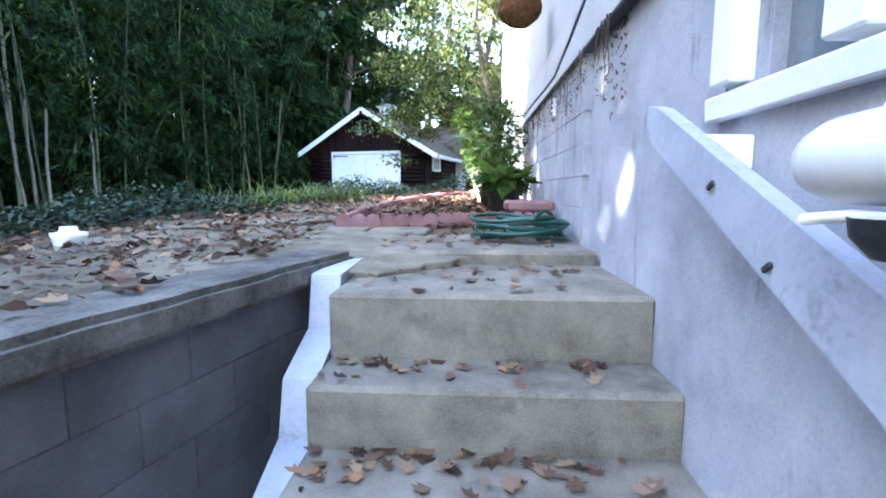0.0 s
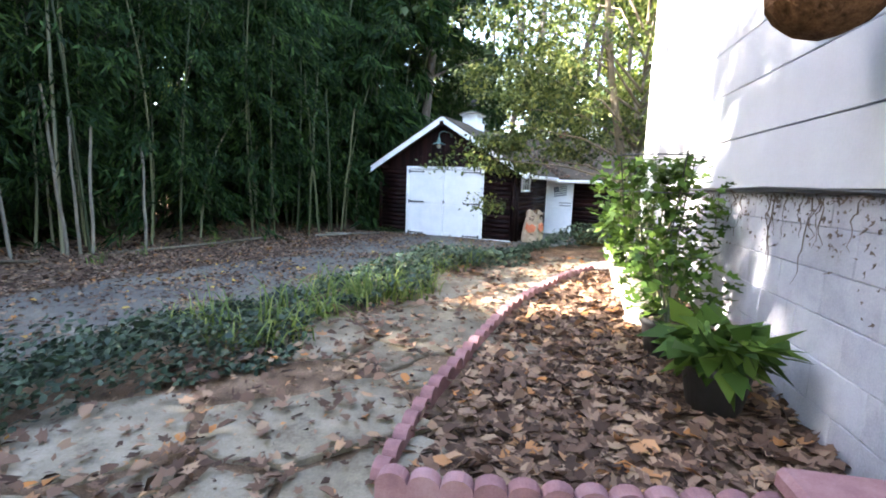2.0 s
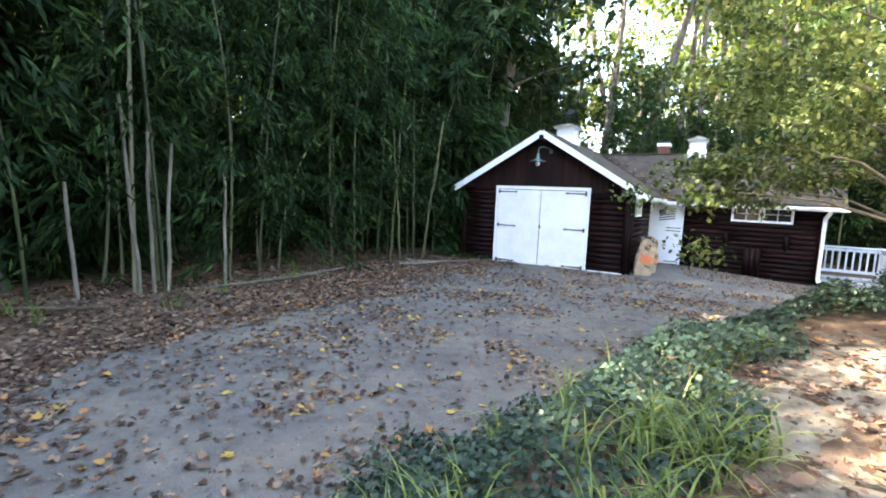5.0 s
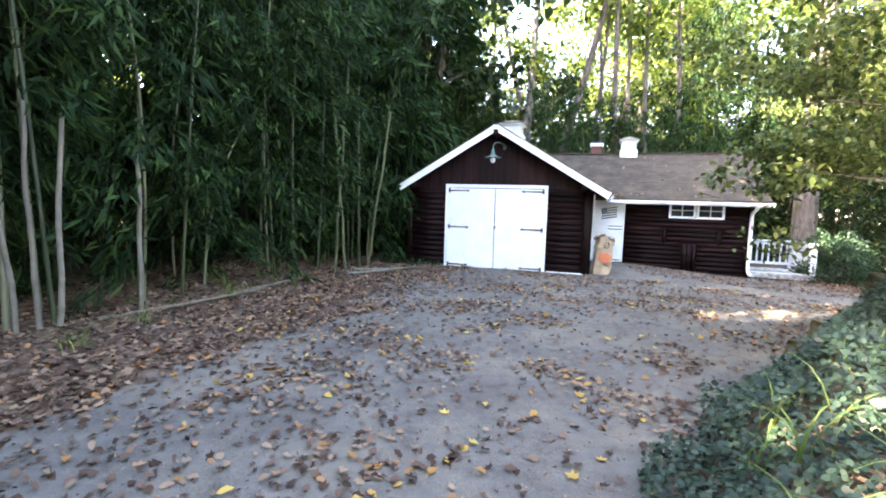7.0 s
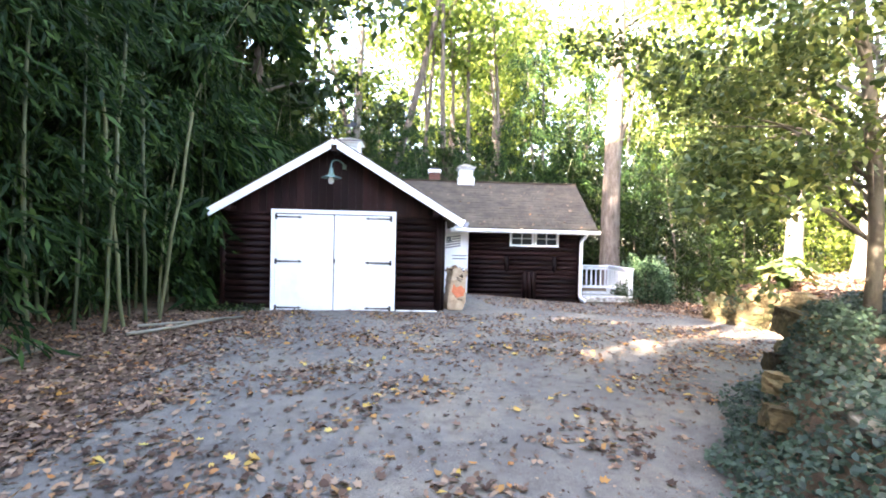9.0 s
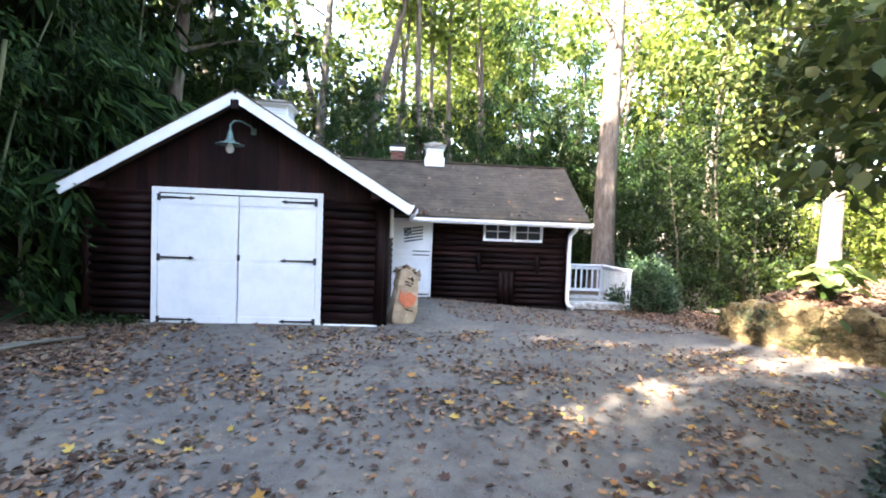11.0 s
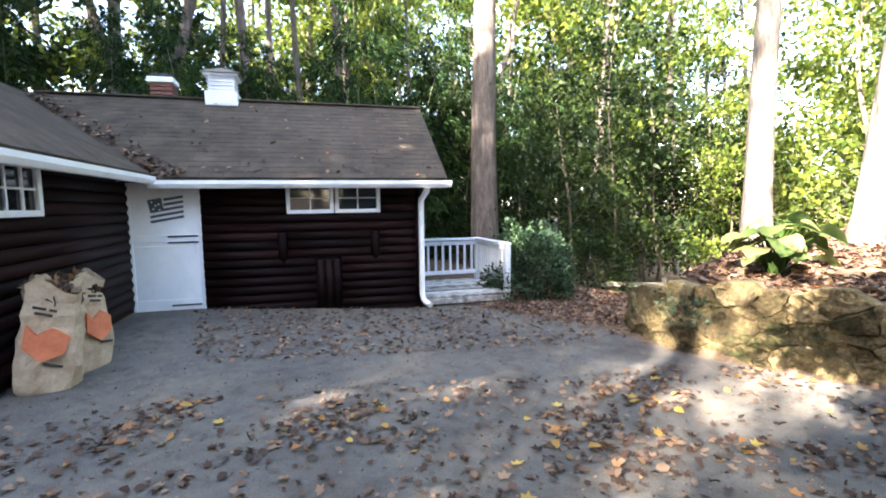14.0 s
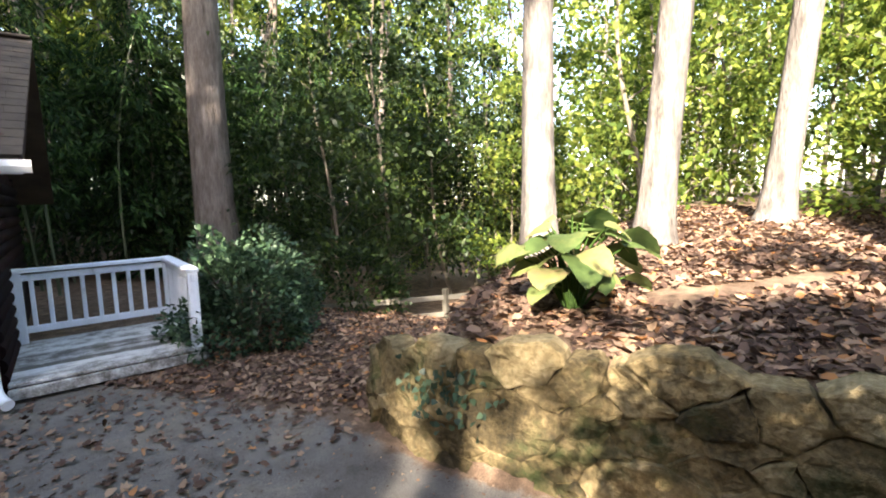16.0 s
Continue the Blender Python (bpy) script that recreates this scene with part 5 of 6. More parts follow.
def blades(name, tufts, count, length, mat, label, category):
    strips_v, faces = [], []
    for (tx, ty), n, L in zip(tufts, count, length):
        z = gz(tx, ty)
        for _ in range(n):
            a = random.uniform(0, 2 * math.pi)
            lean = random.uniform(0.35, 1.15)
            l = L * random.uniform(0.55, 1.15)
            w = random.uniform(0.004, 0.009)
            sx, sy = -math.sin(a) * w, math.cos(a) * w
            bx_, by_ = tx + random.gauss(0, 0.05), ty + random.gauss(0, 0.05)
            base = len(strips_v)
            for k in range(6):
                t = k / 5
                r, h = l * lean * t * t * 0.9 + 0.1 * l * t, l * (t * 1.05 - lean * 0.75 * t ** 2.6)
                q = 1 - t ** 2 * 0.95
                for sg in (-1, 1):
                    strips_v.append((bx_ + math.cos(a) * r + sg * sx * q, by_ + math.sin(a) * r + sg * sy * q, z + h))
            for k in range(5):
                b = base + 2 * k
                faces.append((b, b + 1, b + 3, b + 2))
    me = bpy.data.meshes.new(name)
    me.from_pydata(strips_v, [], faces)
    me.materials.append(mat)
    tagged(new(name, me), label, category, kind="stuff")


tufts = []
while len(tufts) < 115:
    y = random.uniform(4.0, 11.5)
    x = float(inner_edge(y)) - (random.uniform(-0.2, 0.45) if len(tufts) % 4 else random.uniform(0.3, 1.25))
    if ivy_zone(np.array([x]), np.array([y]))[0] and y < 9.4 and not (4.6 < y < 6.6 and x > -3.3):
        tufts.append((x, y))
while len(tufts) < 160:
    tufts.append((random.uniform(-8.4, -6.9), random.uniform(3, 16)))
blades("grass", tufts, [random.randint(4, 11) for _ in tufts], [random.uniform(0.22, 0.52) for _ in tufts], BLADE, "arching tufts of light green grass on the bank", "grass")


def fallen(name, x, y, size, mat, label, lift=0.012, shape=LOBED):
    """Leaves strewn on the ground: half of them flat and lobed, half dry and curled."""
    half = len(x) // 2
    for k, (x, y) in enumerate(((x[:half], y[:half]), (x[half:], y[half:]))):
        n = len(x)
        nrm = np.column_stack([RNG.normal(0, 0.35, n), RNG.normal(0, 0.35, n), np.ones(n)])
        way = np.column_stack([RNG.normal(size=n), RNG.normal(size=n), RNG.normal(0, 0.15, n)])
        z = ground_z(x, y) + lift + RNG.uniform(0, 0.012, n)
        me = leaf_mesh(name, np.column_stack([x, y, z]), way, nrm, RNG.uniform(0.5, 1.3, n) * size, RNG.uniform(0.4, 1.05, n) * size, CURL if k else shape, mat)
        tagged(new(name, me), label, "leaves", kind="stuff")


def clump(x, y, f=1.0):
    return 0.5 + 0.5 * np.sin(x * 2.1 * f + 1.3 * np.sin(y * 1.7 * f)) * np.sin(y * 2.6 * f + np.sin(x * 3.1 * f))


# thick litter: the bed by the house, the mound, the edge of the bamboo
bed_left = lambda y: np.interp(y, [5.66, 7.1, 7.8, 8.8, 10.05], [-0.15, 0.0, 0.12, 0.48, 1.15])
lx, ly = ground_points(9000, -0.2, 1.55, 5.7, 10.4, lambda x, y: x > bed_left(y))
fallen("fallen_leaves", lx, ly, 0.085, FALLEN, "thick brown fallen leaves in the garden bed")
lx, ly = ground_points(52000, 4.5, 14, 11.5, 21, lambda x, y: (bank_distance(x, y) > 0.25) & ((x - 9) ** 2 + (y - 15.5) ** 2 < 30) & (clump(x, y) > 0.12))
fallen("fallen_leaves", lx, ly, 0.1, FALLEN, "thick brown fallen leaves on the mound", shape=STAR)
lx, ly = ground_points(30000, -9.5, -3.2, 2.0, 18.5, lambda x, y: x < np.interp(y, [2, 9, 11, 14, 18], [-6.6, -5.9, -5.2, -4.4, -3.4]) + 0.9 * (clump(x, y) - 0.7))
fallen("fallen_leaves", lx, ly, 0.08, FALLEN, "brown leaf litter along the bamboo edge", shape=STAR)


def to_joint(x, y):
    """How far a place lies from the nearest joint between flagstones."""
    c, r = np.array(sites), np.array(site_r)
    power = (x[:, None] - c[:, 0]) ** 2 + (y[:, None] - c[:, 1]) ** 2 - r ** 2
    order = np.argsort(power, axis=1)[:, :2]
    rows_ = np.arange(len(x))
    apart = np.hypot(*(c[order[:, 0]] - c[order[:, 1]]).T)
    return (power[rows_, order[:, 1]] - power[rows_, order[:, 0]]) / (2 * apart)


lx, ly = ground_points(15000, -3.2, 1.5, 3.0, 10.4, lambda x, y: (x < bed_left(y) - 0.04) & (x > inner_edge(y) - 0.3) & ~((x > 0.0) & (y < 5.5)) &
                       (RNG.random(len(x)) < np.where(to_joint(x, y) < 0.06, 0.9, np.where(y > 6, 0.24, 0.13)) * np.where(clump(x, y, 1.6) > 0.4, 1.0, 0.5)))
fallen("fallen_leaves", lx, ly, 0.07, FALLEN, "brown leaves in the joints of the flagstones", 0.042)
lx, ly = ground_points(10500, -3.2, 1.0, 3.0, 10.4, lambda x, y: (x < bed_left(y) - 0.04) & (x > inner_edge(y) - 0.3) & ~((x > 0.1) & (y < 5.5)))
n = len(lx)
me = leaf_mesh("leaf_crumbs", np.column_stack([lx, ly, ground_z(lx, ly) + RNG.uniform(0.015, 0.04, n)]), scatter_dirs(n) * (1, 1, 0.2), RNG.normal(0, 0.3, (n, 3)) + (0, 0, 1), RNG.uniform(0.012, 0.05, n), RNG.uniform(0.008, 0.03, n), NARROW, FALLEN)
tagged(new("leaf_crumbs", me), "fine brown leaf crumbs on the flagstones", "leaves", kind="stuff")
lx, ly = ground_points(14000, 5.0, 10.5, 16.8, 21.5, lambda x, y: (bank_distance(x, y) < 0.1) & (x + 0.4 * y > 13.2))
fallen("fallen_leaves", lx, ly, 0.08, FALLEN, "brown leaf litter beside the porch path", shape=STAR)
lx, ly = ground_points(16000, -7.0, -2.6, 2.0, 17.0, lambda x, y: (bank_distance(x, y) < -0.1) & (RNG.random(len(x)) < 0.75 * np.clip(1 - (x + 6.4) / 3.6, 0, 1) ** 1.3 * (0.4 + 0.6 * clump(x, y, 1.3))))
fallen("fallen_leaves", lx, ly, 0.072, FALLEN, "brown leaves thinning out across the drive")
# scattered leaves on the drive
drive_only = lambda x, y: (bank_distance(x, y) < -0.05) & (y < 17.9 - 0.24 * (x + 1.5)) & (RNG.random(len(x)) < 0.14 + 0.86 * (clump(x, y) > 0.6))
lx, ly = ground_points(34000, -6.2, 6.0, 4.5, 18.2, drive_only)
fallen("fallen_leaves", lx, ly, 0.068, FALLEN, "scattered dry brown leaves on the drive")
lx, ly = ground_points(2400, -6.0, 6.0, 4.5, 18.0, drive_only)
fallen("fallen_leaves", lx, ly, 0.085, YELLOWED, "scattered yellow and orange leaves on the drive")
lx, ly = ground_points(2600, 1.0, 6.2, 17.0, 21.4, lambda x, y: (y < 21.3 - 0.24 * (x - 1)) & (y > 18.2 - 0.2 * (x - 1)))
fallen("fallen_leaves", lx, ly, 0.07, FALLEN, "drifted brown leaves against the garage wing")
lx, ly = ground_points(9000, -5.0, 4.5, 13.2, 18.6, lambda x, y: (bank_distance(x, y) < -0.1) & (y < 17.9 - 0.24 * (x + 1.5)) & (RNG.random(len(x)) < 0.1 + 0.5 * (clump(x, y, 0.8) > 0.5)))
fallen("fallen_leaves", lx, ly, 0.06, FALLEN, "small dry leaves strewn before the garage")
# leaves caught on the wing roof and in its valley
u, v = RNG.uniform(0.9, 5.6, 330), EV + (RV - EV) * RNG.random(330) ** 1.6
u[:210] = RIDGE + (ZR - EZ - (v[:210] - EV) * WSL) / SLOPE + 0.02 + 0.4 * RNG.random(210) ** 1.8
q = np.array([list(G @ Vector((a, b, EZ + (b - EV) * WSL + 0.045))) for a, b in zip(u, v)])
me = leaf_mesh("fallen_leaves", q, scatter_dirs(330) * (1, 1, 0.2), RNG.normal(0, 0.35, (330, 3)) + (0, -0.5, 1), RNG.uniform(0.05, 0.11, 330), RNG.uniform(0.04, 0.09, 330), CURL, FALLEN)
tagged(new("fallen_leaves", me), "dry leaves caught on the shingle roof", "leaves", kind="stuff")
# crumbs of leaf and twig all over the drive
n = 26000
x, y = ground_points(n, -6.5, 6.2, 4.5, 20.0, lambda x, y: bank_distance(x, y) < -0.02)
n = len(x)
me = leaf_mesh("leaf_crumbs", np.column_stack([x, y, ground_z(x, y) + 0.006]), scatter_dirs(n) * (1, 1, 0.2), RNG.normal(0, 0.3, (n, 3)) + (0, 0, 1), RNG.uniform(0.012, 0.04, n), RNG.uniform(0.008, 0.025, n), NARROW, FALLEN)
tagged(new("leaf_crumbs", me), "fine brown leaf crumbs on the drive", "leaves", kind="stuff")
# weeds at the garage corner
n = 700
q = np.array([list(G @ Vector((a, b, 0))) for a, b in zip(RNG.uniform(-4.3, -2.7, n), -0.05 - 0.5 * RNG.random(n) ** 1.6)])
me = leaf_mesh("weeds", np.column_stack([q[:, 0], q[:, 1], ground_z(q[:, 0], q[:, 1]) + RNG.random(n) * 0.12]), RNG.normal(0, 0.8, (n, 3)) + (0, 0, 0.3), RNG.normal(0, 0.5, (n, 3)) + (0, 0, 1), 0.06, 0.04, OVAL, UNDER_SHADE_LEAF)
tagged(new("weeds", me), "low green weeds along the garage foot", "weeds", kind="stuff")
# ivy over the low end of the stone wall
n = 190
d = RNG.normal(WALL_LONG - 1.55, 0.16, n)
q = np.array([foot_point(v)[0] for v in d])
zz = 0.02 + RNG.random(n) ** 0.7 * 0.45
me = leaf_mesh("ivy", np.column_stack([q[:, 0] - 0.08 + RNG.uniform(-0.05, 0.25, n), q[:, 1] + RNG.uniform(-0.1, 0.12, n), zz]), RNG.normal(0, 0.7, (n, 3)) + (-0.2, 0, -0.8), RNG.normal(0, 0.4, (n, 3)) + (-1, 0.2, 0.5), 0.042, 0.042, HEART, IVY_LEAF)
tagged(new("ivy", me), "ivy trailing over the end of the stone wall", "ivy", kind="stuff")
# leaves on the steps and landing
for top, y0, y1, n in ((0.47, 4.6, 5.55, 130), (0.395, 3.8, 4.5, 70), (0.13, 3.48, 3.72, 45), (-0.1, 3.2, 3.44, 70)):
    x, y = RNG.uniform(0.33, 1.42, n), y1 - (y1 - y0) * RNG.random(n) ** 1.7
    nrm = np.column_stack([RNG.normal(0, 0.14, n), RNG.normal(0, 0.14, n), np.ones(n)])
    me = leaf_mesh("fallen_leaves", np.column_stack([x, y, np.full(n, top + 0.01)]), scatter_dirs(n) * (1, 1, 0.15), nrm, RNG.uniform(0.025, 0.085, n), RNG.uniform(0.02, 0.07, n), LOBED, FALLEN)
    tagged(new("fallen_leaves", me), "dry leaves gathered on a concrete step", "leaves", kind="stuff")

# ---- pots by the house ----


def potted(name, label, m, profile, mat, leaf_n, spread_, height, size, shape, leafmat, cage=False):
    p = thing(name, label, "potted plant", m)
    bm = bmesh.new()
    add_lathe(bm, profile, 28)
    part("pot", bm, mat, p)
    r, z = profile[-1][0], profile[-1][1] - 0.03
    bm = bmesh.new()
    add_lathe(bm, [(r * 0.95, z), (0.002, z + 0.01)], 20)
    part("soil", bm, SOIL, p)
    rr = 0.25 + 0.75 * RNG.random(leaf_n) ** 0.5
    a = RNG.uniform(0, 2 * math.pi, leaf_n)
    hh = RNG.random(leaf_n)
    lump = 1 + 0.3 * np.sin(a * 3 + hh * 5) + 0.2 * np.sin(a * 5 - hh * 9)
    c = np.column_stack([np.cos(a) * rr * spread_ * lump * (0.55 + 0.45 * np.sin(hh * 3)), np.sin(a) * rr * spread_ * lump * (0.55 + 0.45 * np.sin(hh * 3)), z + 0.03 + hh * height])
    d = np.column_stack([np.cos(a), np.sin(a), RNG.normal(-0.2, 0.4, leaf_n)]) + RNG.normal(0, 0.35, (leaf_n, 3))
    me = leaf_mesh("foliage", c, d, np.column_stack([RNG.normal(0, 0.5, leaf_n), RNG.normal(0, 0.5, leaf_n), np.ones(leaf_n)]), RNG.uniform(0.7, 1.3, leaf_n) * size, RNG.uniform(0.6, 1.0, leaf_n) * size * 0.8, shape, leafmat)
    ob = new("foliage", me)
    ob.parent = p
    for k in range(9):
        t = k * 0.7
        bm = bmesh.new()
        add_tube(bm, [(0.03 * math.cos(t), 0.03 * math.sin(t), z), (spread_ * 0.35 * math.cos(t), spread_ * 0.35 * math.sin(t), z + height * 0.5), (spread_ * 0.6 * math.cos(t), spread_ * 0.6 * math.sin(t), z + height * 0.95)], [0.008, 0.006, 0.003], 5)
        part("stem", bm, CULM, p)
    if cage:
        bm = bmesh.new()
        for zz, q in ((0.35, 0.24), (0.6, 0.27), (0.85, 0.3)):
            add_tube(bm, [(q * math.cos(t * 0.3), q * math.sin(t * 0.3), z + zz) for t in range(22)], 0.005, 5)
        for k in range(4):
            t = k * math.pi / 2 + 0.4
            add_tube(bm, [(0.17 * math.cos(t), 0.17 * math.sin(t), z), (0.3 * math.cos(t), 0.3 * math.sin(t), z + 0.88)], 0.005, 5)
        part("plant_cage", bm, IRON, p, "black wire plant cage")
    return p


URN_PROFILE = [(0.002, 0), (0.14, 0), (0.15, 0.03), (0.13, 0.06), (0.17, 0.16), (0.215, 0.32), (0.225, 0.33), (0.22, 0.35), (0.235, 0.37), (0.26, 0.4), (0.265, 0.43), (0.24, 0.435), (0.22, 0.41)]
POT_PROFILE = [(0.002, 0), (0.12, 0), (0.155, 0.2), (0.17, 0.21), (0.172, 0.25), (0.155, 0.25)]
potted("planter_urn", "cast stone urn planted with a leafy green shrub", pose(1.1, 7.85, gz(1.1, 7.85)), URN_PROFILE, URN, 820, 0.37, 0.8, 0.085, LOBED, POT_LEAF, True)
potted("planter_urn", "cast stone urn with dark stems near the house corner", pose(1.12, 8.6, gz(1.12, 8.6)), URN_PROFILE, URN, 260, 0.3, 0.6, 0.07, LOBED, UNDER_SHADE_LEAF)
potted("fern_pot", "black plastic pot with a drooping leafy plant", pose(1.2, 6.62, gz(1.2, 6.62)), POT_PROFILE, DARKPOT, 170, 0.17, 0.15, 0.17, NARROW, POT_LEAF)
potted("fern_pot", "black plastic pot with a tall yellow-green plant", pose(1.12, 7.25, gz(1.12, 7.25)), POT_PROFILE, DARKPOT, 240, 0.27, 0.45, 0.085, LOBED, POT_LEAF)


# ---- bamboo grove ----
def bamboo_base(k, height, bare, leaves, broad=1.0):
    root = thing("bamboo", "tall green bamboo culm with drooping narrow leaves", "bamboo", pose(0, 0, -50), "bamboo grove")
    rnd = random.Random(100 + k)
    bend = rnd.uniform(0.5, 1.6)
    a0 = rnd.uniform(0, 6.28)

    def axis(t):
        return np.array([math.cos(a0) * bend * t ** 2.4, math.sin(a0) * bend * t ** 2.4, height * (t - 0.06 * t ** 4)])
    bm = bmesh.new()
    pts, radii = [], []
    n = int(height / 0.42)
    for i in range(n + 1):
        t = i / n
        r = 0.029 * (1 - 0.8 * t) * (0.85 + 0.3 * (k % 3) / 2)
        for dt, q in ((0, 1.12), (0.008, 1.0)):
            pts.append(axis(min(max(t + dt, 0), 1.004)))
            radii.append(r * q)
    add_tube(bm, pts, radii, 6)
    part("culm", bm, CULM, root)
    c, d = [], []
    while len(c) < leaves:
        t = bare + (1 - bare) * rnd.random() ** 0.85
        p = axis(t)
        a = rnd.uniform(0, 6.28)
        reach = (0.5 + 1.0 * math.sin(math.pi * min(1, (t - bare) / (1 - bare) * 0.9 + 0.1))) * rnd.uniform(0.5, 1.15)
        way = np.array([math.cos(a), math.sin(a), 0.45])
        for j in range(34):
            s = rnd.uniform(0.3, 1.0) ** 0.7
            q = p + way * reach * s + np.array([0, 0, -0.75 * reach * s * s]) + np.array([rnd.gauss(0, 0.09), rnd.gauss(0, 0.09), rnd.gauss(0, 0.07)])
            c.append(q)
            d.append(np.array([math.cos(a) * 0.6 + rnd.gauss(0, 0.5), math.sin(a) * 0.6 + rnd.gauss(0, 0.5), -0.75 + rnd.gauss(0, 0.35)]))
    c, d = np.array(c), np.array(d)
    m = len(c)
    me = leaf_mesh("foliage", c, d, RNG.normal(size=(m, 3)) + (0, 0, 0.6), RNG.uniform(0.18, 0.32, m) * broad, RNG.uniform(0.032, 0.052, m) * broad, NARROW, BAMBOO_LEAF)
    ob = new("foliage", me)
    ob.parent = root
    return root


bases = [bamboo_base(0, 10.5, 0.19, 2100), bamboo_base(1, 9.0, 0.16, 2000), bamboo_base(2, 11.5, 0.22, 2100), bamboo_base(3, 7.0, 0.05, 1700), bamboo_base(4, 4.0, 0.03, 1600)]
back = [bamboo_base(5, 9.5, 0.04, 900, 2.5), bamboo_base(6, 7.0, 0.03, 850, 2.5), bamboo_base(7, 4.0, 0.02, 900, 2.1)]
brand = random.Random(21)


def plant(pool, place, scale=1.0, lean=5):
    b = brand.choice(pool)
    s = scale * brand.uniform(0.85, 1.15)
    x, y = place
    ob = copy_thing(b, pose(x, y, gz(x, y) - 0.03, brand.uniform(-lean, lean), brand.uniform(-lean, lean), brand.uniform(0, 360)))
    ob.scale = (s, s, s)
    return ob


FAR = {}


def plant_far(place, scale=1.0, pool=None):
    """A cane deep in the stand, kept as part of one joined thicket."""
    b = brand.choice(pool or back)
    q = scale * brand.uniform(0.85, 1.15)
    x, y = place
    m = np.array(pose(x, y, gz(x, y) - 0.03, brand.uniform(-5, 5), brand.uniform(-5, 5), brand.uniform(0, 360)))
    for child in b.children:
        me = child.data
        co = np.empty(len(me.vertices) * 3, np.float32)
        me.vertices.foreach_get("co", co)
        idx_ = np.empty(len(me.loops), np.int32)
        me.loops.foreach_get("vertex_index", idx_)
        tot = np.empty(len(me.polygons), np.int32)
        me.polygons.foreach_get("loop_total", tot)
        FAR.setdefault(me.materials[0].name, []).append((co.reshape(-1, 3) * q @ m[:3, :3].T + m[:3, 3], idx_, tot))


def join_far():
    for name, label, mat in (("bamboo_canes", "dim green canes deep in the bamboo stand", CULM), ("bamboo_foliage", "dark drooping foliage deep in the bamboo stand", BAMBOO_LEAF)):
        sets = FAR[mat.name]
        co = np.concatenate([v for v, _, _ in sets])
        first = np.cumsum([0] + [len(v) for v, _, _ in sets[:-1]])
        idx_ = np.concatenate([i + f for (_, i, _), f in zip(sets, first)])
        tot = np.concatenate([t for _, _, t in sets])
        me = bpy.data.meshes.new(name)
        me.vertices.add(len(co))
        me.vertices.foreach_set("co", co.astype(np.float32).ravel())
        me.loops.add(len(idx_))
        me.loops.foreach_set("vertex_index", idx_.astype(np.int32))
        me.polygons.add(len(tot))
        me.polygons.foreach_set("loop_start", np.concatenate([[0], np.cumsum(tot)[:-1]]).astype(np.int32))
        me.materials.append(mat)
        me.update(calc_edges=True)
        tagged(new(name, me), label, "bamboo", kind="stuff")


def cane_size(y):
    """Canes made shorter in set stretches, to let the low sun through the stand."""
    return 0.85 if 2.9 < y < 4.5 else 0.5 if 4.5 <= y < 5.7 else 0.74 if 7.9 < y < 9.6 else 1.0


grove = []
tries = 0
while len(grove) < 280 and tries < 6000:
    tries += 1
    y = brand.uniform(-12, 30)
    front = float(np.interp(y, [-8, 5, 9, 11, 15, 17, 18.5, 21, 31], [-9.6, -8.9, -8.3, -7.8, -7.2, -6.6, -6.0, -6.2, -6.4]))
    depth = brand.random() ** 1.15 * 7.5
    x = front - depth
    if all(math.hypot(x - a, y - b) > 0.38 for a, b in grove):
        grove.append((x, y))
        if depth > 2.4 or y < -1:
            plant_far((x, y), cane_size(y))
        elif depth < 0.7 and 8 < y < 19:
            plant(bases[:3], (x, y), cane_size(y))
        else:
            plant(bases[:3] + bases[3:] if depth > 1.0 else bases[:4], (x, y), cane_size(y))
for i in range(46):                                     # behind the garage
    x = brand.uniform(-7, 6.5)
    plant(bases[:4], (x, brand.uniform(26.8, 31)), 0.85 if x < -2.5 else 0.62)
for i in range(34):                                     # a close stand, added to keep the bank in shade
    y = brand.uniform(5.8, 9.4)
    plant(bases[:3], (brand.uniform(-12.0, -8.9), y), 0.7 if y < 6.6 else 0.88 if y < 8.5 else 0.74)
# more canes, added to block the sun on the drive near the stone wall
for i in range(14):
    plant(bases[:3], (brand.uniform(-11.5, -8.9), brand.uniform(6.9, 8.1)), 0.92)
for i in range(26):                                     # tall stand beside and behind the garage
    plant_far((brand.uniform(-9.5, -5.2), brand.uniform(18.5, 26)), 1.1)
join_far()
# young leafy shoots along the edge
for y in (3.5, 5.6, 7.6, 9.6, 12.6, 14.0, 15.3, 18.6):
    front = float(np.interp(y, [-8, 5, 9, 11, 15, 17, 18.5], [-9.6, -8.9, -8.3, -7.8, -7.2, -6.6, -6.0]))
    plant(bases[3:], (front - brand.uniform(0.1, 0.6), y), 1.0)
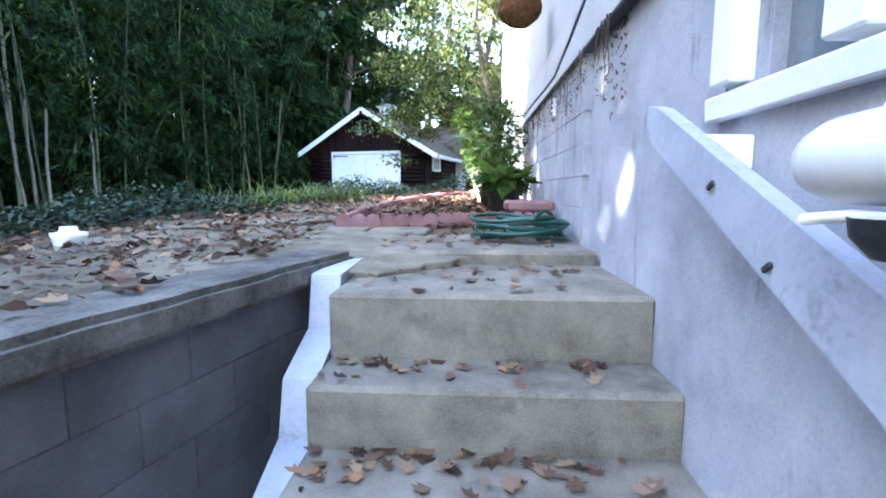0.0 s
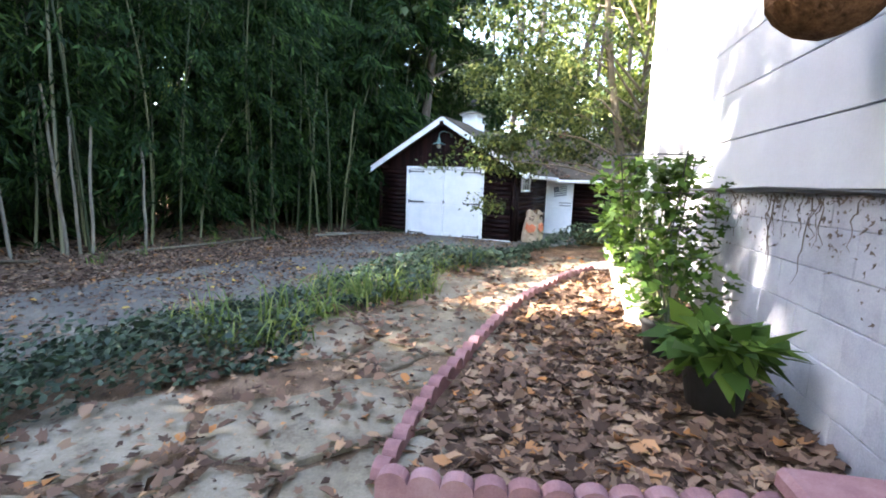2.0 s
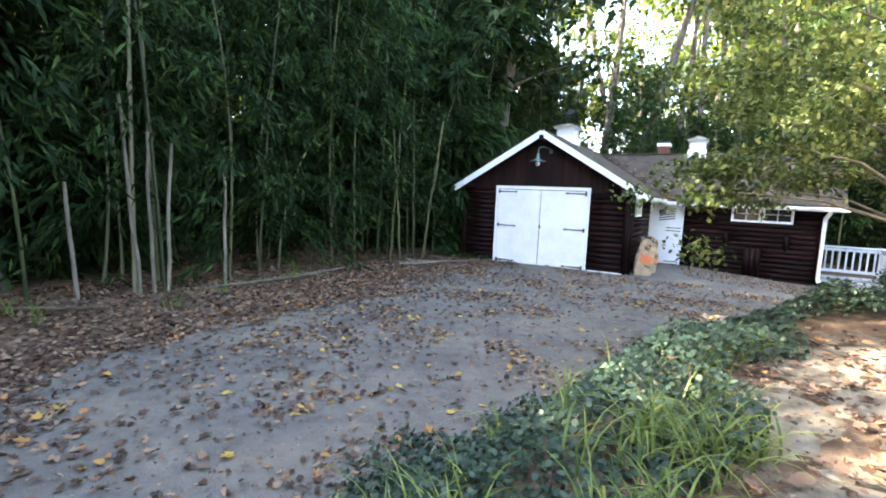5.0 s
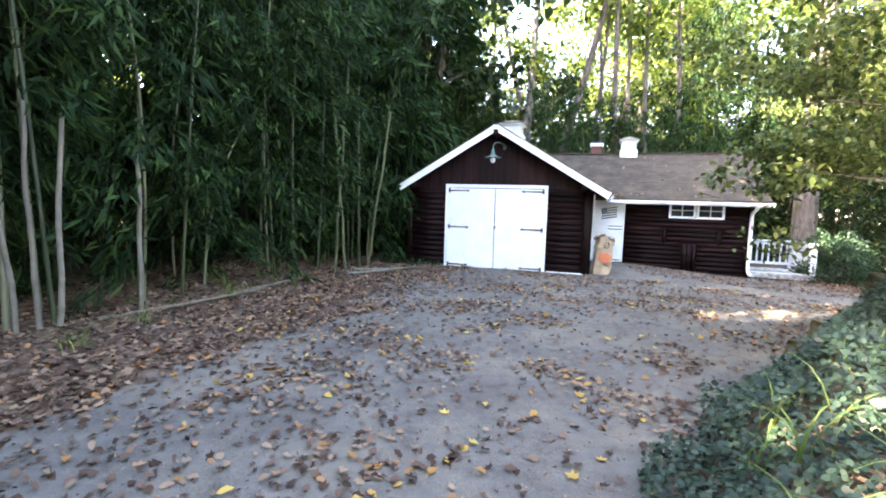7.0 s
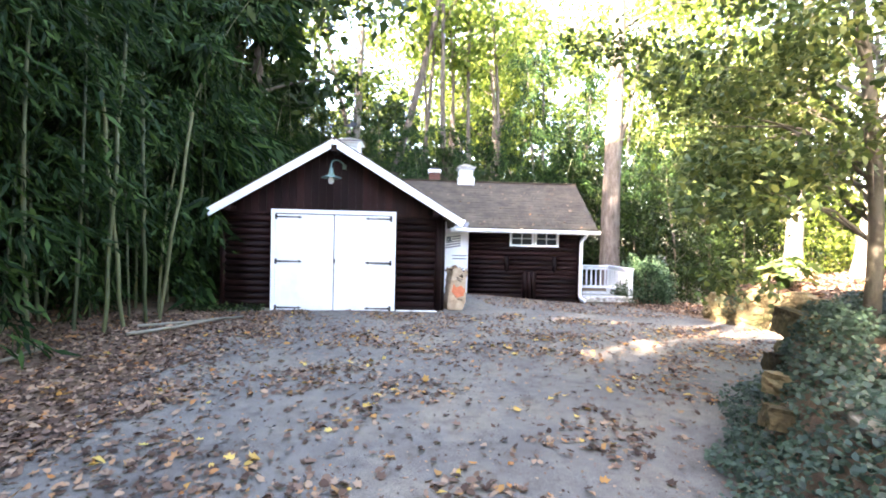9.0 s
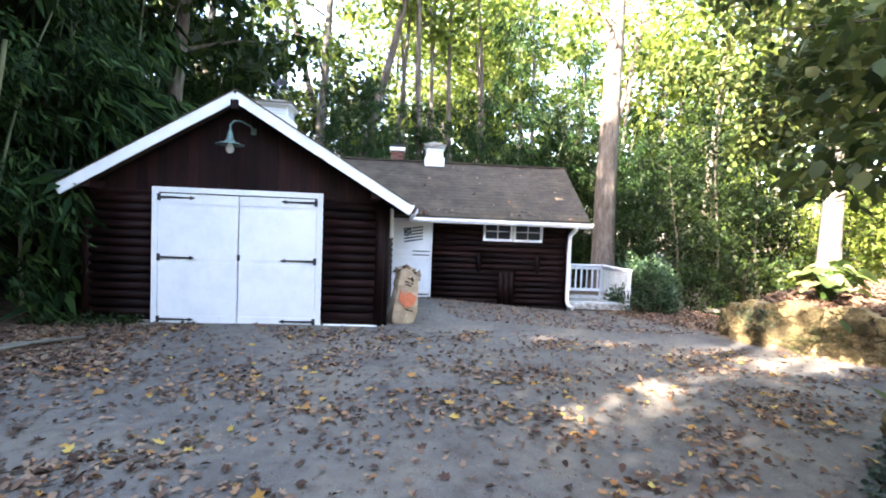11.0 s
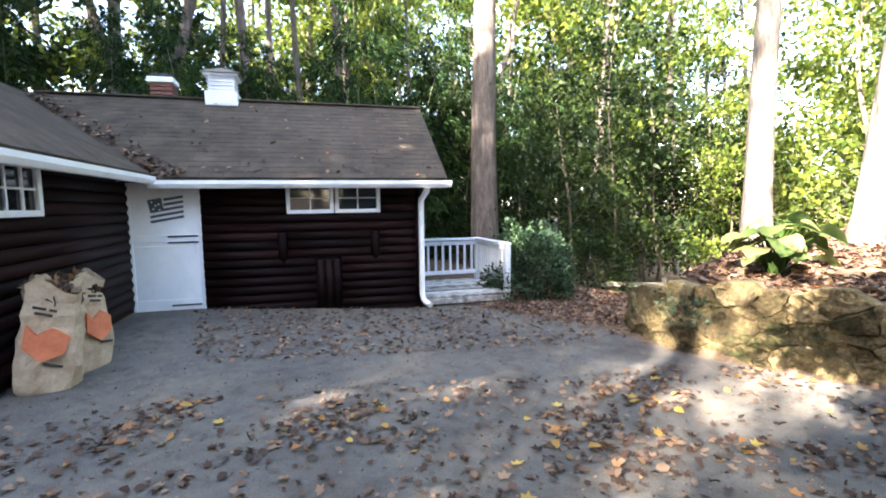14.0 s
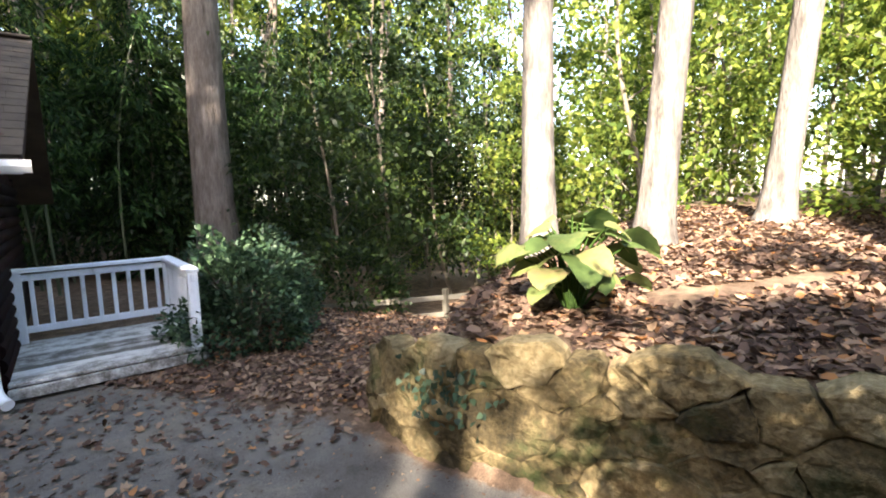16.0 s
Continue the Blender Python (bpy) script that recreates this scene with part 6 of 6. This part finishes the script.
# pale dead canes at the edge
for i, (x, y, h, tilt) in enumerate(((-7.85, 11.0, 2.5, -3), (-7.75, 11.15, 2.4, 2), (-8.0, 10.9, 3.0, -4), (-7.5, 12.1, 2.1, 1), (-8.3, 10.2, 1.7, 7), (-6.2, 17.0, 4.6, 5), (-6.0, 17.4, 4.2, 7), (-5.9, 17.8, 3.8, 10),
                                     (-6.35, 16.6, 4.8, 3))):
    bm = bmesh.new()
    n = int(h / 0.3)
    pts, rad = [], []
    for j in range(n + 1):
        for dz, q in ((-0.012, 1), (0, 1.15), (0.012, 1)):
            pts.append((0.015 * math.sin(j), 0.012 * math.cos(j * 1.7), j * h / n + dz))
            rad.append(0.032 * q * (1 - 0.25 * j / n))
    add_tube(bm, pts, rad, 8)
    ob = mesh_object("bamboo_cane", bm, DEADCULM if i < 5 or i > 8 else CULM)
    ob.matrix_world = pose(x, y, gz(x, y) - 0.05, tilt * 0.4, tilt, i * 50)
    tagged(ob, "pale dry standing bamboo cane at the grove's edge", "bamboo cane", group="dry canes")
# felled canes and poles on the ground
for i, (x, y, a, length) in enumerate(((-5.2, 17.1, 12, 1.6), (-5.4, 16.6, 34, 1.3), (-7.2, 12.6, 62, 2.6), (-8.2, 9.4, 20, 2.2), (-7.9, 8.7, -30, 1.6), (-6.8, 14.4, 70, 1.8))):
    bm = bmesh.new()
    add_tube(bm, [(-length / 2, 0, 0.04), (0, 0.03, 0.05), (length / 2, 0, 0.1)], [0.03, 0.028, 0.022], 7)
    ob = mesh_object("fallen_cane", bm, DEADCULM if i < 2 else SMOOTHBARK)
    ob.matrix_world = pose(x, y, gz(x, y), 0, 0, a)
    tagged(ob, "grey fallen bamboo cane on leaf litter", "bamboo cane", group="fallen canes")


# ---- trees ----
def tree_base(name, label, seed, height, trunk_r, crown_from, crown_r, leaves, size, leafmat, bark, limbs=9, lean=0.3, shape=OVAL, group=""):
    root = thing(name, label, "tree", pose(0, 0, -50), group)
    rnd = random.Random(seed)
    a0 = rnd.uniform(0, 6.28)
    axis = lambda t: np.array([math.cos(a0) * lean * t + 0.12 * math.sin(t * 7 + seed), math.sin(a0) * lean * t + 0.1 * math.cos(t * 6 + seed), height * t]) - np.array([0.12 * math.sin(seed), 0.1 * math.cos(seed), 0])
    bm = bmesh.new()
    ts = [0, 0.012, 0.03, 0.06] + [0.1 + 0.9 * i / 14 for i in range(15)]
    add_tube(bm, [axis(t) for t in ts], [trunk_r * ((1 - 0.78 * t) + 0.5 * math.exp(-t * 60)) for t in ts], 12)
    part("trunk", bm, bark, root)
    ends = []
    for i in range(limbs):
        t = crown_from + (1 - crown_from) * (i + 0.4) / limbs
        p = axis(t)
        a = a0 + i * 2.4 + rnd.uniform(-0.4, 0.4)
        reach = crown_r * (1.1 - 0.6 * (t - crown_from) / (1 - crown_from)) * rnd.uniform(0.7, 1.15)
        q = p + np.array([math.cos(a) * reach * 0.5, math.sin(a) * reach * 0.5, reach * 0.28])
        e = p + np.array([math.cos(a) * reach, math.sin(a) * reach, reach * rnd.uniform(0.2, 0.5)])
        bm = bmesh.new()
        r = trunk_r * 0.34 * (1 - 0.6 * t)
        add_tube(bm, [p, q, e], [r, r * 0.6, r * 0.15], 5)
        part("limb", bm, bark, root)
        for k in range(5):
            ends.append(p + (e - p) * rnd.uniform(0.35, 1.1) + np.array([rnd.gauss(0, 0.25), rnd.gauss(0, 0.25), rnd.gauss(0, 0.2)]) * crown_r * 0.5)
    ends = np.array(ends)
    pick = RNG.integers(0, len(ends), leaves)
    c = ends[pick] + RNG.normal(size=(leaves, 3)) * np.array([0.24, 0.24, 0.13]) * crown_r * RNG.uniform(0.4, 1.0, (leaves, 1))
    d = scatter_dirs(leaves, 0.5)
    me = leaf_mesh("crown", c, d, RNG.normal(0, 0.6, (leaves, 3)) + (0, 0, 1), RNG.uniform(0.7, 1.3, leaves) * size, RNG.uniform(0.6, 1.0, leaves) * size * 0.75, shape, leafmat)
    ob = new("crown", me)
    ob.parent = root
    return root


woods = [tree_base("woodland_tree", "tall woodland tree with sunlit yellow-green leaves", 31 + k, 15 + 1.5 * k, 0.17 + 0.03 * k, 0.22, 2.6, 2300, 0.29, WOODS_SUN_LEAF, BARK, 11, 0.8, NARROW, "woods behind the garage") for k in range(4)]
# k 1 takes the sun-bright leaf colour, the others the shade-dark one
under = [tree_base("understorey_tree", "young understorey tree with dense green leaves", 51 + k, 5.0 + k, 0.05, 0.08, 1.7, 2200, 0.15, UNDER_SHADE_LEAF if k != 1 else WOODS_SUN_LEAF, SMOOTHBARK, 10, 0.5, NARROW, "woodland understorey") for k in range(3)]
wrand = random.Random(77)
spots = []


def settle(pool, n, region, gap):
    done, tries = 0, 0
    while done < n and tries < 4000:
        tries += 1
        x, y = region()
        if all(math.hypot(x - a, y - b) > gap for a, b in spots):
            spots.append((x, y))
            plant(pool, (x, y), 1.0, 4)
            done += 1


# thickets get dark leaf colour where shade lies, bright where sun falls
thick = [tree_base("understorey_tree", "dense woodland thicket tree with shade-dark leaf colour", 71 + k, 6.5 + 2.5 * k, 0.07, 0.05, 2.4, 1500, 0.34, UNDER_SHADE_LEAF, SMOOTHBARK, 9, 0.6, NARROW, "woodland understorey") for k in range(2)]
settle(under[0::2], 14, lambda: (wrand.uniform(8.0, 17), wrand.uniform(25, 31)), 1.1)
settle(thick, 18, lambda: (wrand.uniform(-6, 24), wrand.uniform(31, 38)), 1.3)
lit = [tree_base("understorey_tree", "woodland thicket tree with sun-bright yellow-green leaf colour", 75 + k, 6.0 + 3 * k, 0.07, 0.05, 2.4, 2600, 0.145, WOODS_SUN_LEAF, SMOOTHBARK, 9, 0.6, NARROW, "woodland understorey") for k in range(2)]
canopy = [tree_base("woodland_tree", "high woodland tree crown catching the sun", 91 + k, 19 + 3 * k, 0.22, 0.2, 4.2, 2300, 0.42, WOODS_SUN_LEAF, BARK, 13, 0.9, NARROW, "woods behind the garage") for k in range(2)]
settle(lit, 26, lambda: (wrand.uniform(18, 28), wrand.uniform(6, 33)), 1.4)
settle(canopy, 22, lambda: (wrand.uniform(-12, 34), wrand.uniform(35, 56)), 2.0)
settle(canopy, 9, lambda: (wrand.uniform(27, 44), wrand.uniform(4, 34)), 2.2)
for i in range(20):                                     # thicket past the wing: dark-leaved bamboo added to stand in for shade
    plant(bases[1:], (wrand.uniform(6.2, 11.5), wrand.uniform(26, 30.5)))
# bright-leaved trees for the sunny side, dark-leaved ones for the shaded hollow
settle(under[1:2] + lit[:1], 16, lambda: (wrand.uniform(13.5, 20), wrand.uniform(12, 22)), 1.2)
settle(under[0::2], 10, lambda: (wrand.uniform(10.5, 18), wrand.uniform(21, 27)), 1.1)
settle(woods, 16, lambda: (wrand.uniform(-8, 30), wrand.uniform(33, 46)), 2.2)
settle(woods, 13, lambda: (wrand.uniform(16, 34), wrand.uniform(6, 34)), 2.2)
settle(canopy, 6, lambda: (wrand.uniform(-28, -16), wrand.uniform(17, 40)), 3)
settle(woods, 6, lambda: (wrand.uniform(-12, 4), wrand.uniform(-22, -9)), 3)
# unseen trees behind the camera, added for shade over the house end
for place in ((-8.6, -3.0), (-11.5, -5.0), (-7.6, -7.0), (-11.8, -1.2), (-14.5, -1.8)):
    plant(canopy, place, 0.8)
# tall trees added in the grove to break up the low sun
for place, size in (((-13.5, 13.0), 0.8), ((-15.5, 15.5), 0.8), ((-14.0, 19.0), 0.8), ((-13.5, 7.4), 0.5), ((-14.5, 10.6), 0.64), ((-12.3, 0.6), 0.7), ((-9.6, -0.6), 0.66)):
    plant(canopy, place, size)
# thicket trees added to shade the house wall, bed plants and garage doors
for place in ((-12.3, -2.9), (-11.3, -1.5), (-13.4, -4.2), (-10.4, -3.0), (-12.6, 1.8), (-12.5, 13.4), (-13.8, 12.6), (-13.2, 14.6), (-14.8, 13.4)):
    plant(thick[1:], place, 1.35)
settle(thick, 22, lambda: (wrand.uniform(-20, -16.5), wrand.uniform(-8, 32)), 1.3)
# darkened leaf colour; added to cast shade on the thicket past the wing
shady = [tree_base("woodland_tree", "tall added shade tree behind the bamboo with darkened leaves", 121 + k, 15 + 2 * k, 0.2, 0.3, 3.6, 3000, 0.35, UNDER_SHADE_LEAF, OLDBARK, 13, 0.7, NARROW, "woods behind the garage") for k in range(2)]
for place in ((-9.5, 20.0), (-7.5, 23.0), (-10.5, 25.0), (-6.0, 27.0), (-9.0, 29.5), (-12.5, 22.0), (-5.4, 24.0), (-11.5, 15.0), (-12.8, 17.2), (-11.0, 12.9), (-14.5, 15.0)):
    plant(shady, place)
# unseen thicket trees, added to keep sun off the handrail
for place in ((-9.4, -1.7), (-11.0, -2.4), (-8.6, -2.6)):
    plant(thick[1:], place, 1.2)
# out of view, added so that the sun dapples the house wall
airy = tree_base("woodland_tree", "added slender tree with a thin high crown", 131, 15.0, 0.14, 0.64, 2.4, 1900, 0.26, WOODS_SUN_LEAF, OLDBARK, 10, 0.5, NARROW, "woods behind the garage")
for place in ((-10.6, 2.3), (-9.8, 0.9)):
    plant([airy], place, 1.0)
bare = [tree_base("woodland_tree", "bare-stemmed woodland tree with a sparse high crown", 141 + k, 17 + 2 * k, 0.15 + 0.03 * k, 0.6, 3.0, 700, 0.36, WOODS_SUN_LEAF, OLDBARK, 9, lean, NARROW, "woods behind the garage") for k, lean in enumerate((0.6, 1.6, 5.5))]
settle(thick, 18, lambda: (wrand.uniform(-8, 30), wrand.uniform(39, 50)), 1.6)
settle(bare[:2], 16, lambda: (wrand.uniform(-3, 25), wrand.uniform(29.5, 35)), 1.2)
settle(bare[2:], 4, lambda: (wrand.uniform(-1, 14), wrand.uniform(30, 34)), 2.0)
# the large trunks by the porch and on the mound
for (x, y), r, h, seed, lx_, ly_ in (((8.6, 24.4), 0.42, 21, 61, 0, 0), ((8.95, 17.3), 0.21, 17, 62, -1.2, -1.0), ((9.75, 16.2), 0.21, 17, 63, 2.6, 2.2), ((12.12, 15.1), 0.21, 18, 64, 3.2, 2.8),
                                      ((-11.5, 16.0), 0.34, 18, 65, 0, 0), ((-9.9, 9.9), 0.26, 18, 66, 0, 0)):
    pale = 61 < seed < 65
    t = tree_base("tall_tree", "tall straight tree with pale grey-brown bark" if pale else "thick straight tree with dark brown bark", seed, h, r, 0.42 if seed < 65 else 0.8,
                  3.2 if seed < 65 else 1.6, 4200 if seed < 65 else 900, 0.19, WOODS_SUN_LEAF, BARK if pale else OLDBARK, 10, 0.3, NARROW)
    t.matrix_world = pose(x, y, gz(x, y) - 0.05, lx_, ly_)
# small spreading tree beyond the house corner
yard_tree = tree_base("yard_tree", "small spreading tree with pale green and russet leaves", 83, 6.5, 0.066, 0.3, 2.0, 100, 0.1, DOGWOOD_LEAF, SMOOTHBARK, 4, 0.5)
yard_tree.matrix_world = pose(1.44, 11.1, gz(1.44, 11.1) - 0.04)
n = 36000
boughs = np.array([(-1.9, -0.5, 1.2), (-1.5, -0.8, 1.6), (-1.3, 0.1, 1.25), (-1.1, -1.0, 2.1), (-0.6, 0.5, 1.5), (-1.6, 0.3, 2.0), (-0.9, -0.3, 2.7), (0.4, 0.8, 1.7), (1.0, 0.2, 1.5), (1.6, 1.2, 1.9),
                   (-1.3, -0.4, 3.0), (0.2, -0.4, 3.3), (0.9, 0.9, 2.8), (-0.6, 0.9, 3.6), (1.8, 0.3, 2.7), (-1.4, 0.8, 2.6), (0.0, -0.9, 4.2), (-1.2, -0.8, 4.0), (1.0, 0.0, 4.0), (0.2, 0.7, 4.9), (-0.5, -0.2, 5.4), (2.2, 1.4, 3.4), (-0.3, 1.9, 1.9), (0.3, 2.3, 2.2), (0.0, 1.6, 2.5), (-0.6, 1.5, 2.2), (0.7, 2.4, 1.9), (0.9, 2.0, 2.5), (1.2, 2.6, 2.3), (0.5, 2.0, 3.0), (1.3, 1.8, 2.2), (0.9, 1.4, 3.2)])
knots = boughs[RNG.integers(0, len(boughs), 190)] + RNG.normal(size=(190, 3)) * (0.4, 0.4, 0.2)
c = knots[RNG.integers(0, 190, n)] + RNG.normal(size=(n, 3)) * (0.15, 0.15, 0.07)
c = c[~((c[:, 1] - c[:, 0] > 2.2) & (c[:, 2] < 2.1))]
n = len(c)
me = leaf_mesh("crown", c, scatter_dirs(n, 0.3), RNG.normal(0, 0.35, (n, 3)) + (0, 0, 1), RNG.uniform(0.045, 0.08, n), RNG.uniform(0.03, 0.05, n), OVAL, DOGWOOD_LEAF)
ob = new("crown", me)
ob.parent = yard_tree
for b in boughs:
    bm = bmesh.new()
    z0 = max(0.9, b[2] * 0.72)
    add_tube(bm, [(0.05, 0.05, z0), (b[0] * 0.45, b[1] * 0.45, z0 + (b[2] - z0) * 0.75), (b[0], b[1], b[2])], [0.022, 0.013, 0.004], 6)
    part("branch", bm, SMOOTHBARK, yard_tree)


# ---- shrub by the porch, broad-leaved plant on the mound, far fence ----
def shrub(name, label, at, rx, rz, n, size, mat, shape):
    s = thing(name, label, "shrub", pose(*at))
    d = scatter_dirs(n)
    d[:, 2] = np.abs(d[:, 2])
    lump = 1 + 0.16 * np.sin(d[:, 0] * 6 + d[:, 2] * 5) + 0.12 * np.sin(d[:, 1] * 9 - d[:, 2] * 7)
    c = d * (RNG.uniform(0.55, 1.0, (n, 1)) ** 0.6) * lump[:, None] * (rx, rx, rz)
    me = leaf_mesh("foliage", c, d + RNG.normal(0, 0.6, (n, 3)), RNG.normal(0, 0.5, (n, 3)) + (0, 0, 1), RNG.uniform(0.7, 1.3, n) * size, RNG.uniform(0.5, 0.8, n) * size, shape, mat)
    ob = new("foliage", me)
    ob.parent = s
    bm = bmesh.new()
    for k in range(8):
        a = k * 0.8
        add_tube(bm, [(0.04 * math.cos(a), 0.04 * math.sin(a), -0.05), (rx * 0.3 * math.cos(a), rx * 0.3 * math.sin(a), rz * 0.4), (rx * 0.6 * math.cos(a), rx * 0.6 * math.sin(a), rz * 0.75)], [0.018, 0.012, 0.005], 6)
    part("stem", bm, SMOOTHBARK, s)


shrub("shrub", "rounded dark green shrub beside the porch railing", (6.75, 20.2, gz(6.75, 20.2)), 0.82, 1.35, 8000, 0.07, BUSH_LEAF, OVAL)
shrub("shrub", "low grey-green shrub behind the porch", (7.8, 21.4, gz(7.8, 21.4)), 0.8, 0.9, 2400, 0.07, BUSH_LEAF, OVAL)
shrub("shrub", "sunlit shrub on the far slope", (13.0, 13.4, gz(13.0, 13.4)), 1.4, 1.9, 3600, 0.1, WOODS_SUN_LEAF, OVAL)
shrub("shrub", "leafy shrub below the mound with shade-dark leaf colour", (9.6, 21.5, gz(9.6, 21.5)), 1.1, 1.5, 3000, 0.1, UNDER_SHADE_LEAF, OVAL)

HX0, HY0 = 7.05, 16.1
hosta = thing("broad_leaved_plant", "large broad-leaved plant with drooping yellowing leaves", "plant", pose(HX0, HY0, gz(HX0, HY0)))
hr = random.Random(9)
for k in range(44):
    a = hr.uniform(0, 6.28)
    reach = hr.uniform(0.1, 0.5)
    hgt = hr.uniform(0.36, 0.78) - 0.35 * reach
    p = Vector((math.cos(a) * reach, math.sin(a) * reach, hgt))
    bm = bmesh.new()
    add_tube(bm, [(math.cos(a) * 0.04, math.sin(a) * 0.04, -0.03), (p.x * 0.5, p.y * 0.5, hgt * 0.75), p], [0.012, 0.009, 0.006], 6)
    stalk = part("stalk", bm, POT_LEAF, hosta)
    L = hr.uniform(0.14, 0.25)
    bm = bmesh.new()
    outline = [(-0.16, 0.2), (-0.12, 0.45), (0.08, 0.62), (0.38, 0.64), (0.66, 0.52), (0.86, 0.3), (0.97, 0.1), (1.02, 0.01)]
    droop = hr.uniform(0.7, 1.5)
    grid = []
    for t, w in outline:
        rowv = []
        for sgn in (-1, -0.5, 0, 0.5, 1):
            z = -droop * 0.55 * max(t, 0) ** 1.6 + 0.16 * abs(sgn) * w - 0.05 * sgn * sgn + 0.03 * math.sin(t * 9 + sgn * 4 + k)
            rowv.append(bm.verts.new((t * L, sgn * w * L, z * L)))
        grid.append(rowv)
    for q, w in zip(grid, grid[1:]):
        for i in range(4):
            bm.faces.new((q[i], q[i + 1], w[i + 1], w[i])).smooth = True
    bmesh.ops.remove_doubles(bm, verts=bm.verts[:], dist=0.001)
    bm.transform(Matrix.Translation(p) @ pose(0, 0, 0, hr.uniform(-20, 20), 0, math.degrees(a) + hr.uniform(-25, 25)))
    part("leaf", bm, HOSTA_LEAF, hosta)

fence = thing("fence", "pale weathered post-and-rail fence beyond the mound", "fence", pose(10.8, 20.2, gz(10.8, 20.2) - 0.25))
for k in range(3):
    box("post", (0.1, 0.1, 1.0), (-1.6 * k * 0.79 + 0.0, 1.6 * k * 0.61, 0.35), DEADCULM, fence)
for z in (0.35, 0.68):
    box("rail", (4.2, 0.04, 0.1), (-1.2, 0.92, z), DEADCULM, fence, (0, 0, 142.3))
bm = bmesh.new()
add_tube(bm, [(0, 0, 0.03), (0.25, 0.1, 0.05), (0.55, 0.16, 0.07)], [0.012, 0.01, 0.005], 6)
ob = mesh_object("twig", bm, DEADCULM)
ob.matrix_world = pose(6.9, 15.15, gz(6.9, 15.15), 0, 0, -30)
tagged(ob, "pale bare twig on fallen leaves", "twig")
# the first of each kind stand in the woods too
for i, b in enumerate(bases + back + woods + under + thick + lit + canopy + shady + [airy] + bare):
    x, y = (-12.5 - 0.6 * i, 6.0 + 2.4 * i) if i < 8 else (20.0 + 1.3 * i, 36.0 + 0.8 * i)
    b.matrix_world = pose(x, y, gz(x, y) - 0.03, 0, 0, 40 * i)
